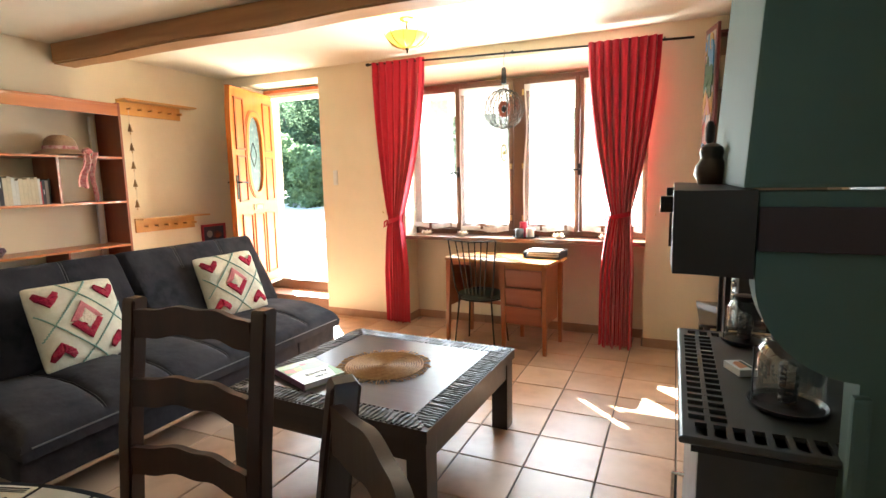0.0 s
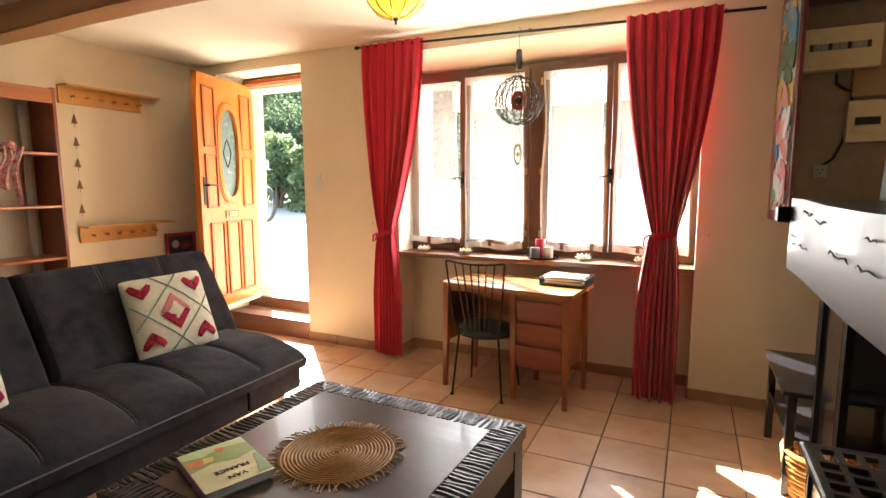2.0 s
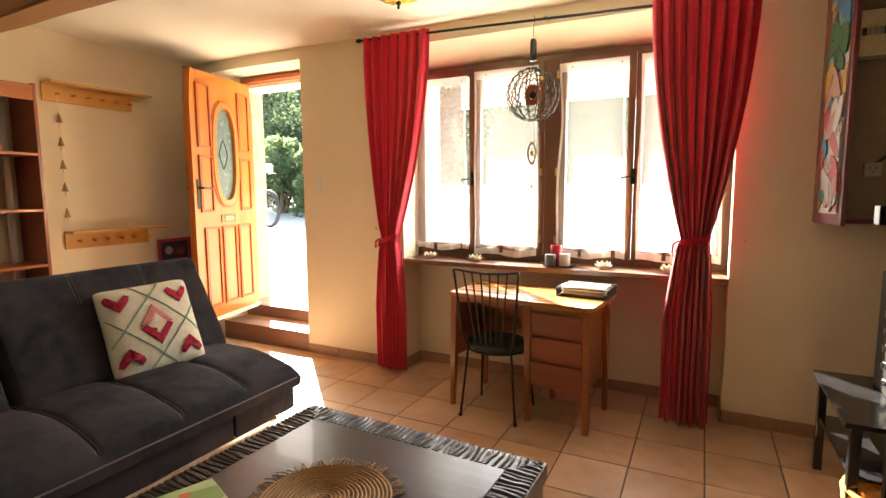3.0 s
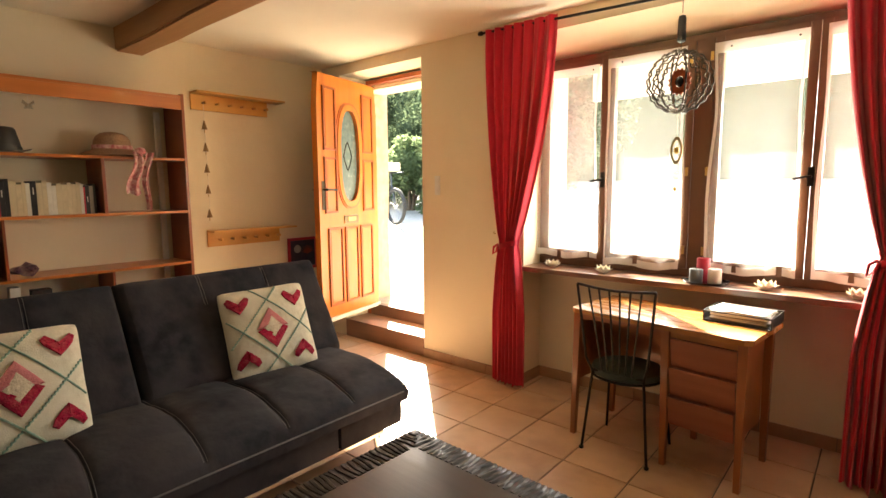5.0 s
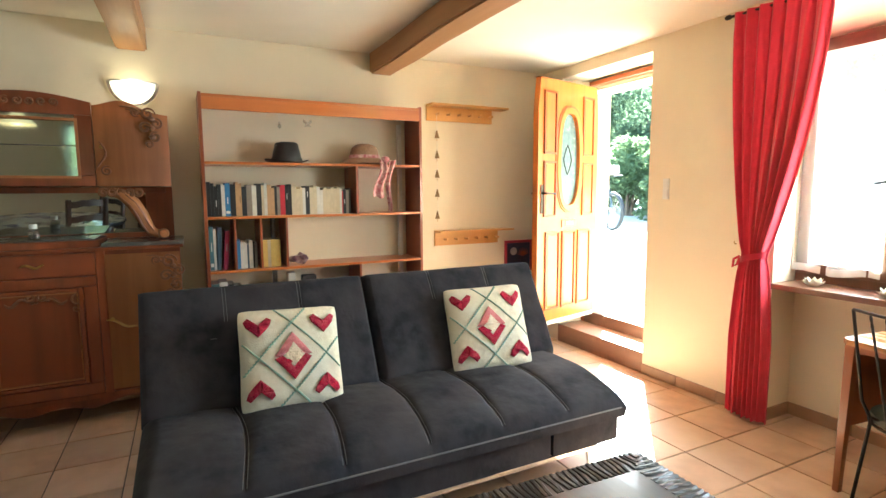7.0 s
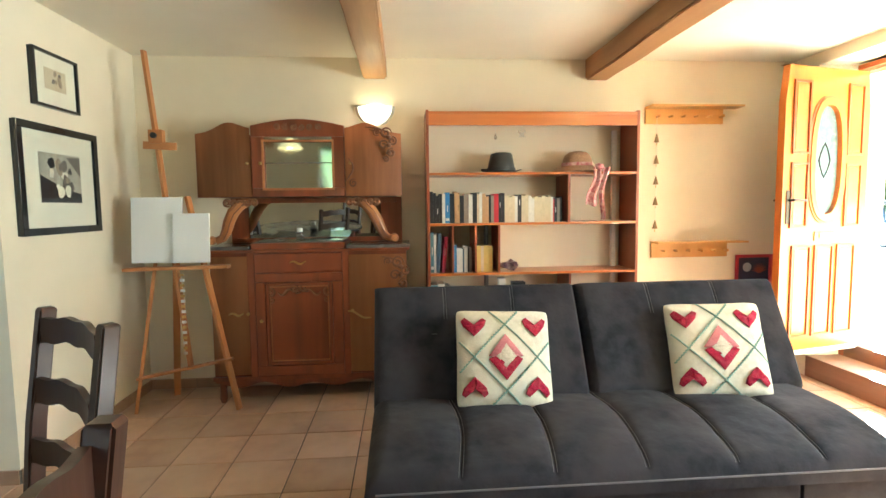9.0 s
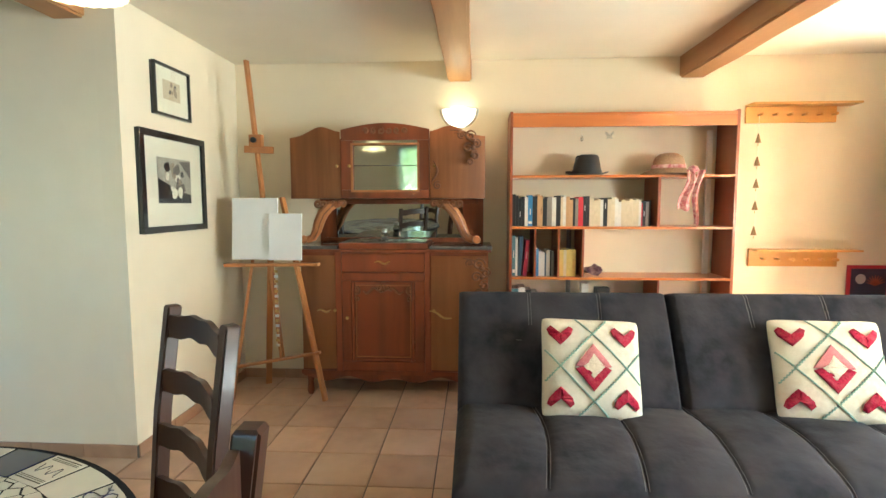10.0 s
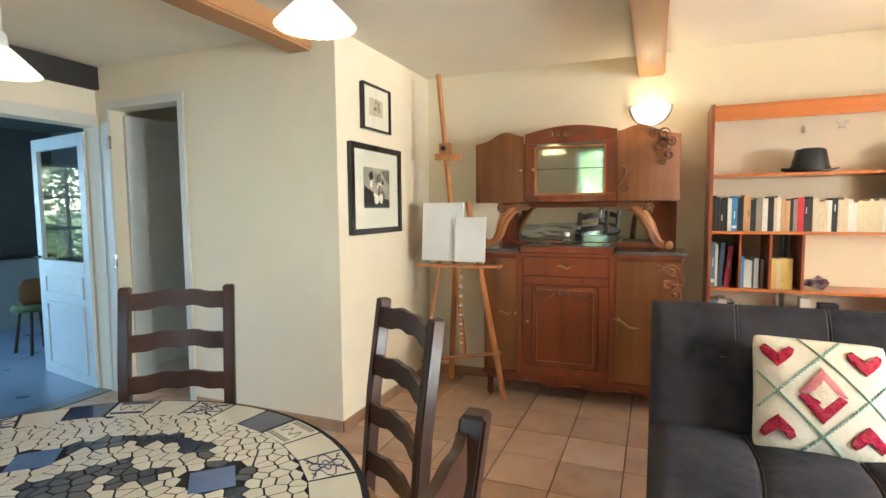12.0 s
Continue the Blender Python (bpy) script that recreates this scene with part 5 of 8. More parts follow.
pendant(-1.0, 1.37, 2.045)
pendant(-0.92, -0.22, 2.035)

# ---- sofa ----
sofa = thing("sofa_bed", "charcoal suede click-clack sofa bed with quilted seat on chrome legs", "sofa", at=(-1.80, 3.51, 0))
SL = 1.07


def slab(y0, y1, depth, th, seams_y, seams_d, puff, place, edge=0.045, nu=44, nv=26, vmin=-1.0, stitch=None):
    """A quilted slab: u along y, v along its depth, rounded at its rim and drawn in at the seams."""
    bm = bmesh.new()

    def top(u, v):
        a, b = min(u, 1 - u) * (y1 - y0), min(v, 1 - v) * depth
        e = 1.0
        for d in (a, b):
            if d < edge:
                e *= math.sqrt(max(0.0, 1 - (1 - d / edge) ** 2))
        q = 1.0
        for s in seams_y:
            fade = min(1, max(0, (v - vmin) / 0.12 + 0.25))
            q *= 1 - fade * (0.42 * math.exp(-(abs(u - s) * (y1 - y0) / 0.045)) + 0.30 * math.exp(-(abs(u - s) * (y1 - y0) / 0.008)))
        for s in seams_d:
            q *= 1 - 0.55 * math.exp(-(abs(v - s) * depth / 0.022))
        h = th * 0.5 * e + puff * q * e * (0.55 + 0.45 * math.sin(math.pi * min(1, v * 1.05)))
        w = Vector((u * 5, v * 3, y0))
        pull = sum(math.exp(-(abs(u - s) * (y1 - y0) / 0.06)) for s in seams_y)
        crease = noise.noise(Vector((u * 9, v * 34, 2 * y0))) * pull * 0.0035 + noise.noise(Vector((u * 26, v * 9, 5 + y0))) * 0.003
        return h + (0.008 * noise.noise(w * 1.6) + crease) * e

    us = [0.5 - 0.5 * math.cos(math.pi * i / nu) * (0.5 + 0.5) for i in range(nu + 1)]
    us = sorted(set([i / nu for i in range(nu + 1)] + [0.004, 0.012, 0.024, 0.976, 0.988, 0.996] + [s + d for s in seams_y for d in (-0.006, 0, 0.006)]))
    vs = sorted(set([j / nv for j in range(nv + 1)] + [0.006, 0.018, 0.982, 0.994] + [s + d for s in seams_d for d in (-0.01, 0, 0.01)]))
    T_ = [[bm.verts.new(place(y0 + u * (y1 - y0), v * depth, top(u, v))) for v in vs] for u in us]
    B_ = [[bm.verts.new(place(y0 + u * (y1 - y0), v * depth, -th * 0.5 * (1 if 0 < i < len(us) - 1 and 0 < j < len(vs) - 1 else 0))) for j, v in enumerate(vs)] for i, u in enumerate(us)]
    for g, flip in ((T_, False), (B_, True)):
        for i in range(len(us) - 1):
            for j in range(len(vs) - 1):
                f = (g[i][j], g[i + 1][j], g[i + 1][j + 1], g[i][j + 1])
                bm.faces.new(f[::-1] if flip else f)
    if stitch is not None:
        for s in seams_y:
            for off in (-0.007, 0.007):
                uu = s + off / (y1 - y0)
                stitch.append([place(y0 + uu * (y1 - y0), v * depth, top(uu, v) + 0.0006) for v in [max(0.05, vmin + 0.02) + (0.97 - max(0.05, vmin + 0.02)) * k / 24 for k in range(25)]])
    nI, nJ = len(us) - 1, len(vs) - 1
    for i in range(nI):
        bm.faces.new((T_[i][0], B_[i][0], B_[i + 1][0], T_[i + 1][0]))
        bm.faces.new((T_[i + 1][nJ], B_[i + 1][nJ], B_[i][nJ], T_[i][nJ]))
    for j in range(nJ):
        bm.faces.new((T_[0][j + 1], B_[0][j + 1], B_[0][j], T_[0][j]))
        bm.faces.new((T_[nI][j], B_[nI][j], B_[nI][j + 1], T_[nI][j + 1]))
    bmesh.ops.recalc_face_normals(bm, faces=list(bm.faces))
    return bm


def seat_place(y, d, h):
    x = -0.25 + d * 0.91
    return (x, y + 0.035 * math.sin(d * 4.2) * (1 if abs(y) < 1.0 else (1.07 - abs(y)) / 0.07), 0.383 + h - 0.035 * (d / 0.8) ** 3 + 0.010 * (1 - d / 0.8))


STITCH = []
seat = part("seat", slab(-SL, SL, 0.80, 0.09, [1 / 6, 2 / 6, 3 / 6, 4 / 6, 5 / 6], [], 0.042, seat_place, edge=0.06, nu=72, nv=48, stitch=STITCH), SOFA, sofa, smooth=True)
BT = radians(29)


def back_place(y, d, h):
    # d climbs the back, h comes out of its face
    bx, bz = -0.20, 0.41
    return (bx - d * math.sin(BT) + h * math.cos(BT), y, bz + d * math.cos(BT) + h * math.sin(BT))


for a, b in ((-SL, 0.010), (0.018, SL + 0.07)):
    bk = part("backrest", slab(a, b, 0.62, 0.12, [0.34, 0.67], [], 0.016, back_place, nu=36, nv=30, vmin=0.66, stitch=STITCH), SOFA, sofa, smooth=True)
base = part("base", box(-0.33, 0.40, -SL + 0.02, SL - 0.02, 0.185, 0.335), SOFA, sofa, bevel=0.02)
part("end_pad", box(0.10, 0.43, SL - 0.42, SL - 0.004, 0.16, 0.33), SOFA, sofa, smooth=True, bevel=0.03)
part("front_panel", box(0.35, 0.43, -SL + 0.01, SL - 0.43, 0.16, 0.325), SOFA, sofa, smooth=True, bevel=0.02)
for y in (-SL + 0.08, SL - 0.14):
    for x in (-0.30, 0.34):
        part("leg", tube([(x, y, 0.19), (x + 0.03, y + 0.01, 0.0)], 0.014), CHROME, sofa, "chrome leg", smooth=True)
part("chrome_bar", box(0.39, 0.405, -SL + 0.04, SL - 0.12, 0.128, 0.150), CHROME, sofa, "chrome bar under the seat", bevel=0.004)
# piping and stitches
part("piping", tube([(0.478, -SL + 0.04, 0.355), (0.478, SL - 0.04, 0.355)], 0.004, sides=6), SEAM, sofa)
part("piping", tube([(0.432, -SL + 0.03, 0.30), (0.432, SL - 0.43, 0.30)], 0.003, sides=6), SEAM, sofa)
for pts in STITCH:
    part("stitching", tube(pts, 0.0015, sides=4), SEAM, sofa)
for a in (-SL, 0.004):
    for s0, s1 in ((0.10, 0.30), (0.70, 0.90)):
        p0 = back_place(a + SL * s0, 0.63 * 0.545, 0.074)
        p1 = back_place(a + SL * s1, 0.63 * 0.545, 0.074)
        part("stitching", tube([p0, p1], 0.0012, sides=4), SEAM, sofa)


def heart(s=1.0):
    return [(0, -0.058), (0.030, -0.032), (0.058, -0.002), (0.068, 0.026), (0.048, 0.040), (0.022, 0.014), (0, -0.014), (-0.024, 0.016), (-0.048, 0.042), (-0.068, 0.024), (-0.058, -0.004), (-0.030, -0.030)]


def cushion(at, turn, lean, size, lab, spin=0.0):
    """A scatter cushion, face towards +x; its lower edge rests at the origin."""
    t = thing("scatter_cushion", lab, "cushion", at=at, group="patterned cushions on the sofa")
    t.matrix_world = pose(*at, 0, 0, turn) @ pose(0, 0, 0, 0, -lean, 0) @ pose(0, 0, 0, spin, 0, 0)
    H = size / 2

    def face(a, b, side=1, lift=0.0):
        # a, b in -1..1
        p = (1 - abs(a) ** 2.6) * (1 - abs(b) ** 2.6)
        th = 0.072 * max(0, p) ** 0.5
        corner = 1 - 0.045 * (a * b) ** 8
        pinch = corner - 0.022 * (1 - a * a) * b * b
        pinch2 = corner - 0.035 * (1 - b * b) * a * a
        w = 0.007 * noise.noise(Vector((a * 2, b * 2, at[1]))) + 0.004 * noise.noise(Vector((a * 5, b * 7, at[1] + 3)))
        return Vector((side * (th + lift) + w, a * H * pinch2, H + b * H * pinch))
    bm = bmesh.new()
    n = 30
    cs = [math.sin(math.pi / 2 * (2 * i / n - 1)) for i in range(n + 1)]
    F = [[bm.verts.new(face(a, b, 1)) for b in cs] for a in cs]
    Bk = [[F[i][j] if i in (0, n) or j in (0, n) else bm.verts.new(face(cs[i], cs[j], -1)) for j in range(n + 1)] for i in range(n + 1)]
    for g, fl in ((F, 0), (Bk, 1)):
        for i in range(n):
            for j in range(n):
                f = (g[i][j], g[i + 1][j], g[i + 1][j + 1], g[i][j + 1])
                bm.faces.new(f[::-1] if fl else f)
    cov = part("cover", bm, CREAM, t, smooth=True)

    def patch(name, outline, mat, lift=0.010, label=""):
        """A tufted patch on the face, from an outline in metres about the middle."""
        bm = bmesh.new()
        m = len(outline)
        cx = sum(p[0] for p in outline) / m
        cy = sum(p[1] for p in outline) / m
        rings = []
        for s, l in ((1.0, -0.002), (0.97, lift * 0.8), (0.8, lift), (0.45, lift), (0.0, lift)):
            ring = []
            for k in range(m * 3):
                p, q = outline[k // 3], outline[(k // 3 + 1) % m]
                f = (k % 3) / 3
                x, y = p[0] + (q[0] - p[0]) * f, p[1] + (q[1] - p[1]) * f
                x, y = cx + (x - cx) * s, cy + (y - cy) * s
                lump = 0.008 * noise.noise(Vector((x * 110, y * 110, 3))) if l > 0 else 0
                ring.append(bm.verts.new(face(x / H, y / H, 1, l + lump)))
            rings.append(ring)
        for r, q in zip(rings, rings[1:]):
            for k in range(len(r)):
                bm.faces.new((r[k], r[(k + 1) % len(r)], q[(k + 1) % len(r)], q[k]))
        bmesh.ops.recalc_face_normals(bm, faces=list(bm.faces))
        part(name, bm, mat, t, label, smooth=True)
    c = 0.64 * H
    for sx_, sy_ in ((-1, 1), (1, 1), (-1, -1), (1, -1)):
        o = [(x * sy_ * 0.92 + sx_ * c, y * sy_ * 0.95 + sy_ * c * 1.0) for x, y in heart()]
        patch("heart_patch", o, CRED, 0.012, "crimson tufted heart")
    s = H / 0.22
    dm = lambda r, q: [(0, -q * s), (r * s, 0), (0, q * s), (-r * s, 0)]
    patch("diamond_lower", [(0, -0.105 * s), (0.078 * s, -0.012 * s), (0.05 * s, -0.0 * s), (0, -0.055 * s), (-0.05 * s, -0.0 * s), (-0.078 * s, -0.012 * s)], CRED, 0.012, "crimson tufted chevron")
    patch("diamond_upper", [(0, 0.10 * s), (0.078 * s, 0.0), (0.052 * s, -0.006 * s), (0, 0.052 * s), (-0.052 * s, -0.006 * s), (-0.078 * s, 0.0)], CPINK, 0.012, "pink tufted chevron")
    patch("diamond_centre", dm(0.046, 0.056), CWOOL, 0.014, "cream looped wool centre")
    for (p, q) in (((-0.95, -0.30), (0.30, 0.97)), ((-0.30, -0.97), (0.95, 0.30)), ((-0.95, 0.30), (0.30, -0.97)), ((-0.30, 0.97), (0.95, -0.30))):
        pts = [face(p[0] + (q[0] - p[0]) * k / 52 + 0.016 * (k % 2), p[1] + (q[1] - p[1]) * k / 52 - 0.016 * (k % 2), 1, 0.002) for k in range(53)]
        part("yarn_line", tube(pts, [0.0048 - 0.001 * (k % 2) for k in range(53)], sides=5), CGREEN, t, "sage green yarn line", smooth=True)
    return t


cushion((-1.84, 3.06, 0.448), 0, 24, 0.465, "cream cushion with crimson tufted hearts, upright against the sofa back", -2)
cushion((-1.86, 4.14, 0.448), -12, 24, 0.47, "cream cushion with crimson tufted hearts, tilted beside the sofa end", 2)

# ---- coffee table ----
ct = thing("coffee_table", "black-brown wooden coffee table with a carved ribbed border", "coffee table", at=(-0.348, 3.592, 0), rz=-2)
TH, TZ = 0.53, 0.445
part("tabletop", box(-TH + 0.11, TH - 0.11, -TH + 0.11, TH - 0.11, TZ - 0.05, TZ), WENGE, ct, bevel=0.002)
for k in range(4):
    m = Matrix.Rotation(k * math.pi / 2, 4, "Z")
    bm = bmesh.new()
    o = [(-TH, -TH), (TH, -TH), (TH - 0.108, -TH + 0.108), (-TH + 0.108, -TH + 0.108)]
    prism(o, TZ - 0.055, TZ - 0.004, "xy", bm)
    bmesh.ops.transform(bm, matrix=m, verts=list(bm.verts))
    part("border", bm, WENGE, ct)
    rnd = random.Random(k)
    bm = bmesh.new()
    x = -TH + 0.01
    while x < TH - 0.02:
        w = rnd.uniform(0.018, 0.026)
        inset = min(x + w / 2 + TH, TH - x - w / 2)
        dmax = min(0.104, inset)
        if dmax > 0.02:
            lean = rnd.uniform(-0.008, 0.008)
            rib = tube([(x + w / 2 + lean * q + 0.003 * math.sin(q * 5 + x * 40), -TH + 0.004 + dmax * q, TZ - 0.005) for q in (0, 0.25, 0.5, 0.75, 1)], [w * 0.34, w * 0.45, w * 0.36, w * 0.45, w * 0.34], bm, sides=6)
        x += w
    for v in bm.verts:
        v.co.z = min(v.co.z, TZ + 0.003)
    bmesh.ops.transform(bm, matrix=m, verts=list(bm.verts))
    part("carved_ribs", bm, WENGERIB, ct, "black carved rib border")
    bm = box(-TH + 0.10, TH - 0.10, -TH + 0.015, -TH + 0.04, TZ - 0.15, TZ - 0.056)
    bmesh.ops.transform(bm, matrix=m, verts=list(bm.verts))
    part("apron", bm, WENGE, ct, bevel=0.002)
    bm = box(-TH + 0.01, -TH + 0.10, -TH + 0.01, -TH + 0.10, 0, TZ - 0.056)
    bmesh.ops.transform(bm, matrix=m, verts=list(bm.verts))
    part("leg", bm, WENGE, ct, bevel=0.003)

mt = thing("placemat", "round coiled rattan placemat with a fringed edge on the coffee table", "placemat", at=(-0.345, 3.59, TZ + 0.001))
pts = []
for k in range(620):
    a = k * 0.155
    r = 0.008 + 0.196 * k / 619
    pts.append((r * math.cos(a), r * math.sin(a), 0.005))
part("coil", tube(pts, [0.0049 + 0.0010 * math.sin(k * 1.9) for k in range(620)], sides=6), RATTAN, mt, smooth=True)
part("backing", lathe([(0.0, 0.001), (0.204, 0.001), (0.204, 0.003), (0.0, 0.003)], sides=40), plain("dark_rattan", (0.12, 0.06, 0.02), 0.9), mt)
rnd = random.Random(4)
bm = bmesh.new()
for k in range(84):
    a = 2 * math.pi * k / 84
    r = 0.202
    L = rnd.uniform(0.03, 0.045)
    da = rnd.uniform(-0.10, 0.10)
    tube([(r * math.cos(a), r * math.sin(a), 0.004), ((r + L / 2) * math.cos(a + da / 2), (r + L / 2) * math.sin(a + da / 2), 0.007), ((r + L) * math.cos(a + da), (r + L) * math.sin(a + da), 0.004)], [0.0028, 0.0022, 0.003], bm, sides=5)
part("fringe", bm, RATTAN, mt, kind="stuff")

bk = thing("magazine_book", "paperback book with a colourful landscape cover on the coffee table", "book", at=(-0.615, 3.335, TZ + 0.001), rz=68)
bk.scale = (1.08, 1.12, 1.0)
part("page_block", box(-0.095, 0.10, -0.125, 0.125, 0.002, 0.028), PAPER, bk)
part("back_cover", box(-0.10, 0.102, -0.13, 0.13, 0.0, 0.002), plain("sage_cover", (0.28, 0.36, 0.18), 0.3), bk)
part("front_cover", box(-0.10, 0.102, -0.13, 0.13, 0.028, 0.030), plain("green_cover", (0.60, 0.62, 0.36), 0.3), bk)
part("spine", box(-0.102, -0.10, -0.13, 0.13, 0.0, 0.030), plain("spine_purple", (0.30, 0.12, 0.20), 0.3), bk)
for lift, (o, c, nm) in enumerate((([(-0.10, 0.00), (-0.03, 0.02), (0.04, 0.00), (0.10, 0.02), (0.10, 0.13), (-0.10, 0.13)], (0.24, 0.38, 0.12), "painted_field"),
                 ([(-0.10, 0.09), (-0.04, 0.075), (0.02, 0.10), (0.10, 0.085), (0.10, 0.13), (-0.10, 0.13)], (0.45, 0.60, 0.30), "painted_meadow"),
                 ([(-0.095, 0.03), (-0.05, 0.02), (-0.035, 0.06), (-0.09, 0.07)], (0.66, 0.20, 0.10), "painted_roof"), ([(0.0, 0.08), (0.025, 0.075), (0.03, 0.10), (0.005, 0.105)], (0.66, 0.16, 0.10), "painted_roof"),
                 ([(-0.05, 0.03), (-0.02, 0.03), (-0.015, 0.06), (-0.045, 0.065)], (0.68, 0.55, 0.12), "painted_yellow"),
                 ([(0.06, -0.12), (0.10, -0.12), (0.10, 0.0), (0.085, -0.01), (0.075, -0.06)], (0.16, 0.32, 0.10), "painted_bush"))):
    part("cover_shape", prism(o, 0.0302, 0.0306 + 0.0002 * lift), plain(nm, c, 0.35), bk)


def writing(name, text, size, at, rot, mat, parent, depth=0.0006):
    cu = bpy.data.curves.new(name, "FONT")
    cu.body, cu.size, cu.extrude = text, size, depth
    cu.align_x, cu.align_y = "CENTER", "CENTER"
    tmp = new(name, cu)
    bpy.context.view_layer.update()
    me = bpy.data.meshes.new_from_object(tmp.evaluated_get(bpy.context.evaluated_depsgraph_get()))
    bpy.data.objects.remove(tmp)
    me.materials.clear()
    me.materials.append(mat)
    ob = new(name, me)
    ob.parent = parent
    ob.matrix_basis = pose(*at, *rot)
    FRAME_OF[ob] = Vector((0, 0, 0))
    return ob


writing("title", "VAN", 0.028, (0.005, -0.09, 0.0315), (0, 0, 180), CRACK, bk)
writing("title", "FRANCE", 0.028, (0.005, -0.045, 0.0315), (0, 0, 180), CRACK, bk)

# ---- desk ----
dk = thing("writing_desk", "honey-brown wooden pedestal desk with three drawers", "desk", at=(-0.292, 5.508, 0), rz=-7)
bm = prism([(-0.46, -0.21), (-0.43, -0.235), (0.43, -0.235), (0.46, -0.21), (0.46, 0.235), (-0.46, 0.235)], 0.715, 0.742, "xy")
part("desktop", bm, DESKTOP, dk, "honey varnished desktop", bevel=0.004)


def taper_leg(x, y, sx_, sy_):
    bm = bmesh.new()
    for a, b, w0, w1 in ((0.0, 0.715, 0.014, 0.021),):
        v = []
        for z, w in ((a, w0), (b, w1)):
            dx, dy = (0.012 * sx_, 0.012 * sy_) if z == 0 else (0, 0)
            v.append([bm.verts.new((x + dx + i * w, y + dy + j * w, z)) for i, j in ((-1, -1), (1, -1), (1, 1), (-1, 1))])
        for k in range(4):
            bm.faces.new((v[0][k], v[0][(k + 1) % 4], v[1][(k + 1) % 4], v[1][k]))
        bm.faces.new(v[0][::-1])
        bm.faces.new(v[1])
    return part("leg", bm, DESKWOOD, dk, bevel=0.004)


taper_leg(0.42, -0.19, 0, 1)
taper_leg(0.07, -0.19, 0, 1)
taper_leg(-0.425, -0.20, -1, -1)
taper_leg(0.41, 0.205, 0, 2)
taper_leg(0.07, 0.205, 0, 1)
taper_leg(-0.425, 0.205, -1, 1)
part("pedestal", box(0.092, 0.398, -0.165, 0.18, 0.225, 0.70), DESKWOOD, dk, bevel=0.003)
part("end_panel", box(-0.445, -0.428, -0.18, 0.18, 0.32, 0.715), DESKWOOD, dk, bevel=0.002)
for i in range(3):
    z1 = 0.676 - i * 0.150
    bm = bmesh.new()
    o = [(-0.182, z1 - 0.146), (-0.208, z1 - 0.012), (-0.208, z1), (-0.178, z1), (-0.165, z1), (-0.165, z1 - 0.146)]
    prism(o, 0.094, 0.396, "yz", bm)
    part("drawer", bm, DRAWERWOOD, dk, "sloping red-brown drawer front")
part("top_rail", box(0.092, 0.398, -0.20, -0.165, 0.678, 0.714), DESKTOP, dk, bevel=0.002)
ap = [(-0.402, 0.714), (0.048, 0.714), (0.048, 0.60)] + [(0.048 - 0.450 * k / 12, 0.60 + 0.085 * math.sin(math.pi * (0.1 + 0.55 * k / 12))) for k in range(1, 13)]
part("curved_apron", prism(ap, -0.20, -0.183, "xz"), DESKWOOD, dk)
part("back_panel", box(-0.42, 0.05, 0.165, 0.18, 0.35, 0.71), DESKWOOD, dk)
part("stretcher", box(-0.42, 0.05, 0.16, 0.18, 0.28, 0.31), DESKWOOD, dk)

pt = thing("letter_tray", "black wire letter tray heaped with white papers on the desk", "paper tray", at=(0.03, 5.60, 0.743), rz=-4)
for z in (0.002, 0.05):
    part("tray_rail", tube([(-0.15, -0.12, z), (0.15, -0.12, z), (0.15, 0.12, z), (-0.15, 0.12, z)], 0.004, closed=True), BLACKPL, pt)
part("tray_base", box(-0.15, 0.15, -0.12, 0.12, 0.0, 0.005), BLACKPL, pt)
part("tray_side", box(-0.152, -0.147, -0.12, 0.12, 0.0, 0.05), BLACKPL, pt)
part("tray_side", box(0.147, 0.152, -0.12, 0.12, 0.0, 0.05), BLACKPL, pt)
rnd = random.Random(7)
for k in range(9):
    p = thing("paper_stack", "loose white papers in the letter tray", "paper", at=(0.03, 5.60, 0.750 + 0.006 * k), rz=rnd.uniform(-9, 9))
    part("paper_block", box(-0.125, 0.125, -0.10, 0.10 - 0.01 * (k % 3), 0, 0.005), PAPER if k % 3 else BOOKM["g"], p, bevel=0.0008)
    if k == 8:
        for j in range(6):
            part("print_line", box(-0.10, 0.07 - 0.01 * (j % 3), -0.08 + 0.022 * j, -0.074 + 0.022 * j, 0.005, 0.0053), bpy.data.materials["grey_medallion"], p)


# ---- wire chair ----
wc = thing("wire_chair", "black twisted iron chair with a dark green padded seat", "chair", at=(-0.46, 5.36, 0))
SEATM = surf("dark_green_vinyl", (0.035, 0.05, 0.04), (0.025, 0.036, 0.03), rough=0.45, scale=20, bump=0.002)
bm = lathe([(0.0, -0.012), (0.17, -0.012), (0.188, 0.0), (0.180, 0.025), (0.12, 0.045), (0.0, 0.05)], (0, 0.02, 0.43), sides=32)
for v in bm.verts:
    v.co.x *= 1.02
part("seat_pad", bm, SEATM, wc, smooth=True)
part("seat_ring", tube([(0.186 * math.cos(a), 0.02 + 0.186 * math.sin(a), 0.418) for a in [2 * math.pi * k / 32 for k in range(32)]], 0.007, closed=True), IRON, wc)
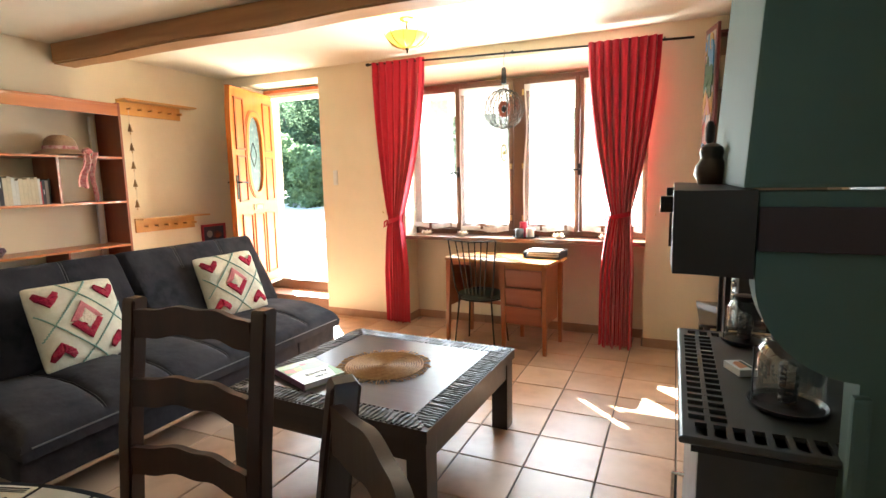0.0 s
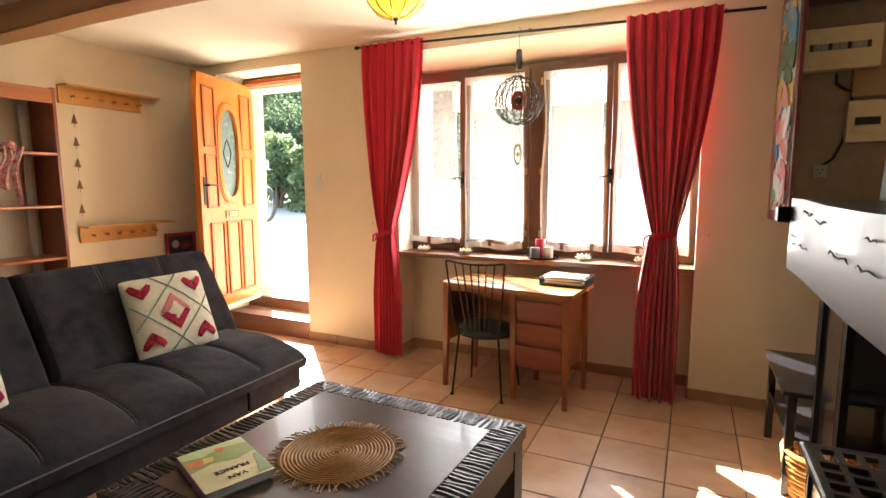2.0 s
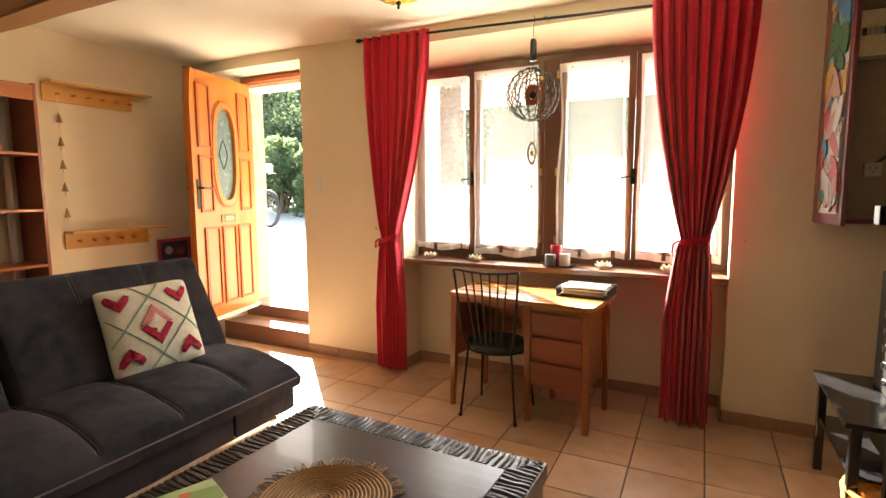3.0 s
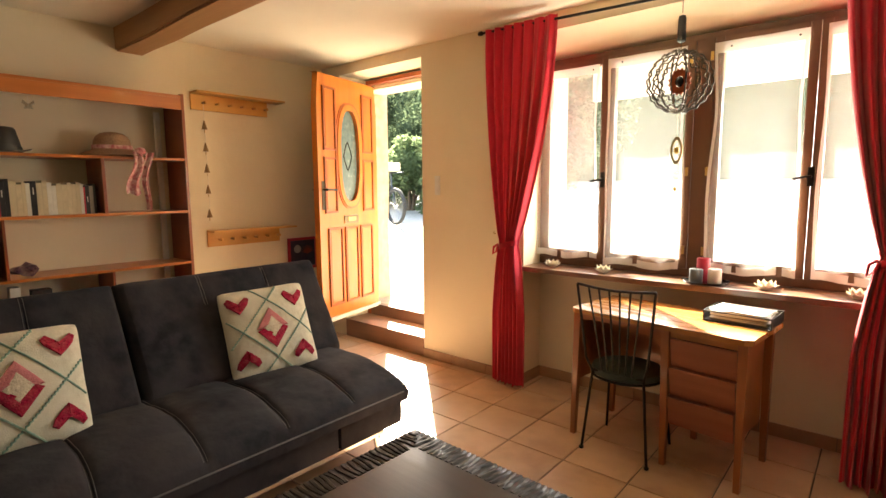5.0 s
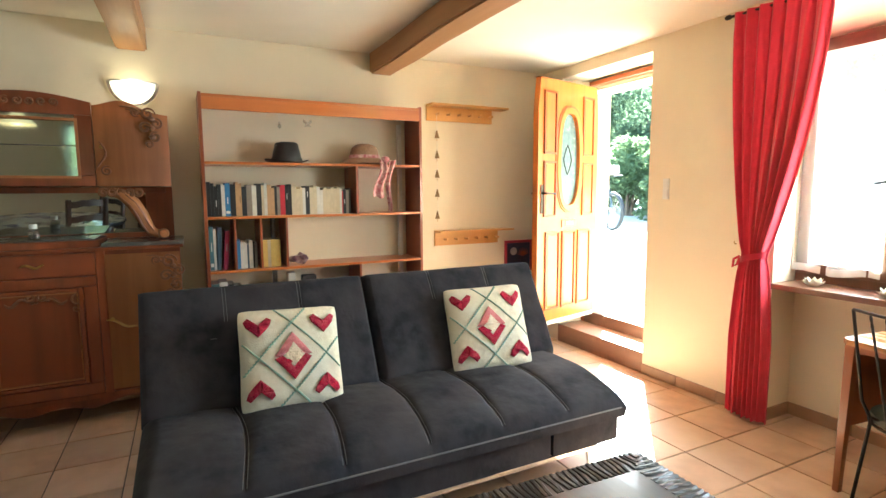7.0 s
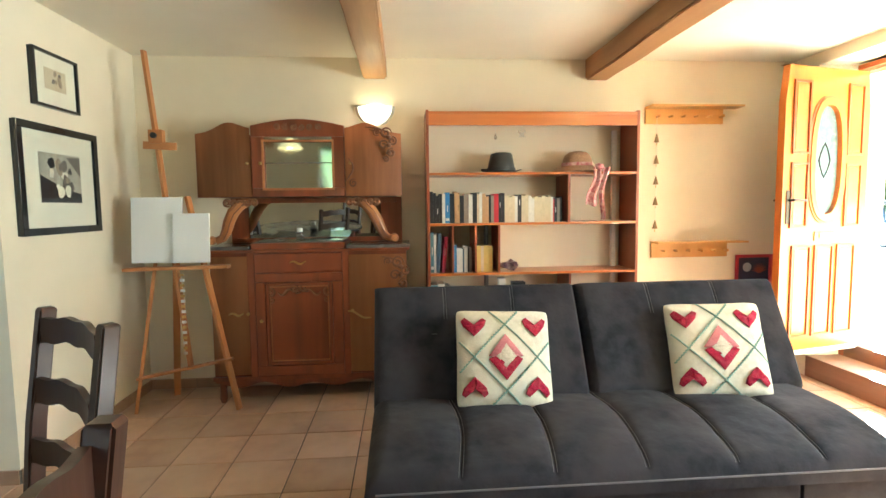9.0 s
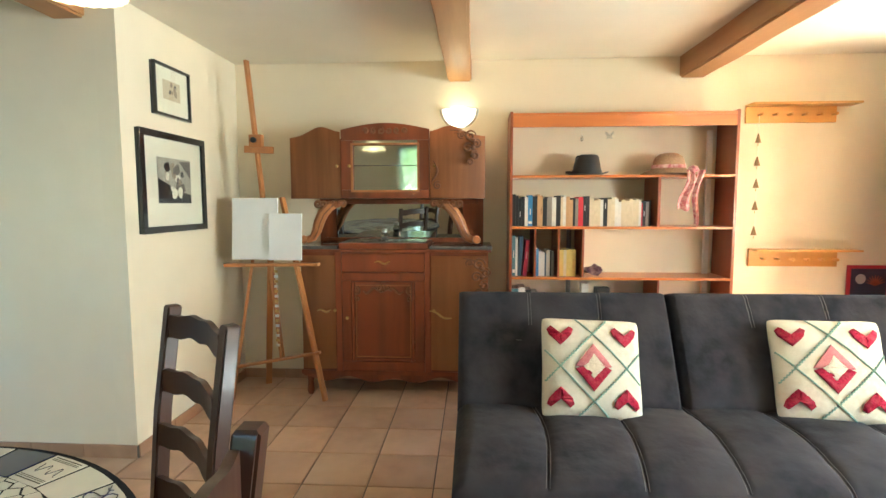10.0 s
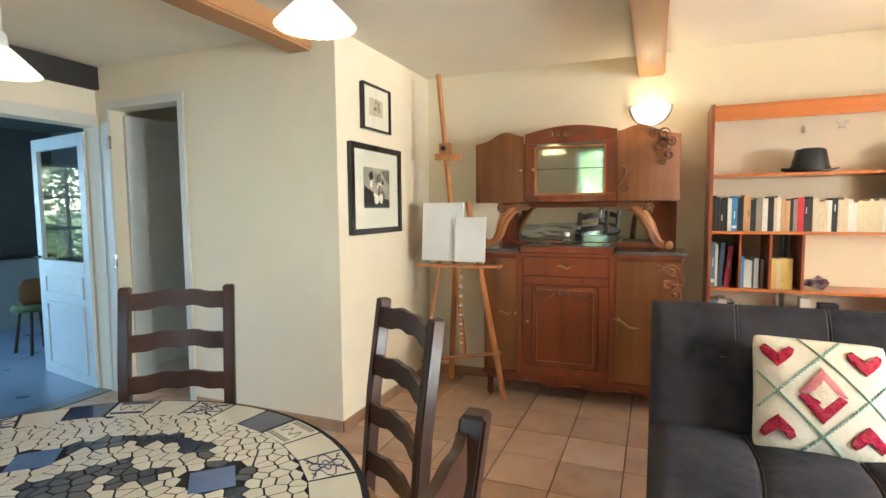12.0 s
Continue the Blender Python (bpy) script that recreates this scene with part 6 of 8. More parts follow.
for sx_ in (-1, 1):
    part("front_leg", tube([(sx_ * 0.15, 0.15, 0.42), (sx_ * 0.18, 0.20, 0.0)], 0.0075), IRON, wc, smooth=True)
    part("rear_leg", tube([(sx_ * 0.135, -0.12, 0.44), (sx_ * 0.175, -0.15, 0.0)], 0.0075), IRON, wc, smooth=True)
    part("foot_ball", lathe([(0.0, 0.0), (0.012, 0.004), (0.013, 0.014), (0.0, 0.022)], (sx_ * 0.175, -0.15, 0.0), sides=12), IRON, wc, smooth=True)
    part("back_post", tube([(sx_ * 0.135, -0.12, 0.44), (sx_ * 0.16, -0.15, 0.52), (sx_ * 0.20, -0.19, 0.915)], 0.007), IRON, wc, smooth=True)
part("top_rail", tube([(-0.20, -0.19, 0.915), (-0.1, -0.195, 0.905), (0, -0.197, 0.90), (0.1, -0.195, 0.905), (0.20, -0.19, 0.915)], 0.007), IRON, wc, smooth=True)
for k in range(6):
    s = (k - 2.5) / 2.5
    pts = [(s * 0.075 + s * 0.06 * j / 30, -0.13 - 0.065 * j / 30, 0.44 + 0.462 * j / 30) for j in range(31)]
    part("twisted_rod", tube(pts, [0.0045 + 0.0016 * (j % 2) for j in range(31)], sides=6), IRON, wc)
part("back_crossbar", tube([(-0.135, -0.125, 0.45), (0, -0.135, 0.44), (0.135, -0.125, 0.45)], 0.006), IRON, wc)


# ---- ladder back chairs ----
def ladder_chair(at, rz):
    t = thing("ladder_back_chair", "dark stained oak ladder-back dining chair with wavy slats", "chair", at=at, rz=rz, group="dining chairs round the mosaic table")
    W, H = 0.198, 1.12
    for s in (-1, 1):
        bm = bmesh.new()
        prev = None
        for z, y, w in ((0.0, -0.165, 0.018), (0.45, -0.17, 0.021), (0.80, -0.20, 0.021), (1.112, -0.243, 0.021), (1.12, -0.243, 0.015)):
            ring = [bm.verts.new((s * W + i * w, y + j * w, z)) for i, j in ((-1, -1), (1, -1), (1, 1), (-1, 1))]
            if prev:
                for k in range(4):
                    bm.faces.new((prev[k], prev[(k + 1) % 4], ring[(k + 1) % 4], ring[k]))
            else:
                bm.faces.new(ring[::-1])
            prev = ring
        bm.faces.new(prev)
        bmesh.ops.bevel(bm, geom=[e for e in bm.edges if abs(e.verts[0].co.z - e.verts[1].co.z) > 0.1], offset=0.005, segments=2, affect="EDGES")
        part("back_post", bm, CHAIRW, t, smooth=True)
    for zi, y in ((1.057, -0.235), (0.892, -0.212), (0.727, -0.193), (0.562, -0.180)):
        def f(u, v):
            x = (u * 2 - 1) * (W - 0.018)
            c = 1 - (u * 2 - 1) ** 2
            topz = 0.034 + 0.014 * c + 0.003 * math.cos(u * 6 * math.pi)
            botz = -0.036 + 0.016 * c + 0.004 * math.cos(u * 6 * math.pi)
            return (x, y - 0.022 * c, zi + botz + (topz - botz) * v)
        part("slat", sheet(24, 4, f, thick=0.016), CHAIRW, t, smooth=True)
    part("seat", box(-0.22, 0.22, -0.17, 0.24, 0.435, 0.47), RATTAN, t, "woven rush seat", bevel=0.012)
    for s in (-1, 1):
        part("front_leg", tube([(s * 0.20, 0.22, 0.48), (s * 0.20, 0.22, 0.30), (s * 0.20, 0.22, 0.0)], [0.021, 0.018, 0.015]), CHAIRW, t, smooth=True)
        for z in (0.15, 0.30):
            part("stretcher", tube([(s * 0.20, 0.22, z), (s * 0.205, -0.165, z)], 0.011), CHAIRW, t, smooth=True)
    for y, z in ((0.22, 0.22), (-0.165, 0.22), (0.22, 0.36)):
        part("stretcher", tube([(-0.20, y, z), (0.20, y, z)], 0.012), CHAIRW, t, smooth=True)
    return t


def chair_pose(p, q):
    """Back posts' tops at p and q; the seat lies to the left of the way from p to q."""
    a = math.atan2(q[1] - p[1], q[0] - p[0])
    mx, my = (p[0] + q[0]) / 2, (p[1] + q[1]) / 2
    ox_, oy_ = -math.sin(a) * 0.243, math.cos(a) * 0.243
    return (mx + ox_, my + oy_, 0), math.degrees(a)


first = ladder_chair(*chair_pose((0.185, 2.22), (-0.21, 2.205)))
for p, q in (((-0.80, 1.895), (-1.065, 1.575)), ((-1.14, 0.80), (-0.92, 0.47)), ((0.88, 1.66), (0.57, 1.96))):
    at_, rz_ = chair_pose(p, q)
    copy_thing(first, pose(at_[0], at_[1], 0, 0, 0, rz_))

# ---- mosaic table ----
TCX, TCY, TR, TZM = -0.02, 1.18, 0.82, 0.76
mo = thing("mosaic_table", "round dining table with a broken-tile mosaic top in cream and blue", "dining table", at=(TCX, TCY, 0))
part("tabletop", lathe([(0.0, TZM - 0.035), (TR - 0.01, TZM - 0.035), (TR, TZM - 0.025), (TR, TZM - 0.003), (TR - 0.008, TZM), (0.0, TZM)], sides=96), surf("dark_grout", (0.022, 0.022, 0.026), (0.014, 0.014, 0.017), rough=0.9, scale=60, spec=0.15), mo, "dark grouted round top", smooth=True)
part("pedestal", lathe([(0.30, 0.0), (0.30, 0.02), (0.05, 0.06), (0.04, 0.40), (0.05, TZM - 0.06), (0.25, TZM - 0.036)], sides=24), IRON, mo, smooth=True)
MCREAM = surf("cream_ceramic", (0.80, 0.77, 0.68), (0.75, 0.72, 0.62), rough=0.15, scale=12, coat=0.6)
MNAVY = surf("navy_ceramic", (0.02, 0.03, 0.13), (0.015, 0.02, 0.09), rough=0.12, scale=12, coat=0.6)
MBLUE = surf("mid_blue_ceramic", (0.14, 0.22, 0.46), (0.11, 0.18, 0.40), rough=0.15, scale=12, coat=0.6)
MSLATE = surf("slate_blue_ceramic", (0.05, 0.065, 0.11), (0.03, 0.04, 0.075), rough=0.15, scale=12, coat=0.6)
rnd = random.Random(12)
K = 36
PH = radians(3.9)
for k in range(K):
    a0, a1 = PH + 2 * math.pi * (k + 0.04) / K, PH + 2 * math.pi * (k + 0.96) / K
    r0, r1 = TR - 0.135, TR - 0.018
    o = [(r0 * math.cos(a0), r0 * math.sin(a0)), (r1 * math.cos(a0), r1 * math.sin(a0)), (r1 * math.cos((a0 + a1) / 2), r1 * math.sin((a0 + a1) / 2)), (r1 * math.cos(a1), r1 * math.sin(a1)), (r0 * math.cos(a1), r0 * math.sin(a1))]
    kind_ = (2, 1, 0, 4, 3)[k % 5]
    m = (MCREAM, MNAVY, MCREAM, MCREAM, MCREAM)[kind_]
    tl = part("border_tile", prism(o, TZM - 0.001, TZM + 0.0014 + rnd.uniform(0, 0.0006)), m, mo, "navy glazed tile" if m is MNAVY else "")
    if kind_ in (2, 4):
        am_, rm = (a0 + a1) / 2, (r0 + r1) / 2
        bmx = bmesh.new()
        mm = Matrix.Translation((rm * math.cos(am_), rm * math.sin(am_), TZM + 0.0022)) @ Matrix.Rotation(am_, 4, "Z")
        if kind_ == 4:
            for rr in (0.016, 0.036):
                pts = [mm @ Vector((rr * math.cos(t_) * (1 + 0.3 * math.cos(4 * t_)), 1.3 * rr * math.sin(t_) * (1 + 0.3 * math.cos(4 * t_)), 0)) for t_ in [2 * math.pi * j / 24 for j in range(24)]]
                tube(pts, 0.0016, bmx, sides=4, closed=True)
            for c_, s_ in ((1, 1), (1, -1), (-1, 1), (-1, -1)):
                tube([mm @ Vector((0.0, 0.0, 0)), mm @ Vector((0.03 * c_, 0.02 * s_, 0)), mm @ Vector((0.048 * c_, 0.055 * s_, 0))], [0.0012, 0.003, 0.0015], bmx, sides=4)
                tube([mm @ Vector((0.046 * c_, 0.030 * s_, 0)), mm @ Vector((0.036 * c_, 0.036 * s_, 0)), mm @ Vector((0.040 * c_, 0.050 * s_, 0))], 0.0014, bmx, sides=4)
        else:
            for off, rr in ((-0.048, 0.0016), (-0.041, 0.0010), (-0.036, 0.0010), (0.036, 0.0010), (0.041, 0.0010), (0.048, 0.0016)):
                tube([mm @ Vector((off, -0.052, 0)), mm @ Vector((off, 0.052, 0))], rr, bmx, sides=4)
            for c_ in (-1, 1):
                tube([mm @ Vector((0.018 * math.sin(j * 0.9) * c_, c_ * (0.006 + 0.0045 * j), 0)) for j in range(10)], 0.0013, bmx, sides=4)
        part("painted_motif", bmx, MSLATE if kind_ == 2 else MNAVY, tl, "dark blue painted motif")
# crazy paving: cells of a jittered grid, cut to the round field
cell = 0.041
chips = {"c": bmesh.new(), "s": bmesh.new()}
loose = []
N = 19
seeds = {}
for i in range(-N, N + 1):
    for j in range(-N, N + 1):
        seeds[(i, j)] = Vector(((i + 0.5 * (j % 2) + rnd.uniform(-0.40, 0.40)) * cell, (j * 0.9 + rnd.uniform(-0.36, 0.36)) * cell, 0))


def clip(poly, mid, way):
    """The part of a polygon that lies behind the line through mid across way."""
    out = []
    for p, q in zip(poly, poly[1:] + poly[:1]):
        a, b = (p - mid).dot(way), (q - mid).dot(way)
        if a <= 0:
            out.append(p)
        if a * b < 0:
            out.append(p + (q - p) * (a / (a - b)))
    return out


SWIRL = [Vector(p + (0,)) for p in ((-0.30, -0.33), (-0.40, -0.24), (-0.48, -0.14), (-0.54, 0.0), (-0.505, 0.115), (-0.45, 0.20), (-0.44, 0.30), (-0.34, 0.40), (-0.18, 0.44))]


def dark(c):
    """On the slate ribbon that curls round the top, or in a block between its arms; the other half is the same turned round."""
    for s_ in (1, -1):
        p = c * s_
        for a, b in zip(SWIRL, SWIRL[1:]):
            k = max(0.0, min(1.0, (p - a).dot(b - a) / (b - a).length_squared))
            if (p - a - (b - a) * k).length < 0.027:
                return True
        if -0.40 < p.x < -0.10 and p.x * -0.55 - 0.27 < p.y < p.x * -0.55 - 0.17 + 0.10 and noise.noise(p * 22) < 0.22:
            return True
    return False


RF = TR - 0.139
for (i, j), c in seeds.items():
    if c.length > RF + 0.01:
        continue
    q = [c + Vector((sx_ * cell * 1.6, sy_ * cell * 1.6, 0)) for sx_, sy_ in ((-1, -1), (1, -1), (1, 1), (-1, 1))]
    for di in range(-3, 4):
        for dj in range(-3, 4):
            o = seeds.get((i + di, j + dj))
            if o is not None and (di or dj):
                d = (o - c).normalized()
                q = clip(q, (o + c) / 2 - d * 0.0026, d)
    q = [p if p.length < RF else p * (RF / p.length) for p in q]
    if len(q) < 3:
        continue
    loose.append((c, q, "s" if dark(c) else "c"))
for cx_, cy_ in ((-0.396, 0.265), (-0.296, -0.266), (0.2, 0.4), (0.38, -0.2), (0.05, -0.48)):
    near = [l for l in loose if abs(l[0].x - cx_) + abs(l[0].y - cy_) < 0.085]
    for l in near:
        loose.remove(l)
    part("blue_tile", prism([(cx_ - 0.075, cy_), (cx_, cy_ - 0.075), (cx_ + 0.075, cy_), (cx_, cy_ + 0.075)], TZM - 0.001, TZM + 0.0022), MBLUE, mo, "mid-blue glazed diamond tile")
loose.sort(key=lambda l: (l[0] - Vector((-0.35, 0.25, 0))).length)
for n_, (c, q, code) in enumerate(loose):
    bm = prism([(p.x, p.y) for p in q], TZM - 0.001, TZM + 0.0010 + rnd.uniform(0, 0.0006), "xy", None if n_ < 240 else chips[code])
    if n_ < 240:
        part("mosaic_chip", bm, MCREAM if code == "c" else MSLATE, mo)
for code, m in (("c", MCREAM), ("s", MSLATE)):
    if chips[code].verts:
        part("mosaic_field", chips[code], m, mo, kind="stuff")

# ---- easel ----
es = thing("easel", "tall beech studio easel holding two blank canvases", "easel", at=(-3.15, 1.08, 0))


def bar(name, p, q, w, d, m=EASELW, parent=None, label=""):
    p, q = Vector(p), Vector(q)
    L = (q - p).length
    bm = box(-w / 2, w / 2, -d / 2, d / 2, 0, L)
    rot = (q - p).to_track_quat("Z", "X").to_matrix().to_4x4()
    bmesh.ops.transform(bm, matrix=Matrix.Translation(p) @ rot, verts=list(bm.verts))
    return part(name, bm, m, parent or es, label, bevel=0.003)


bar("front_leg", (0.02, 0.36, 0.0), (-0.06, 0.05, 1.48), 0.022, 0.045)
bar("front_leg", (0.02, -0.33, 0.0), (-0.06, -0.10, 1.50), 0.022, 0.045)
bar("rear_leg", (-0.32, -0.20, 0.0), (-0.08, -0.04, 1.45), 0.022, 0.045)
bar("mast", (-0.00, 0.04, 0.30), (-0.03, -0.17, 2.44), 0.022, 0.040)
bar("cross_bar", (0.02, -0.31, 0.24), (0.02, 0.33, 0.36), 0.018, 0.045)
bar("canvas_ledge", (0.04, -0.34, 0.995), (0.04, 0.34, 1.005), 0.022, 0.07)
bar("top_clamp", (0.0, -0.19, 1.82), (0.0, 0.02, 1.81), 0.05, 0.02)
part("clamp_block", box(-0.03, 0.02, -0.15, -0.06, 1.83, 1.92), EASELW, es, bevel=0.004)
part("clamp_knob", lathe([(0.0, 0.0), (0.018, 0.002), (0.02, 0.02), (0.0, 0.026)], (0.02, -0.11, 1.88), axis="x", sides=14), BLACKPL, es, smooth=True)
for k in range(16):
    part("ratchet_notch", box(0.012, 0.022, 0.005 - 0.0, 0.03, 0.40 + 0.036 * k, 0.418 + 0.036 * k), BRASS if k % 2 else CANVAS, es)
for y0, w, h, x, lab in ((-0.29, 0.33, 0.44, 0.045, "larger blank white canvas on the easel"), (-0.01, 0.235, 0.33, 0.075, "smaller blank white canvas on the easel")):
    c = thing("canvas", lab, "canvas", at=(-3.15 + x, 1.08 + y0 + w / 2, 1.036))
    c.matrix_world = pose(-3.15 + x, 1.08 + y0 + w / 2, 1.036, 0, -5, 0)
    part("stretched_cloth", box(-0.018, 0.0, -w / 2, w / 2, 0, h), CANVAS, c, bevel=0.003)


# ---- framed pictures ----
def picture(x0, x1, z0, z1, fw, mw, lab, seed, art_col):
    t = thing("framed_picture", lab, "picture", at=((x0 + x1) / 2, YP, (z0 + z1) / 2), group="pictures on the white wall")
    W, H = (x1 - x0) / 2, (z1 - z0) / 2
    part("backing", box(-W + 0.002, W - 0.002, 0, 0.012, -H + 0.002, H - 0.002), BLACKPL, t)
    part("frame_bar", box(-W, W, 0.012, 0.032, H - fw, H), BLACKP, t, bevel=0.003)
    part("frame_bar", box(-W, W, 0.012, 0.032, -H, -H + fw), BLACKP, t, bevel=0.003)
    part("frame_bar", box(-W, -W + fw, 0.012, 0.032, -H + fw, H - fw), BLACKP, t, bevel=0.003)
    part("frame_bar", box(W - fw, W, 0.012, 0.032, -H + fw, H - fw), BLACKP, t, bevel=0.003)
    part("mount", box(-W + fw, W - fw, 0.012, 0.016, -H + fw, H - fw), MOUNT, t)
    art = part("print", box(-W + fw + mw, W - fw - mw, 0.016, 0.0175, -H + fw + mw * 1.05, H - fw - mw * 0.85), art_col, t)
    aw, al, ah = W - fw - mw, -H + fw + mw * 1.05, H - fw - mw * 0.85
    rnd = random.Random(seed)
    ink = [BLACKPL, plain("ink_grey_%d" % seed, (0.16, 0.14, 0.12), 0.8), plain("ink_brown_%d" % seed, (0.34, 0.27, 0.19), 0.8)]
    if seed == 2:
        part("ink_shape", prism([(aw * 0.98, al + 0.003), (aw * 0.98, al + (ah - al) * 0.55), (-aw * 0.2, al + (ah - al) * 0.28), (-aw * 0.98, al + (ah - al) * 0.2), (-aw * 0.98, al + 0.003)][::-1], 0.0175, 0.0179, "xz"), ink[0], t)
        part("ink_shape", prism([(-aw * 0.98, ah * 0.2), (-aw * 0.3, ah * 0.9), (-aw * 0.98, ah * 0.95)], 0.0175, 0.0178, "xz"), ink[1], t)
    for k in range(26 if seed == 2 else 9):
        cx, cz = rnd.uniform(-0.55, 0.55) * aw, (al + ah) / 2 + rnd.uniform(-0.35, 0.4) * (ah - al) * 0.8
        r = rnd.uniform(0.10, 0.24) * aw
        o = [(cx + r * rnd.uniform(0.5, 1) * math.cos(a), cz + r * rnd.uniform(0.5, 1.3) * math.sin(a)) for a in [2 * math.pi * j / 9 for j in range(9)]]
        part("ink_shape", prism(o, 0.0175, 0.0181 + 0.00005 * k, "xz"), (art_col, ink[0], ink[1], ink[2], MOUNT)[rnd.randrange(5)] if seed == 2 else ink[2 if k % 3 else 1], t)
    gl = part("picture_glass", box(-W + fw, W - fw, 0.020, 0.0215, -H + fw, H - fw), GLASS, t)
    gl.visible_shadow = False


picture(-2.89, -2.505, 1.965, 2.275, 0.016, 0.085, "small old etching in a thin black frame on a cream mount", 1, plain("aged_print", (0.62, 0.53, 0.36), 0.8))
picture(-3.04, -2.34, 1.26, 1.865, 0.040, 0.13, "still-life etching in a wide black frame on a cream mount", 2, plain("grey_print", (0.42, 0.39, 0.31), 0.8))

# ---- fireplace ----
mb = thing("mantel_beam", "weathered grey oak mantel beam over the stove", "mantel", at=(1.06, 3.2, 1.36), kind="structure")
bm = box(-0.07, 0.085, -0.62, 0.60, -0.18, 0.0)
bmesh.ops.subdivide_edges(bm, edges=list(bm.edges), cuts=5, use_grid_fill=True)
noisy(bm, 0.005, 6, 3)
part("beam", bm, MANTEL, mb, smooth=True)
rnd = random.Random(5)
for k in range(16):
    y, z = rnd.uniform(-0.55, 0.58), rnd.uniform(-0.12, -0.008)
    L = rnd.uniform(0.03, 0.14)
    bm = tube([(-0.0745 + 0.0015 * math.sin(j), y + L * j / 6, z + rnd.uniform(-0.004, 0.004)) for j in range(7)], [0.0005, 0.0012, 0.0019, 0.0012, 0.0018, 0.0008, 0.0004], sides=5)
    part("crack", bm, CRACK, mb)
for y, z, s in ((-0.42, -0.10, 1.0), (-0.30, -0.13, 0.7)):
    o = [(y + s * 0.05 * math.cos(a) * rnd.uniform(0.4, 1), z + s * 0.045 * math.sin(a) * rnd.uniform(0.5, 1)) for a in [2 * math.pi * j / 11 for j in range(11)]]
    part("knot_hole", prism(o, -0.0775, -0.072, "yz"), CRACK, mb)
for y in (-0.40, 0.60):
    part("iron_bolt_head", box(-0.10, -0.070, y - 0.02, y + 0.02, -0.06, -0.02), IRON, mb, bevel=0.004)

HXF = 1.10
hood = thing("chimney_hood", "sage green plastered chimney hood leaning back to the ceiling", "chimney hood", at=(1.5, 3.2, 1.36), kind="structure")
bm = bmesh.new()
lo_ = [(-0.38, -0.60), (0.55, -0.60), (0.55, 0.40), (-0.38, 0.40)]
hi_ = [(-0.32, -0.60), (0.55, -0.60), (0.55, 0.40), (-0.32, 0.40)]
v0 = [bm.verts.new((x, y, 0.002)) for x, y in lo_]
v1 = [bm.verts.new((x, y, CEIL - 1.36)) for x, y in hi_]
for k in range(4):
    bm.faces.new((v0[k], v0[(k + 1) % 4], v1[(k + 1) % 4], v1[k]))
bm.faces.new(v0[::-1])
bm.faces.new(v1)
part("hood_body", bm, GREEN, hood, bevel=0.008)
# near cheek with an arched foot
chk = [(2.05, 0.0), (2.05, 1.355), (1.15, 1.355), (1.15, 1.18)] + [(1.15 + 0.19 * (1 - math.cos(a)), 1.18 - 0.205 * math.sin(a)) for a in [math.pi / 2 * k / 10 for k in range(1, 11)]] + [(1.345, 0.0)]
hb = thing("chimney_cheek", "dark sage green plastered cheek with a curved edge beside the stove", "chimney breast", at=(0, 0, 0), kind="structure")
part("cheek", prism(chk, 2.60, 2.70, "xz"), GREEN, hb, bevel=0.0)
# added black box: fills the recess behind the cheek as its shade
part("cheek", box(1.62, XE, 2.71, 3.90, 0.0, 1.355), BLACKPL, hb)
part("cheek_band", box(1.15, XE, 2.585, 2.60, 1.235, 1.325), plain("red_brown_band", (0.035, 0.013, 0.014), 0.5), hb, "dark red-brown wooden band", bevel=0.003)
part("jamb_edge", box(1.325, 1.357, 2.575, 2.60, 0.0, 0.955), GREEN, hb, bevel=0.008)
# second added black block, darkening the far end of the recess
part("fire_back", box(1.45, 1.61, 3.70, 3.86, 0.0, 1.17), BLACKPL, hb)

# owl and bottle on the mantel
ow = thing("owl_figurine", "dark carved stone owl figurine on the mantel", "figurine", at=(1.09, 3.16, 1.362))
bm = lathe([(0.0, 0.0), (0.034, 0.0), (0.038, 0.01), (0.046, 0.03), (0.044, 0.055), (0.032, 0.074), (0.030, 0.080), (0.034, 0.095), (0.030, 0.112), (0.016, 0.122), (0.0, 0.124)], sides=28)
for v in bm.verts:
    v.co += v.co.normalized() * 0.002 * noise.noise(v.co * 90)
for s in (-1, 1):
    lathe([(0.0, -0.004), (0.010, 0.0), (0.008, 0.004), (0.0, 0.006)], (s * 0.0 - 0.030, s * 0.014, 0.098), bm, sides=12, axis="x")
ob = part("owl_figurine", bm, plain("dark_stone", (0.06, 0.05, 0.042), 0.35), ow, smooth=True)
bo = thing("small_bottle", "small dark glass bottle with white label on the mantel", "bottle", at=(1.09, 3.30, 1.362))
part("bottle_body", lathe([(0.018, 0.0), (0.02, 0.003), (0.02, 0.07), (0.009, 0.085), (0.009, 0.095)], sides=20), plain("amber_glass", (0.10, 0.03, 0.02), 0.12), bo, smooth=True)
part("label", lathe([(0.0206, 0.01), (0.0206, 0.055)], sides=20, close=False), PAPER, bo, smooth=True)
part("cap", lathe([(0.011, 0.09), (0.011, 0.115), (0.008, 0.118)], sides=16), BLACKPL, bo, smooth=True)
part("brush_tip", lathe([(0.004, 0.118), (0.014, 0.14), (0.015, 0.18), (0.008, 0.20)], sides=12), BLACKPL, bo, smooth=True)

# stove
st = thing("wood_stove", "dark grey cast stove with a slotted top plate", "stove", at=(1.28, 3.20, 0))
SZ = 0.775
part("body", box(-0.215, 0.30, -0.50, 0.41, 0.04, SZ - 0.03), STOVE, st, bevel=0.012)
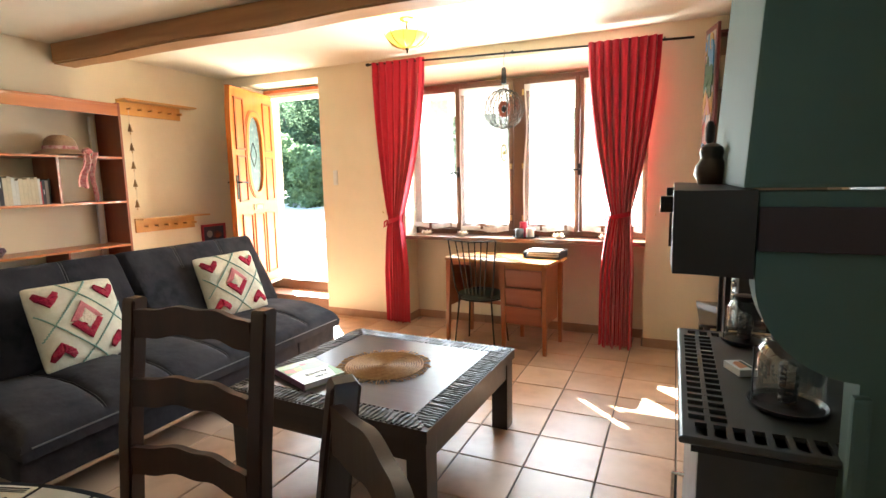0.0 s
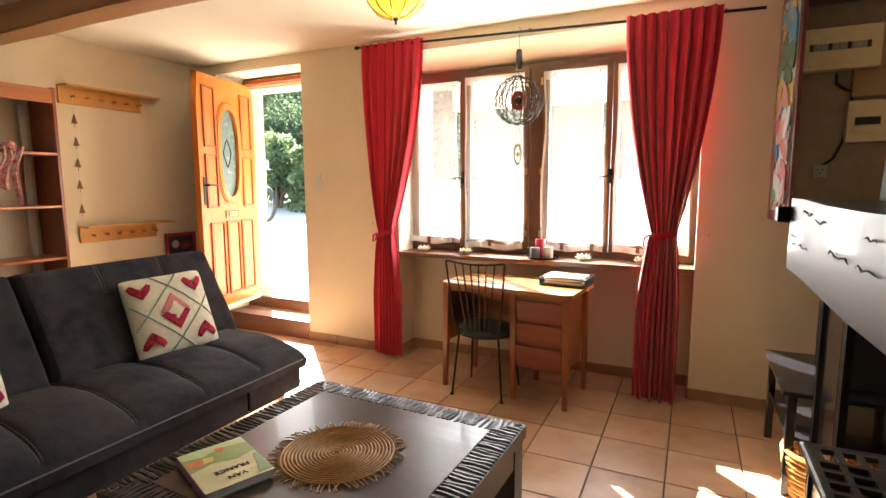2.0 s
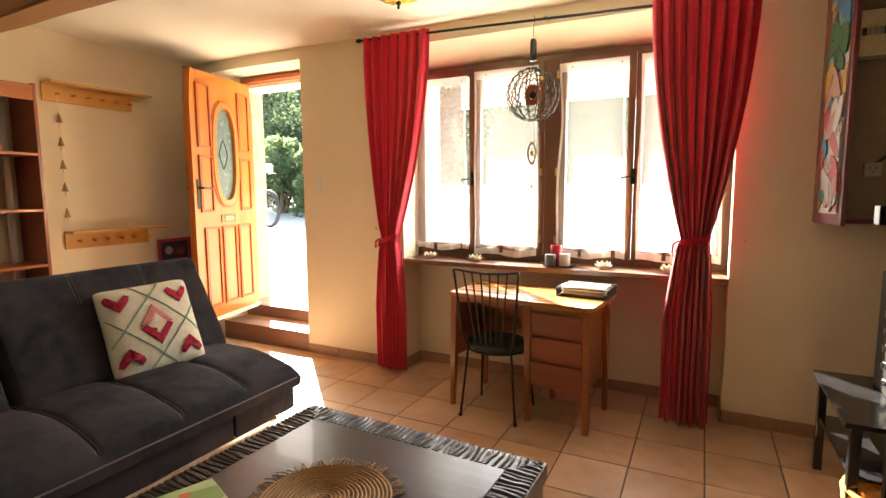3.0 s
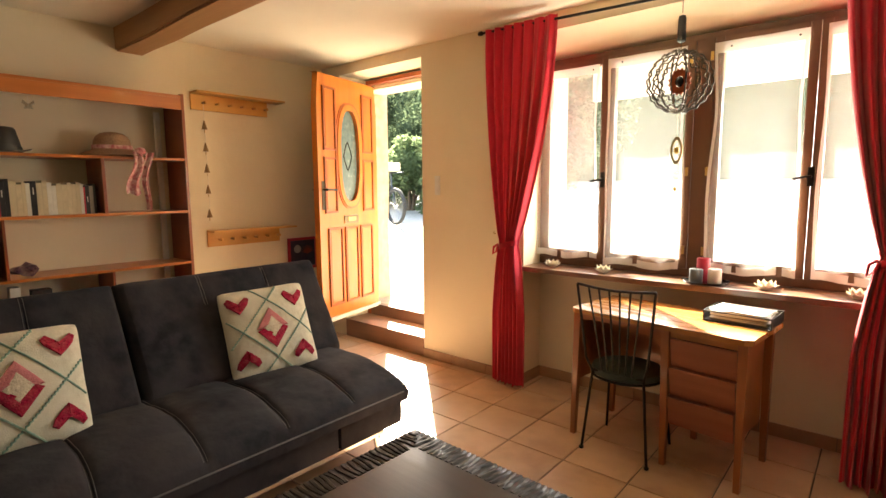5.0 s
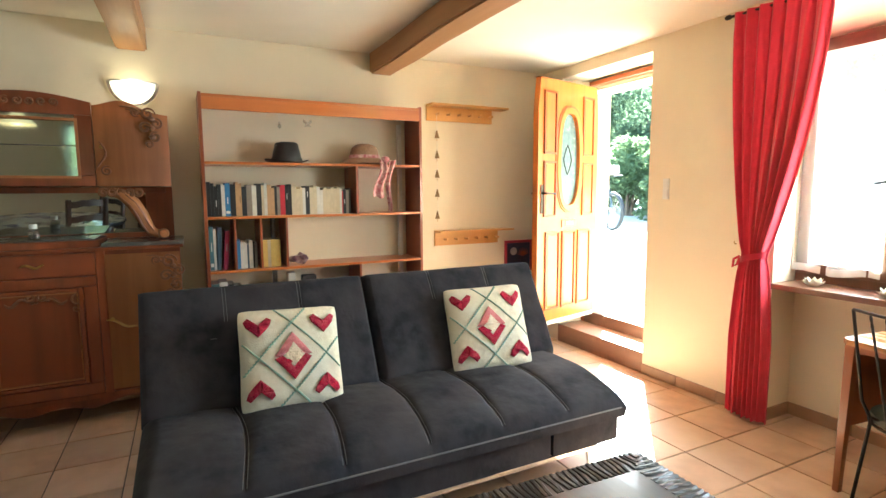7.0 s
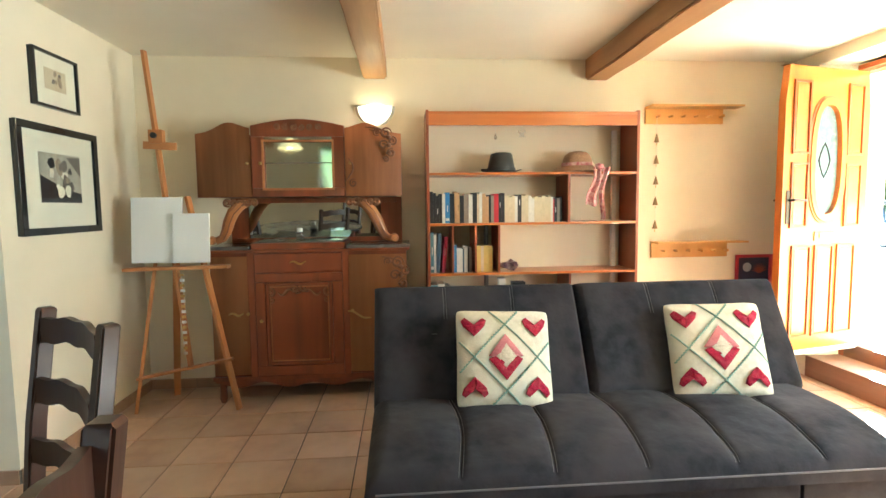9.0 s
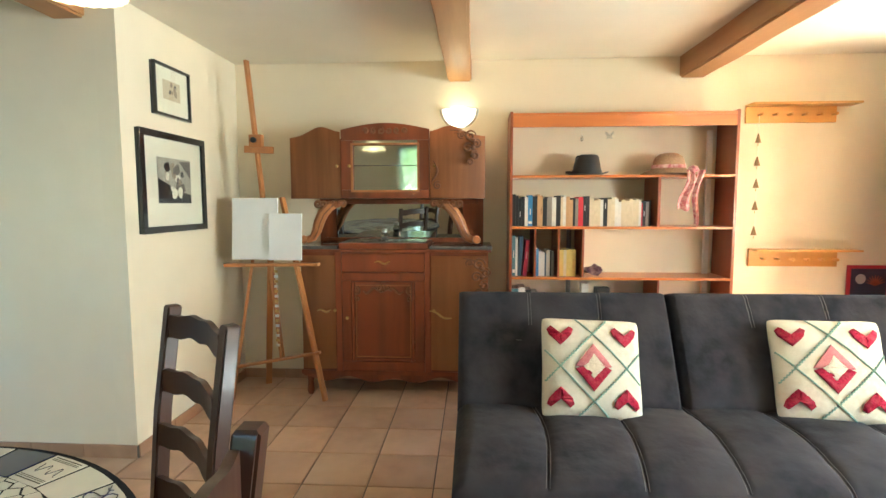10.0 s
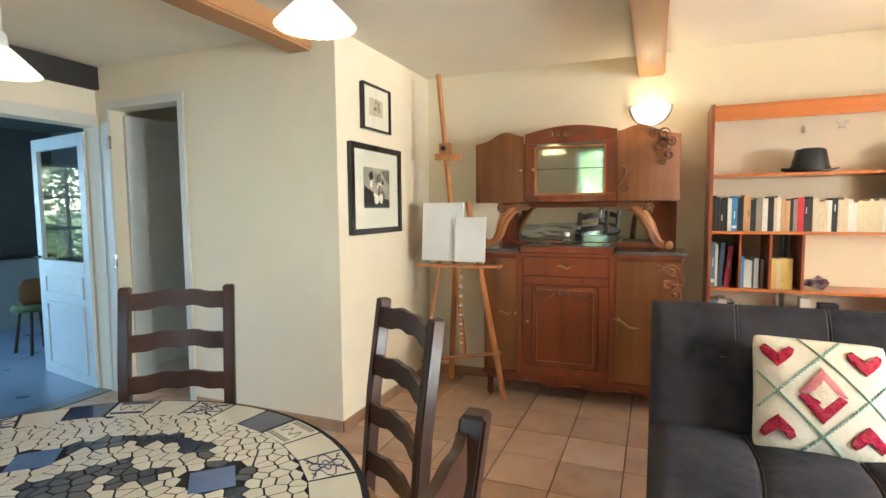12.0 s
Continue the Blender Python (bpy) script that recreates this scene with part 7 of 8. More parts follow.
# top plate with real slots: strips between them
X0, X1, Y0, Y1 = -0.25, 0.32, -0.53, 0.43
cells = bmesh.new()
box(X0 + 0.105, X1, Y0 + 0.09, Y1 - 0.075, SZ - 0.012, SZ, cells)
box(X0, X1, Y0, Y0 + 0.02, SZ - 0.012, SZ, cells)
box(X0, X1, Y1 - 0.02, Y1, SZ - 0.012, SZ, cells)
box(X0, X0 + 0.015, Y0 + 0.02, Y1 - 0.02, SZ - 0.012, SZ, cells)
n = 13
for i in range(n + 1):
    x = X0 + 0.015 + (X1 - X0 - 0.03) * i / n
    box(x, x + 0.014, Y0 + 0.02, Y0 + 0.09, SZ - 0.012, SZ, cells)
    box(x, x + 0.014, Y1 - 0.075, Y1 - 0.02, SZ - 0.012, SZ, cells)
m_ = 17
y0, y1 = Y0 + 0.09, Y1 - 0.075
for i in range(m_ + 1):
    y = y0 + (y1 - y0 - 0.013) * i / m_
    box(X0 + 0.015, X0 + 0.105, y, y + 0.013, SZ - 0.012, SZ, cells)
box(X0 + 0.053, X0 + 0.066, y0 + 0.013, y1 - 0.013, SZ - 0.0115, SZ - 0.0005, cells)
part("slotted_top", cells, STOVE, st, "grey slotted cast top plate")
part("top_rim", tube([(X0, Y0, SZ - 0.008), (X0, Y1, SZ - 0.008), (X1, Y1, SZ - 0.008), (X1, Y0, SZ - 0.008)], 0.010, closed=True, sides=8), STOVE, st, smooth=True)
part("under_plate", box(X0 + 0.02, X1 - 0.01, Y0 + 0.02, Y1 - 0.02, SZ - 0.045, SZ - 0.03), BLACKPL, st)
part("door_handle", tube([(-0.235, -0.3, 0.55), (-0.26, -0.3, 0.55), (-0.26, -0.3, 0.35), (-0.235, -0.3, 0.35)], 0.008), CHROME, st, smooth=True)


def jar(x, y, r, h, seed):
    t = thing("glass_lantern", "clear glass storm lantern on a black tray on the stove", "lantern", at=(x, y, SZ + 0.001), group="lanterns on the stove")
    part("tray", lathe([(r * 1.02, 0), (r * 1.12, 0.004), (r * 1.16, 0.014), (r * 1.11, 0.014), (r * 1.02, 0.006), (0, 0.006)], sides=28), BLACKPL, t, smooth=True)
    part("glass", lathe([(r * 0.9, 0.008), (r, 0.02), (r, h * 0.72), (r * 0.75, h * 0.88), (r * 0.5, h * 0.93), (r * 0.5, h)], sides=32, close=False), JARGLASS, t, smooth=True)
    part("collar", lathe([(r * 0.52, h * 0.92), (r * 0.56, h * 0.94), (r * 0.56, h * 1.02), (r * 0.5, h * 1.03)], sides=24), IRON, t, smooth=True)
    part("strap", sheet(2, 12, lambda u, v: (-(r + 0.002) * math.cos(0.18 * (u - 0.5)), (r + 0.002) * math.sin(0.18 * (u - 0.5)), 0.01 + (h * 0.75) * v), thick=0.002), IRON, t)
    part("candle_spiral", tube([(0.012 * math.cos(k * 0.8), 0.012 * math.sin(k * 0.8), 0.012 + k * h * 0.012) for k in range(46)], 0.012, sides=8), BLACKPL, t, smooth=True)


jar(1.285, 2.94, 0.082, 0.195, 1)
jar(1.245, 3.52, 0.066, 0.17, 2)
mx_ = thing("matchbox", "small pale matchbox with an orange print on the stove", "matchbox", at=(1.20, 3.18, SZ + 0.001), rz=25)
part("sleeve", box(-0.028, 0.028, -0.045, 0.045, 0, 0.022), PAPER, mx_, bevel=0.0015)
part("printed_shape", prism([(-0.018, -0.03), (0.015, -0.02), (0.018, 0.02), (0.0, 0.032), (-0.016, 0.015)], 0.022, 0.0224), plain("orange_print", (0.55, 0.20, 0.06), 0.5), mx_)
part("printed_label", box(0.012, 0.022, -0.035, 0.035, 0.0222, 0.0225), GREEN, mx_)

# low black shelf with tools beyond the stove
bs = thing("black_side_table", "low black lacquered table holding a logs basket under it", "side table", at=(1.36, 5.10, -0.0))
part("tabletop", box(-0.20, 0.35, -0.30, 0.36, 0.47, 0.49), BLACKP, bs, bevel=0.003)
part("shelf", box(-0.17, 0.35, -0.28, 0.34, 0.26, 0.275), BLACKP, bs, bevel=0.003)
for x in (-0.16, 0.32):
    for y in (-0.27, 0.33):
        part("leg", box(x - 0.018, x + 0.018, y - 0.018, y + 0.018, 0, 0.47), BLACKP, bs, bevel=0.003)
bkt = thing("kindling_basket", "pale woven basket heaped with kindling under the black table", "basket", at=(1.34, 4.86, 0))
for k in range(9):
    z = 0.02 + 0.024 * k
    s = 0.13 + 0.003 * k
    part("woven_band", tube([(s * math.cos(a), s * 0.9 * math.sin(a), z + 0.004 * math.sin(6 * a + k * math.pi)) for a in [2 * math.pi * j / 30 for j in range(30)]], 0.013, closed=True, sides=6), RACKWOOD, bkt, smooth=True)
part("basket_bottom", lathe([(0.0, 0.003), (0.125, 0.003), (0.125, 0.012)], sides=20), RACKWOOD, bkt)
rnd = random.Random(9)
for k in range(10):
    a = rnd.uniform(0, 3.1)
    x, y = rnd.uniform(-0.05, 0.05), rnd.uniform(-0.05, 0.05)
    part("kindling_stick", tube([(x - 0.10 * math.cos(a), y - 0.09 * math.sin(a), 0.20 + 0.006 * k), (x + 0.10 * math.cos(a), y + 0.09 * math.sin(a), 0.21 + 0.006 * k)], 0.011, sides=6), RACKWOOD, bkt)
rad = thing("black_media_stand", "tall black stand with stacked hi-fi and chrome knobs", "hi-fi stand", at=(1.52, 5.16, 0.49))
part("cabinet", box(-0.15, 0.17, -0.20, 0.20, 0.0, 0.52), BLACKPL, rad, bevel=0.008)
for k in range(6):
    for y in (-0.1, 0.02):
        part("knob", lathe([(0.016, 0), (0.018, 0.008), (0.013, 0.02), (0.0, 0.022)], (-0.20 + 0.028, y, 0.06 + 0.075 * k), axis="x", sides=14), CHROME, rad, smooth=True)
po = thing("fire_screen", "upright black and chrome framed fire screen panel beside the stove", "fire screen", at=(1.25, 4.45, 0))
for a_, b_ in ((-0.20, -0.15), (0.15, 0.17)):
    part("upright", box(-0.012, 0.012, a_, b_, 0.0, 1.08), IRON, po, "dull dark steel upright", bevel=0.002)
    part("bright_edge", box(-0.014, 0.006, b_ + 0.001, b_ + 0.006, 0.0, 1.08), CHROME, po)
part("panel", box(0.0, 0.006, -0.149, 0.149, 0.03, 1.05), BLACKP, po)

# fuse cabinet on the wall with a painted door
fc = thing("fuse_cabinet", "open red-framed wall cabinet with a bright painted door over fuse boxes", "cabinet", at=(1.165, YN, 1.20))
REDW = wood("red_brown_cabinet", (0.16, 0.02, 0.025), (0.10, 0.012, 0.018), "z", rough=0.35, coat=0.3)
H_ = 1.20
part("cabinet_side", box(0.0, 0.02, -0.14, 0.0, 0.0, H_), REDW, fc, bevel=0.002)
part("cabinet_floor", box(0.02, 0.80, -0.14, 0.0, 0.0, 0.02), REDW, fc, bevel=0.002)
part("cabinet_top", box(0.02, 0.80, -0.14, 0.0, H_ - 0.02, H_), REDW, fc, bevel=0.002)
part("cabinet_back", box(0.02, 0.80, -0.004, -0.001, 0.02, H_ - 0.02), plain("brown_board", (0.36, 0.28, 0.20), 0.8), fc)
dr_ = thing("painted_door", at=(0, 0, 0))
dr_.parent = fc
dr_.matrix_basis = pose(0.0, -0.14, 0.0, 0, 0, -76)
part("door_board", box(0.0, 0.25, -0.012, 0.008, 0.0, H_), REDW, dr_, bevel=0.002)
ACR = [plain("art_%d" % i, c, 0.4) for i, c in enumerate(((0.40, 0.05, 0.03), (0.06, 0.22, 0.38), (0.45, 0.43, 0.40), (0.42, 0.26, 0.05), (0.04, 0.13, 0.06), (0.38, 0.20, 0.17), (0.15, 0.32, 0.40)))]
part("canvas", box(0.04, 0.22, -0.016, -0.012, 0.055, H_ - 0.04), ACR[2], dr_)
rnd = random.Random(21)
for k in range(110):
    cx, cz = rnd.uniform(0.05, 0.21), rnd.uniform(0.10, H_ - 0.10)
    w, h = rnd.uniform(0.012, 0.04), rnd.uniform(0.03, 0.13)
    a = rnd.uniform(-0.7, 0.7)
    o = []
    for j in range(8):
        t_ = 2 * math.pi * j / 8
        x, z = w * math.cos(t_), h * math.sin(t_) * rnd.uniform(0.7, 1)
        o.append((min(0.218, max(0.042, cx + x * math.cos(a) - z * math.sin(a))), min(H_ - 0.045, max(0.058, cz + x * math.sin(a) + z * math.cos(a)))))
    zone = 1 if cz > 0.95 else 4 if cz > 0.72 else 3 if cz > 0.6 else rnd.choice((0, 2, 1, 0, 5))
    part("paint_shape", prism(o, -0.0165 - 0.0001 * (k + 1), -0.016, "xz"), ACR[zone] if k % 3 else ACR[(zone + 2) % 7], dr_)
fb = thing("fuse_box", "cream plastic fuse board with a row of breakers", "fuse box", at=(1.395, YN - 0.005, 2.115))
CREAMP = plain("cream_plastic", (0.76, 0.66, 0.42), 0.4)
part("housing", box(-0.14, 0.22, -0.09, 0, -0.10, 0.12), CREAMP, fb, bevel=0.006)
for k in range(13):
    part("breaker", box(-0.10 + 0.021 * k, -0.082 + 0.021 * k, -0.098, -0.091, 0.0, 0.035), BLACKPL if k % 4 == 0 else plain("breaker_grey_%d" % k, (0.35, 0.33, 0.28), 0.4) if k < 3 else bpy.data.materials["breaker_grey_1"], fb, bevel=0.001)
mtb = thing("electricity_meter", "cream meter box with a dark display slot", "meter", at=(1.575, YN - 0.005, 1.735))
part("housing", box(-0.08, 0.10, -0.07, 0, -0.11, 0.11), CREAMP, mtb, bevel=0.006)
part("display", box(-0.045, 0.065, -0.073, -0.070, -0.02, 0.02), BLACKPL, mtb)
part("cover_plate", box(-0.06, 0.08, -0.0745, -0.0705, -0.06, -0.03), CREAMP, mtb, bevel=0.001)
jb = thing("junction_box", "beige cardboard-coloured junction cover above the meter", "junction box", at=(1.58, YN - 0.005, 1.96))
part("cover", box(-0.07, 0.10, -0.05, 0, -0.09, 0.07), plain("tan_cover", (0.38, 0.25, 0.12), 0.6), jb, bevel=0.004)
so = thing("wall_socket", "grey double wall socket beside the meter", "socket", at=(1.40, YN - 0.005, 1.47))
part("plate", box(-0.035, 0.035, -0.02, 0, -0.035, 0.035), plain("grey_socket", (0.45, 0.44, 0.40), 0.4), so, bevel=0.003)
for a, b in ((-0.012, 0.008), (0.012, 0.008), (0.0, -0.012)):
    part("pin_hole", box(a - 0.003, a + 0.003, -0.021, -0.0201, b - 0.004, b + 0.004), BLACKPL, so)
cb = thing("cable", "black cable running down from the fuse board to the socket", "cable", at=(1.42, YN - 0.012, 2.0))
part("cable", tube([(0.02, -0.01, 0.0), (0.02, -0.015, -0.05), (0.06, -0.01, -0.08), (0.10, 0, -0.10), (0.10, 0, -0.30), (0.04, 0, -0.46), (-0.01, 0, -0.50)], 0.007), BLACKPL, cb, smooth=True)

# ---- passage door and back room ----
def trim(name, boxes, mat=TRIMPAINT):
    bm = bmesh.new()
    for b in boxes:
        box(*b, bm=bm)
    return part(name, bm, mat, kind="structure")


trim("door_trim", [(XP, XP + 0.018, BY0 - 0.07, BY0, 0, BTOP + 0.06), (XP, XP + 0.018, BY1, BY1 + 0.05, 0, BTOP + 0.06), (XP, XP + 0.018, BY0, BY1, BTOP, BTOP + 0.06)])
trim("door_trim", [(AX0 - 0.06, AX0, YS, YS + 0.018, 0, ATOP + 0.09), (AX1, AX1 + 0.07, YS, YS + 0.018, 0, ATOP + 0.09), (AX0, AX1, YS, YS + 0.018, ATOP, ATOP + 0.09)])
trim("floor_strip", [(AX0, AX1, YS - 0.15, YS, -0.004, 0.008)], plain("steel_strip", (0.2, 0.2, 0.2), 0.4, 0.6))


def room_door(at, rz, W, H, glazed, lab):
    t = thing("interior_door", lab, "door", at=at, rz=rz)
    th = 0.035
    if glazed:
        z1 = 1.0
        part("stile", box(0, 0.09, -th / 2, th / 2, 0.01, H), DOORPAINT, t, bevel=0.002)
        part("stile", box(W - 0.09, W, -th / 2, th / 2, 0.01, H), DOORPAINT, t, bevel=0.002)
        part("top_rail", box(0.09, W - 0.09, -th / 2, th / 2, H - 0.10, H), DOORPAINT, t, bevel=0.002)
        part("lower_board", box(0.09, W - 0.09, -th / 2, th / 2, 0.01, 1.0), DOORPAINT, t)
        part("lock_rail", box(0.09, W - 0.09, -th / 2 - 0.008, th / 2 + 0.008, 0.94, 1.02), DOORPAINT, t, bevel=0.004)
        g = part("glass", box(0.09, W - 0.09, -0.003, 0.003, 1.021, H - 0.101), GLASS, t)
        g.visible_shadow = False
        zs = ((0.10, 0.66), (0.72, 0.90))
        x0, x1 = 0.12, W - 0.12
    else:
        part("leaf_board", box(0, W, -th / 2, th / 2, 0.01, H), DOORPAINT, t, bevel=0.002)
        zs = ((0.15, 0.75), (0.85, 1.30), (1.40, H - 0.12))
        x0, x1 = 0.12, W - 0.12
    for z0, z1 in zs:
        for s in (-1, 1):
            y0, y1 = sorted((s * th / 2, s * (th / 2 + 0.010)))
            part("panel_moulding", ring_prism([(x0, z0), (x1, z0), (x1, z1), (x0, z1)], [(x0 + 0.025, z0 + 0.025), (x1 - 0.025, z0 + 0.025), (x1 - 0.025, z1 - 0.025), (x0 + 0.025, z1 - 0.025)], y0, y1), DOORPAINT, t)
    for s in (-1, 1):
        part("handle", tube([(W - 0.05, s * th / 2, 1.04), (W - 0.05, s * 0.06, 1.04), (W - 0.14, s * 0.06, 1.04)], 0.009), IRON, t, smooth=True)
    return t


room_door((AX0 + 0.004, YS - 0.14, 0.0), -99.5, 0.92, 2.05, True, "open grey-white half-glazed door into the back room")
room_door((XP - 0.10, BY0 + 0.02, 0.0), 172, 0.68, 2.17, False, "pale painted passage door standing open into a dark passage")
for z in (0.35, 1.05, 1.95):
    hg = thing("door_hinge", "worn steel butt hinge on the passage door frame", "hinge", at=(XP + 0.018, BY0 + 0.005, z), group="hinges on the passage frame")
    part("hinge_leaf", box(0, 0.006, -0.015, 0.02, -0.05, 0.05), CHROME, hg, bevel=0.001)
    part("hinge_pin", tube([(0.008, 0.0, -0.055), (0.008, 0.0, 0.055)], 0.006), CHROME, hg)
wb = thing("window_2", kind="structure")
for x0, x1, z0, z1 in ((-1.9, -1.85, 0.75, 2.1), (-1.15, -1.1, 0.75, 2.1), (-1.85, -1.15, 0.75, 0.81), (-1.85, -1.15, 2.04, 2.1), (-1.52, -1.48, 0.81, 2.04), (-1.85, -1.15, 1.2, 1.225), (-1.85, -1.15, 1.62, 1.645)):
    part("window_bar", box(x0, x1, -5.46, -5.42, z0, z1), FRAMEWOOD, wb)
stl = thing("wooden_stool", "small dark stool with a green padded seat in the back room", "stool", at=(-2.75, -3.4, 0))
part("seat", lathe([(0.0, 0.44), (0.20, 0.44), (0.21, 0.47), (0.18, 0.50), (0.0, 0.505)], sides=24), plain("olive_cloth", (0.10, 0.13, 0.05), 0.8), stl, smooth=True)
for k in range(4):
    a = math.pi / 4 + k * math.pi / 2
    part("leg", tube([(0.13 * math.cos(a), 0.13 * math.sin(a), 0.44), (0.19 * math.cos(a), 0.19 * math.sin(a), 0.0)], 0.016), CHAIRW, stl, smooth=True)
cu_ = thing("orange_cushion", "muted orange cushion standing on the stool", "cushion", at=(-2.75, -3.42, 0.51))
part("cover", sheet(14, 14, lambda u, v: (0.12 * (2 * u - 1), 0.03 * ((1 - (2 * u - 1) ** 4) * (1 - (2 * v - 1) ** 4)), 0.22 * v), thick=0.05), plain("orange_cloth", (0.32, 0.16, 0.07), 0.9), cu_, smooth=True)
cbk = thing("low_cabinet", "low dark cabinet at the far wall of the back room", "cabinet", at=(-3.4, -5.15, 0))
part("body", box(-0.5, 0.5, -0.2, 0.2, 0, 0.85), DOORPAINT, cbk, bevel=0.01)
part("top", box(-0.52, 0.52, -0.22, 0.22, 0.851, 0.88), CHAIRW, cbk, bevel=0.004)

# ---- outside ----
GP = [(YO + 0.15, 0.17), (7.4, 0.24), (8.6, 0.46), (10.0, 0.70), (12.0, 0.84), (16.0, 1.1), (24.0, 1.6), (60.0, 3.0), (700.0, 3.2)]


def ground_z(y):
    for (a, za), (b, zb) in zip(GP, GP[1:]):
        if y <= b:
            return za + (zb - za) * (y - a) / (b - a)
    return GP[-1][1]


bm = bmesh.new()
xs = [-400, -60] + [-24 + k for k in range(30)] + [60, 400]
ys = [g[0] for g in GP[:2]] + [7.4 + 0.5 * k for k in range(1, 26)] + [24.0, 60.0, 700.0]
gv = [[bm.verts.new((x, y, ground_z(y) + (0.03 * noise.noise(Vector((x * 0.7, y * 0.7, 0))) if y > 7 else 0))) for y in ys] for x in xs]
for i in range(len(xs) - 1):
    for j in range(len(ys) - 1):
        bm.faces.new((gv[i][j], gv[i + 1][j], gv[i + 1][j + 1], gv[i][j + 1]))
part("ground", bm, PAVING, kind="structure", smooth=True)
part("ground", box(-400, 400, -700, -5.6, -0.7, -0.3), surf("grass_ground", (0.08, 0.12, 0.04), (0.05, 0.08, 0.025), rough=0.95, scale=3), kind="structure")


def bush(name, lab, cx, cy, cz, rx, ry, rz_, n, leaf, mat, seed, cat="bush", trunk=0.0, base=0.16):
    t = thing(name, lab, cat, at=(cx, cy, base))
    rnd = random.Random(seed)
    verts, faces = [], []
    clumps = []
    for _ in range(26):
        v = Vector((rnd.gauss(0, 1), rnd.gauss(0, 1), rnd.gauss(0, 1))).normalized() * rnd.uniform(0.35, 1.0)
        clumps.append((Vector((v.x * rx, v.y * ry, v.z * rz_)), rnd.uniform(0.22, 0.5)))
    for i in range(n):
        c, r = clumps[rnd.randrange(len(clumps))]
        d = Vector((rnd.gauss(0, 1), rnd.gauss(0, 1), rnd.gauss(0, 1))).normalized() * r * rnd.uniform(0.5, 1.0) ** 0.5
        p = c + Vector((d.x * rx, d.y * ry, d.z * rz_)) * 0.9 + Vector((0, 0, cz - base))
        if p.z < 0.02:
            continue
        L = leaf * rnd.uniform(0.6, 1.3)
        a = Vector((rnd.gauss(0, 1), rnd.gauss(0, 1), rnd.gauss(0, 0.6) - 0.3)).normalized()
        b = a.cross(Vector((rnd.gauss(0, 1), rnd.gauss(0, 1), rnd.gauss(0, 1)))).normalized()
        k = len(verts)
        verts += [p, p + a * L * 0.5 + b * L * 0.28, p + a * L, p + a * L * 0.5 - b * L * 0.28]
        faces.append((k, k + 1, k + 2, k + 3))
    me = bpy.data.meshes.new("leaves")
    me.from_pydata([tuple(v) for v in verts], [], faces)
    me.materials.append(mat)
    ob = new("leaves", me)
    ob.parent = t
    FRAME_OF[ob] = Vector((0, 0, 0))
    tagged(ob, kind="stuff")
    top = cz - base
    for k in range(5):
        c = clumps[k][0]
        part("limb", tube([(0.05 * k - 0.1, 0, 0), (c.x * 0.35, c.y * 0.35, top * 0.5), (c.x * 0.9, c.y * 0.9, top + c.z * 0.8)], [0.06 + trunk, 0.035 + trunk * 0.4, 0.012]), BARK, t, smooth=True)
    return t


bush("shrub", "light green leafy shrub beyond the yard", -8.5, 12.0, 1.65, 1.0, 0.7, 0.80, 9000, 0.11, LEAF, 1, base=0.8)
bush("shrub", "light green leafy shrub beyond the yard", -7.0, 11.8, 1.50, 1.0, 0.7, 0.75, 9000, 0.11, LEAF, 2, base=0.8)
bush("shrub", "light green leafy shrub beyond the yard", -10.2, 12.6, 1.45, 1.1, 0.7, 0.7, 7000, 0.11, LEAF, 3, base=0.85)
bush("tree", "dark leafy tree behind the shrubs", -9.6, 14.8, 3.4, 2.2, 1.4, 2.4, 16000, 0.13, LEAFD, 4, "tree", 0.12, 1.0)
bush("tree", "dark leafy tree behind the shrubs", -6.6, 15.2, 3.6, 2.2, 1.4, 2.6, 14000, 0.13, LEAFD, 5, "tree", 0.12, 1.0)
bush("tree", "dark leafy tree behind the shrubs", -13.0, 15.6, 3.6, 2.5, 1.4, 2.6, 12000, 0.13, LEAFD, 6, "tree", 0.12, 1.0)
bush("tree", "sunlit green tree outside the back room", -1.8, -10.5, 2.0, 2.4, 1.5, 2.4, 9000, 0.14, LEAF, 7, "tree", 0.10, -0.3)
bush("tree", "sunlit green tree outside the east window", 6.5, 0.6, 2.0, 1.5, 2.4, 2.2, 8000, 0.14, LEAF, 8, "tree", 0.10, -0.3)
part("backdrop_slope", box(-60, 60, 24.5, 26, 1.0, 7.5), LEAFD, kind="structure")

# bicycle
bi = thing("bicycle", "black mountain bicycle parked in the yard with a light seat cover", "bicycle", at=(-7.25, 9.93, 0.695), rz=-14)
for x in (-0.52, 0.52):
    w = thing("wheel", at=(0, 0, 0))
    w.parent = bi
    part("tyre", tube([(x + 0.33 * math.cos(a), 0, 0.35 + 0.33 * math.sin(a)) for a in [2 * math.pi * k / 36 for k in range(36)]], 0.034, closed=True), RUBBER, w, smooth=True)
    part("rim", tube([(x + 0.30 * math.cos(a), 0, 0.35 + 0.30 * math.sin(a)) for a in [2 * math.pi * k / 36 for k in range(36)]], 0.009, closed=True, sides=6), BLACKP, w)
    part("hub", tube([(x, -0.04, 0.35), (x, 0.04, 0.35)], 0.02), CHROME, w)
    for k in range(16):
        a = 2 * math.pi * k / 16
        part("spoke", tube([(x, 0, 0.35), (x + 0.30 * math.cos(a), 0, 0.35 + 0.30 * math.sin(a))], 0.0018, sides=4), CHROME, w)
part("frame", tube([(-0.52, 0, 0.35), (-0.05, 0, 0.30), (0.38, 0, 0.78), (-0.18, 0, 0.75), (-0.05, 0, 0.30)], 0.018), BLACKP, bi, smooth=True)
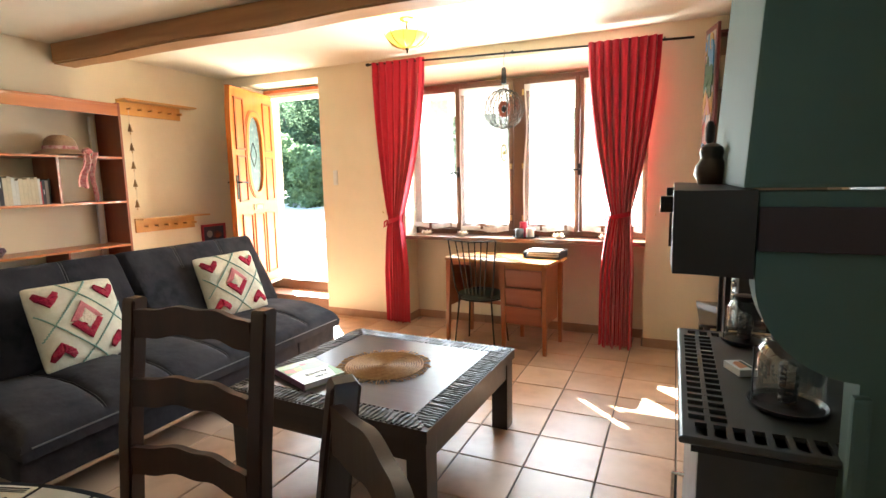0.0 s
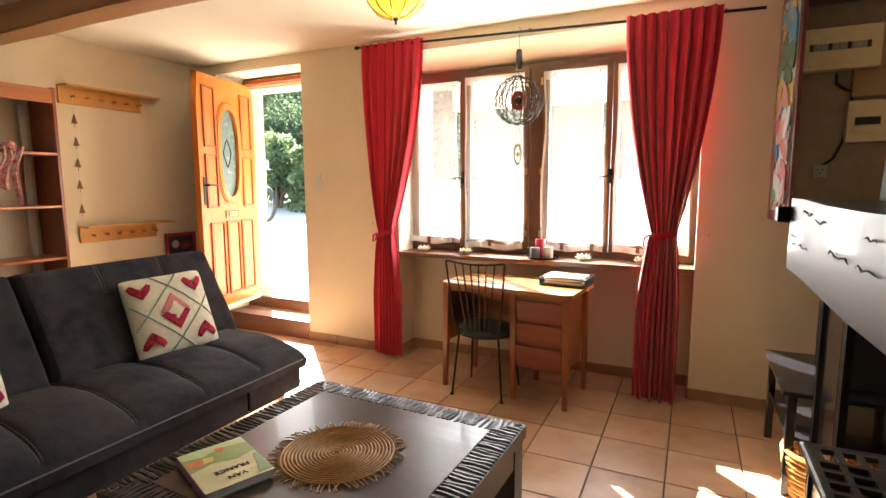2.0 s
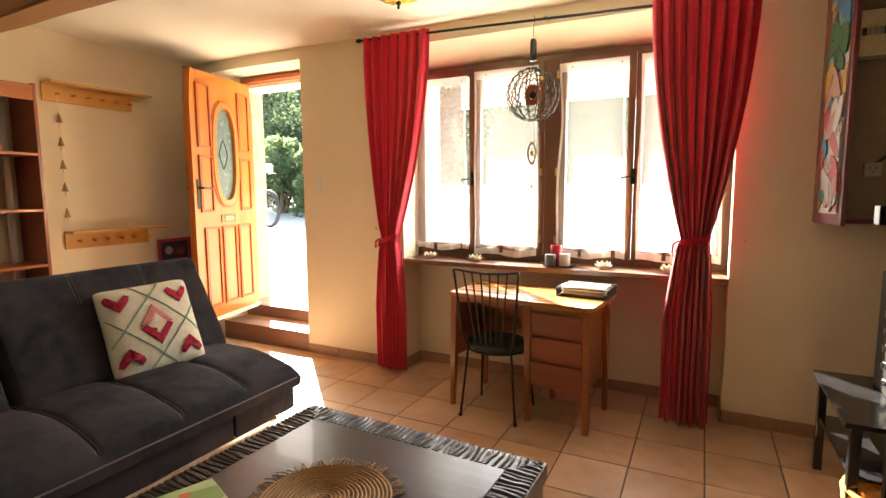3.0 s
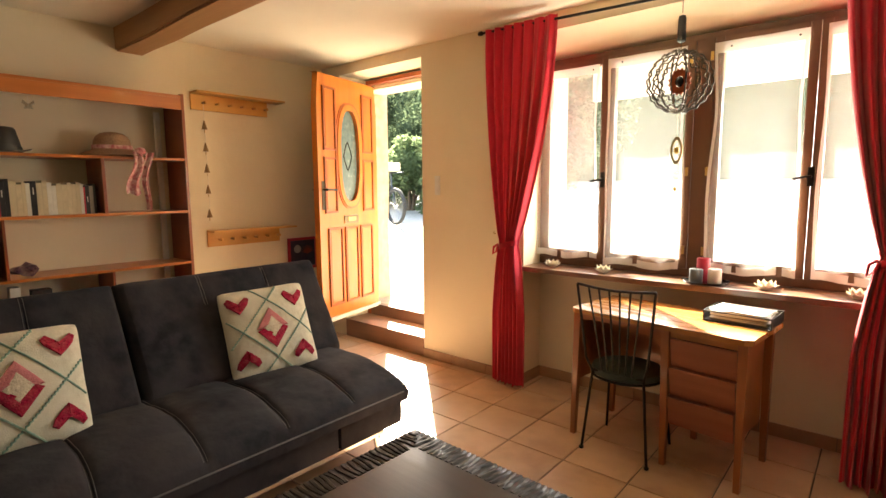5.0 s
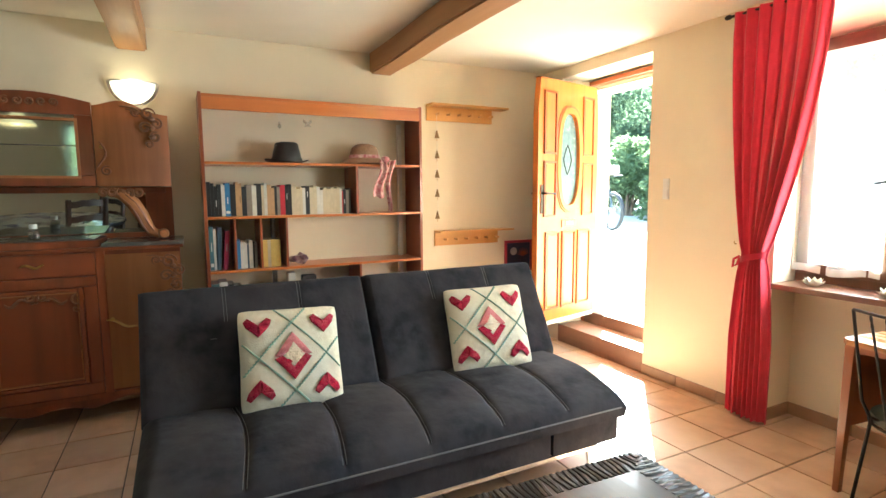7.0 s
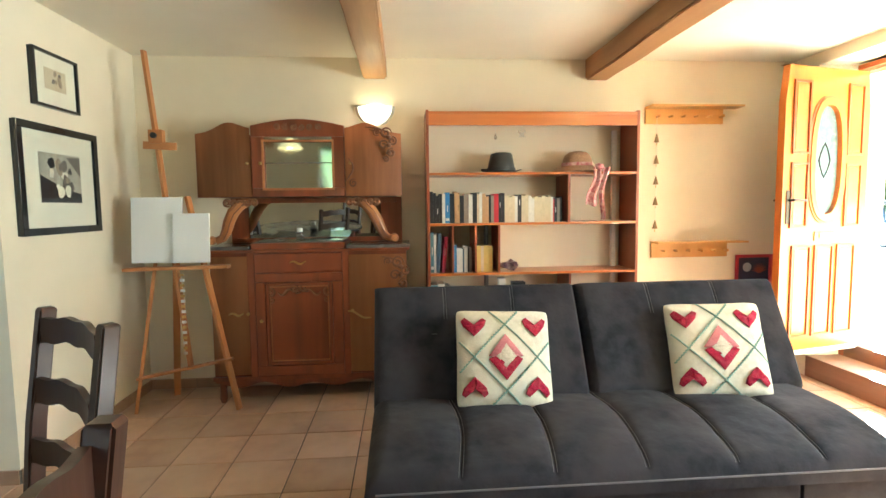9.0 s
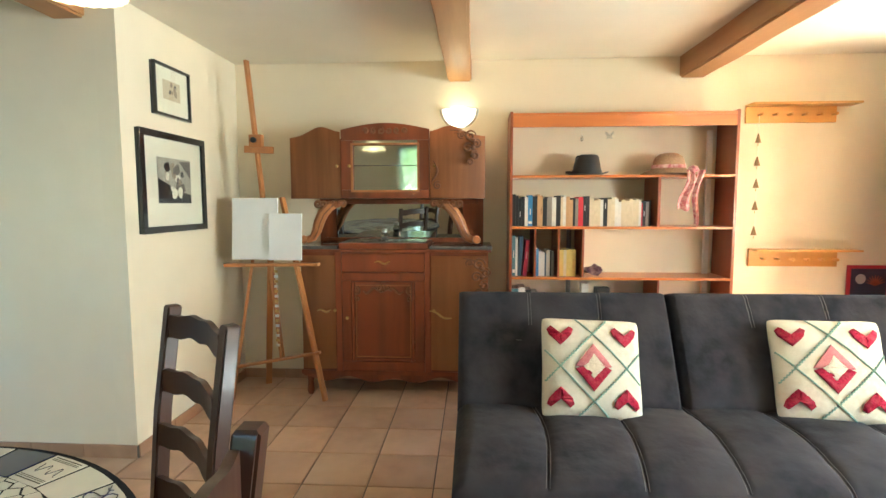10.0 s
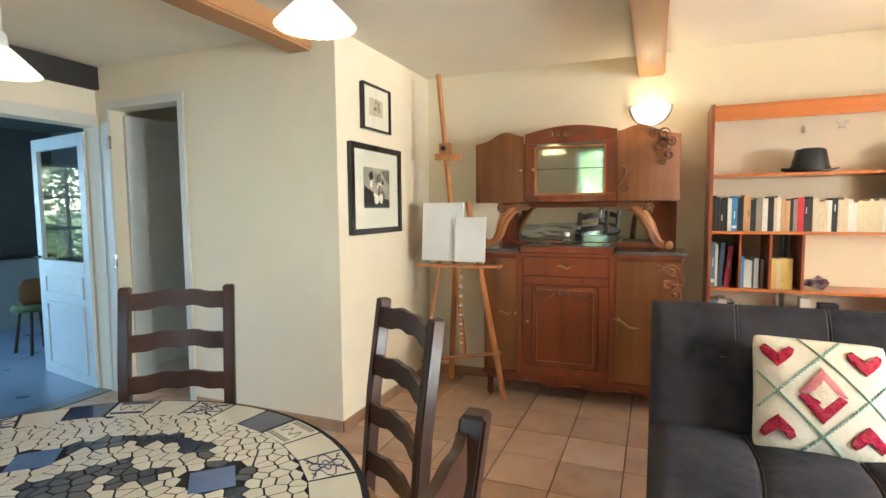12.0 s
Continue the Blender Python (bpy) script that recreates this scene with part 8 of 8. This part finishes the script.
part("seat_stay", tube([(-0.52, 0, 0.35), (-0.18, 0, 0.75), (-0.24, 0, 0.95)], 0.013), BLACKP, bi, smooth=True)
part("fork", tube([(0.52, 0, 0.35), (0.38, 0, 0.78), (0.35, 0, 1.0)], 0.018), BLACKP, bi, smooth=True)
part("handlebar", tube([(0.33, -0.30, 1.02), (0.37, 0, 1.0), (0.33, 0.30, 1.02)], 0.013), BLACKP, bi, smooth=True)
part("saddle", box(-0.36, -0.12, -0.06, 0.06, 0.94, 1.0), RUBBER, bi, bevel=0.02)
part("seat_cover", box(0.22, 0.50, -0.14, 0.14, 1.03, 1.20), plain("cream_basket", (0.55, 0.48, 0.35), 0.8), bi, "cream handlebar bag", bevel=0.04)

# east glazed opening behind the walker
we = thing("window_3", kind="structure")
for y0, y1, z0, z1 in ((-1.3, -1.24, 0, 2.25), (-1.01, -0.95, 0, 2.25), (-1.24, -1.01, 2.19, 2.25), (-1.24, -1.01, 0.0, 0.1)):
    part("window_bar", box(XE + 0.10, XE + 0.16, y0, y1, z0, z1), FRAMEWOOD, we)

w2 = thing("window_2", kind="structure")
for y0, y1, z0, z1 in ((1.20, 1.25, 1.0, 2.42), (1.61, 1.66, 1.0, 2.42), (1.25, 1.61, 1.0, 1.05), (1.25, 1.61, 2.37, 2.42), (1.25, 1.61, 1.30, 1.33)):
    part("window_bar", box(XE + 0.10, XE + 0.15, y0, y1, z0, z1), FRAMEWOOD, w2)
part("lower_panel", box(XE + 0.11, XE + 0.15, -1.24, -1.01, 0.1, 0.95), FRAMEWOOD, we, bevel=0.003)

# ---- floor tiles ----
P = 0.3395
tx0, ty0 = 0.3655 - 12 * P, 4.695 - 19 * P
tm = None
joined = bmesh.new()
count = 0
rnd = random.Random(3)
grid = []
for i in range(-1, 19):
    for j in range(-1, 24):
        x0, x1 = max(XW, tx0 + i * P), min(XE, tx0 + (i + 1) * P)
        y0, y1 = max(YS, ty0 + j * P), min(YN + 0.24, ty0 + (j + 1) * P)
        if x1 - x0 > 0.03 and y1 - y0 > 0.03:
            grid.append((x0, x1, y0, y1))
grid.sort(key=lambda g: -(g[2]))
for x0, x1, y0, y1 in grid:
    whole = abs(x1 - x0 - P) < 1e-4 and abs(y1 - y0 - P) < 1e-4
    g = 0.0035
    if count < 285 and x0 < 1.9:
        if whole and tm:
            ob = tm.copy()
            scene.collection.objects.link(ob)
            ob.location = ((x0 + x1) / 2, (y0 + y1) / 2, tm.location.z)
        else:
            bm = box(x0 + g, x1 - g, y0 + g, y1 - g, -0.008, 0.0)
            bmesh.ops.bevel(bm, geom=[e for e in bm.edges if e.verts[0].co.z > -0.004 or e.verts[1].co.z > -0.004], offset=0.0025, segments=1, affect="EDGES")
            ob = part("tile", bm, TILE)
            if whole:
                tm = ob
        ob.parent = FLOOR
        ob.matrix_parent_inverse = Matrix.Translation(-FLOOR.location)
        ob.location.z += rnd.uniform(-0.0006, 0.0006)
        ob.rotation_euler = (rnd.uniform(-0.0012, 0.0012), rnd.uniform(-0.0012, 0.0012), 0)
        count += 1
    else:
        box(x0 + g, x1 - g, y0 + g, y1 - g, -0.008, 0.0, joined)
ob = part("tile_field", joined, TILE, kind="stuff")
ob.parent = FLOOR
ob.matrix_parent_inverse = Matrix.Translation(-FLOOR.location)
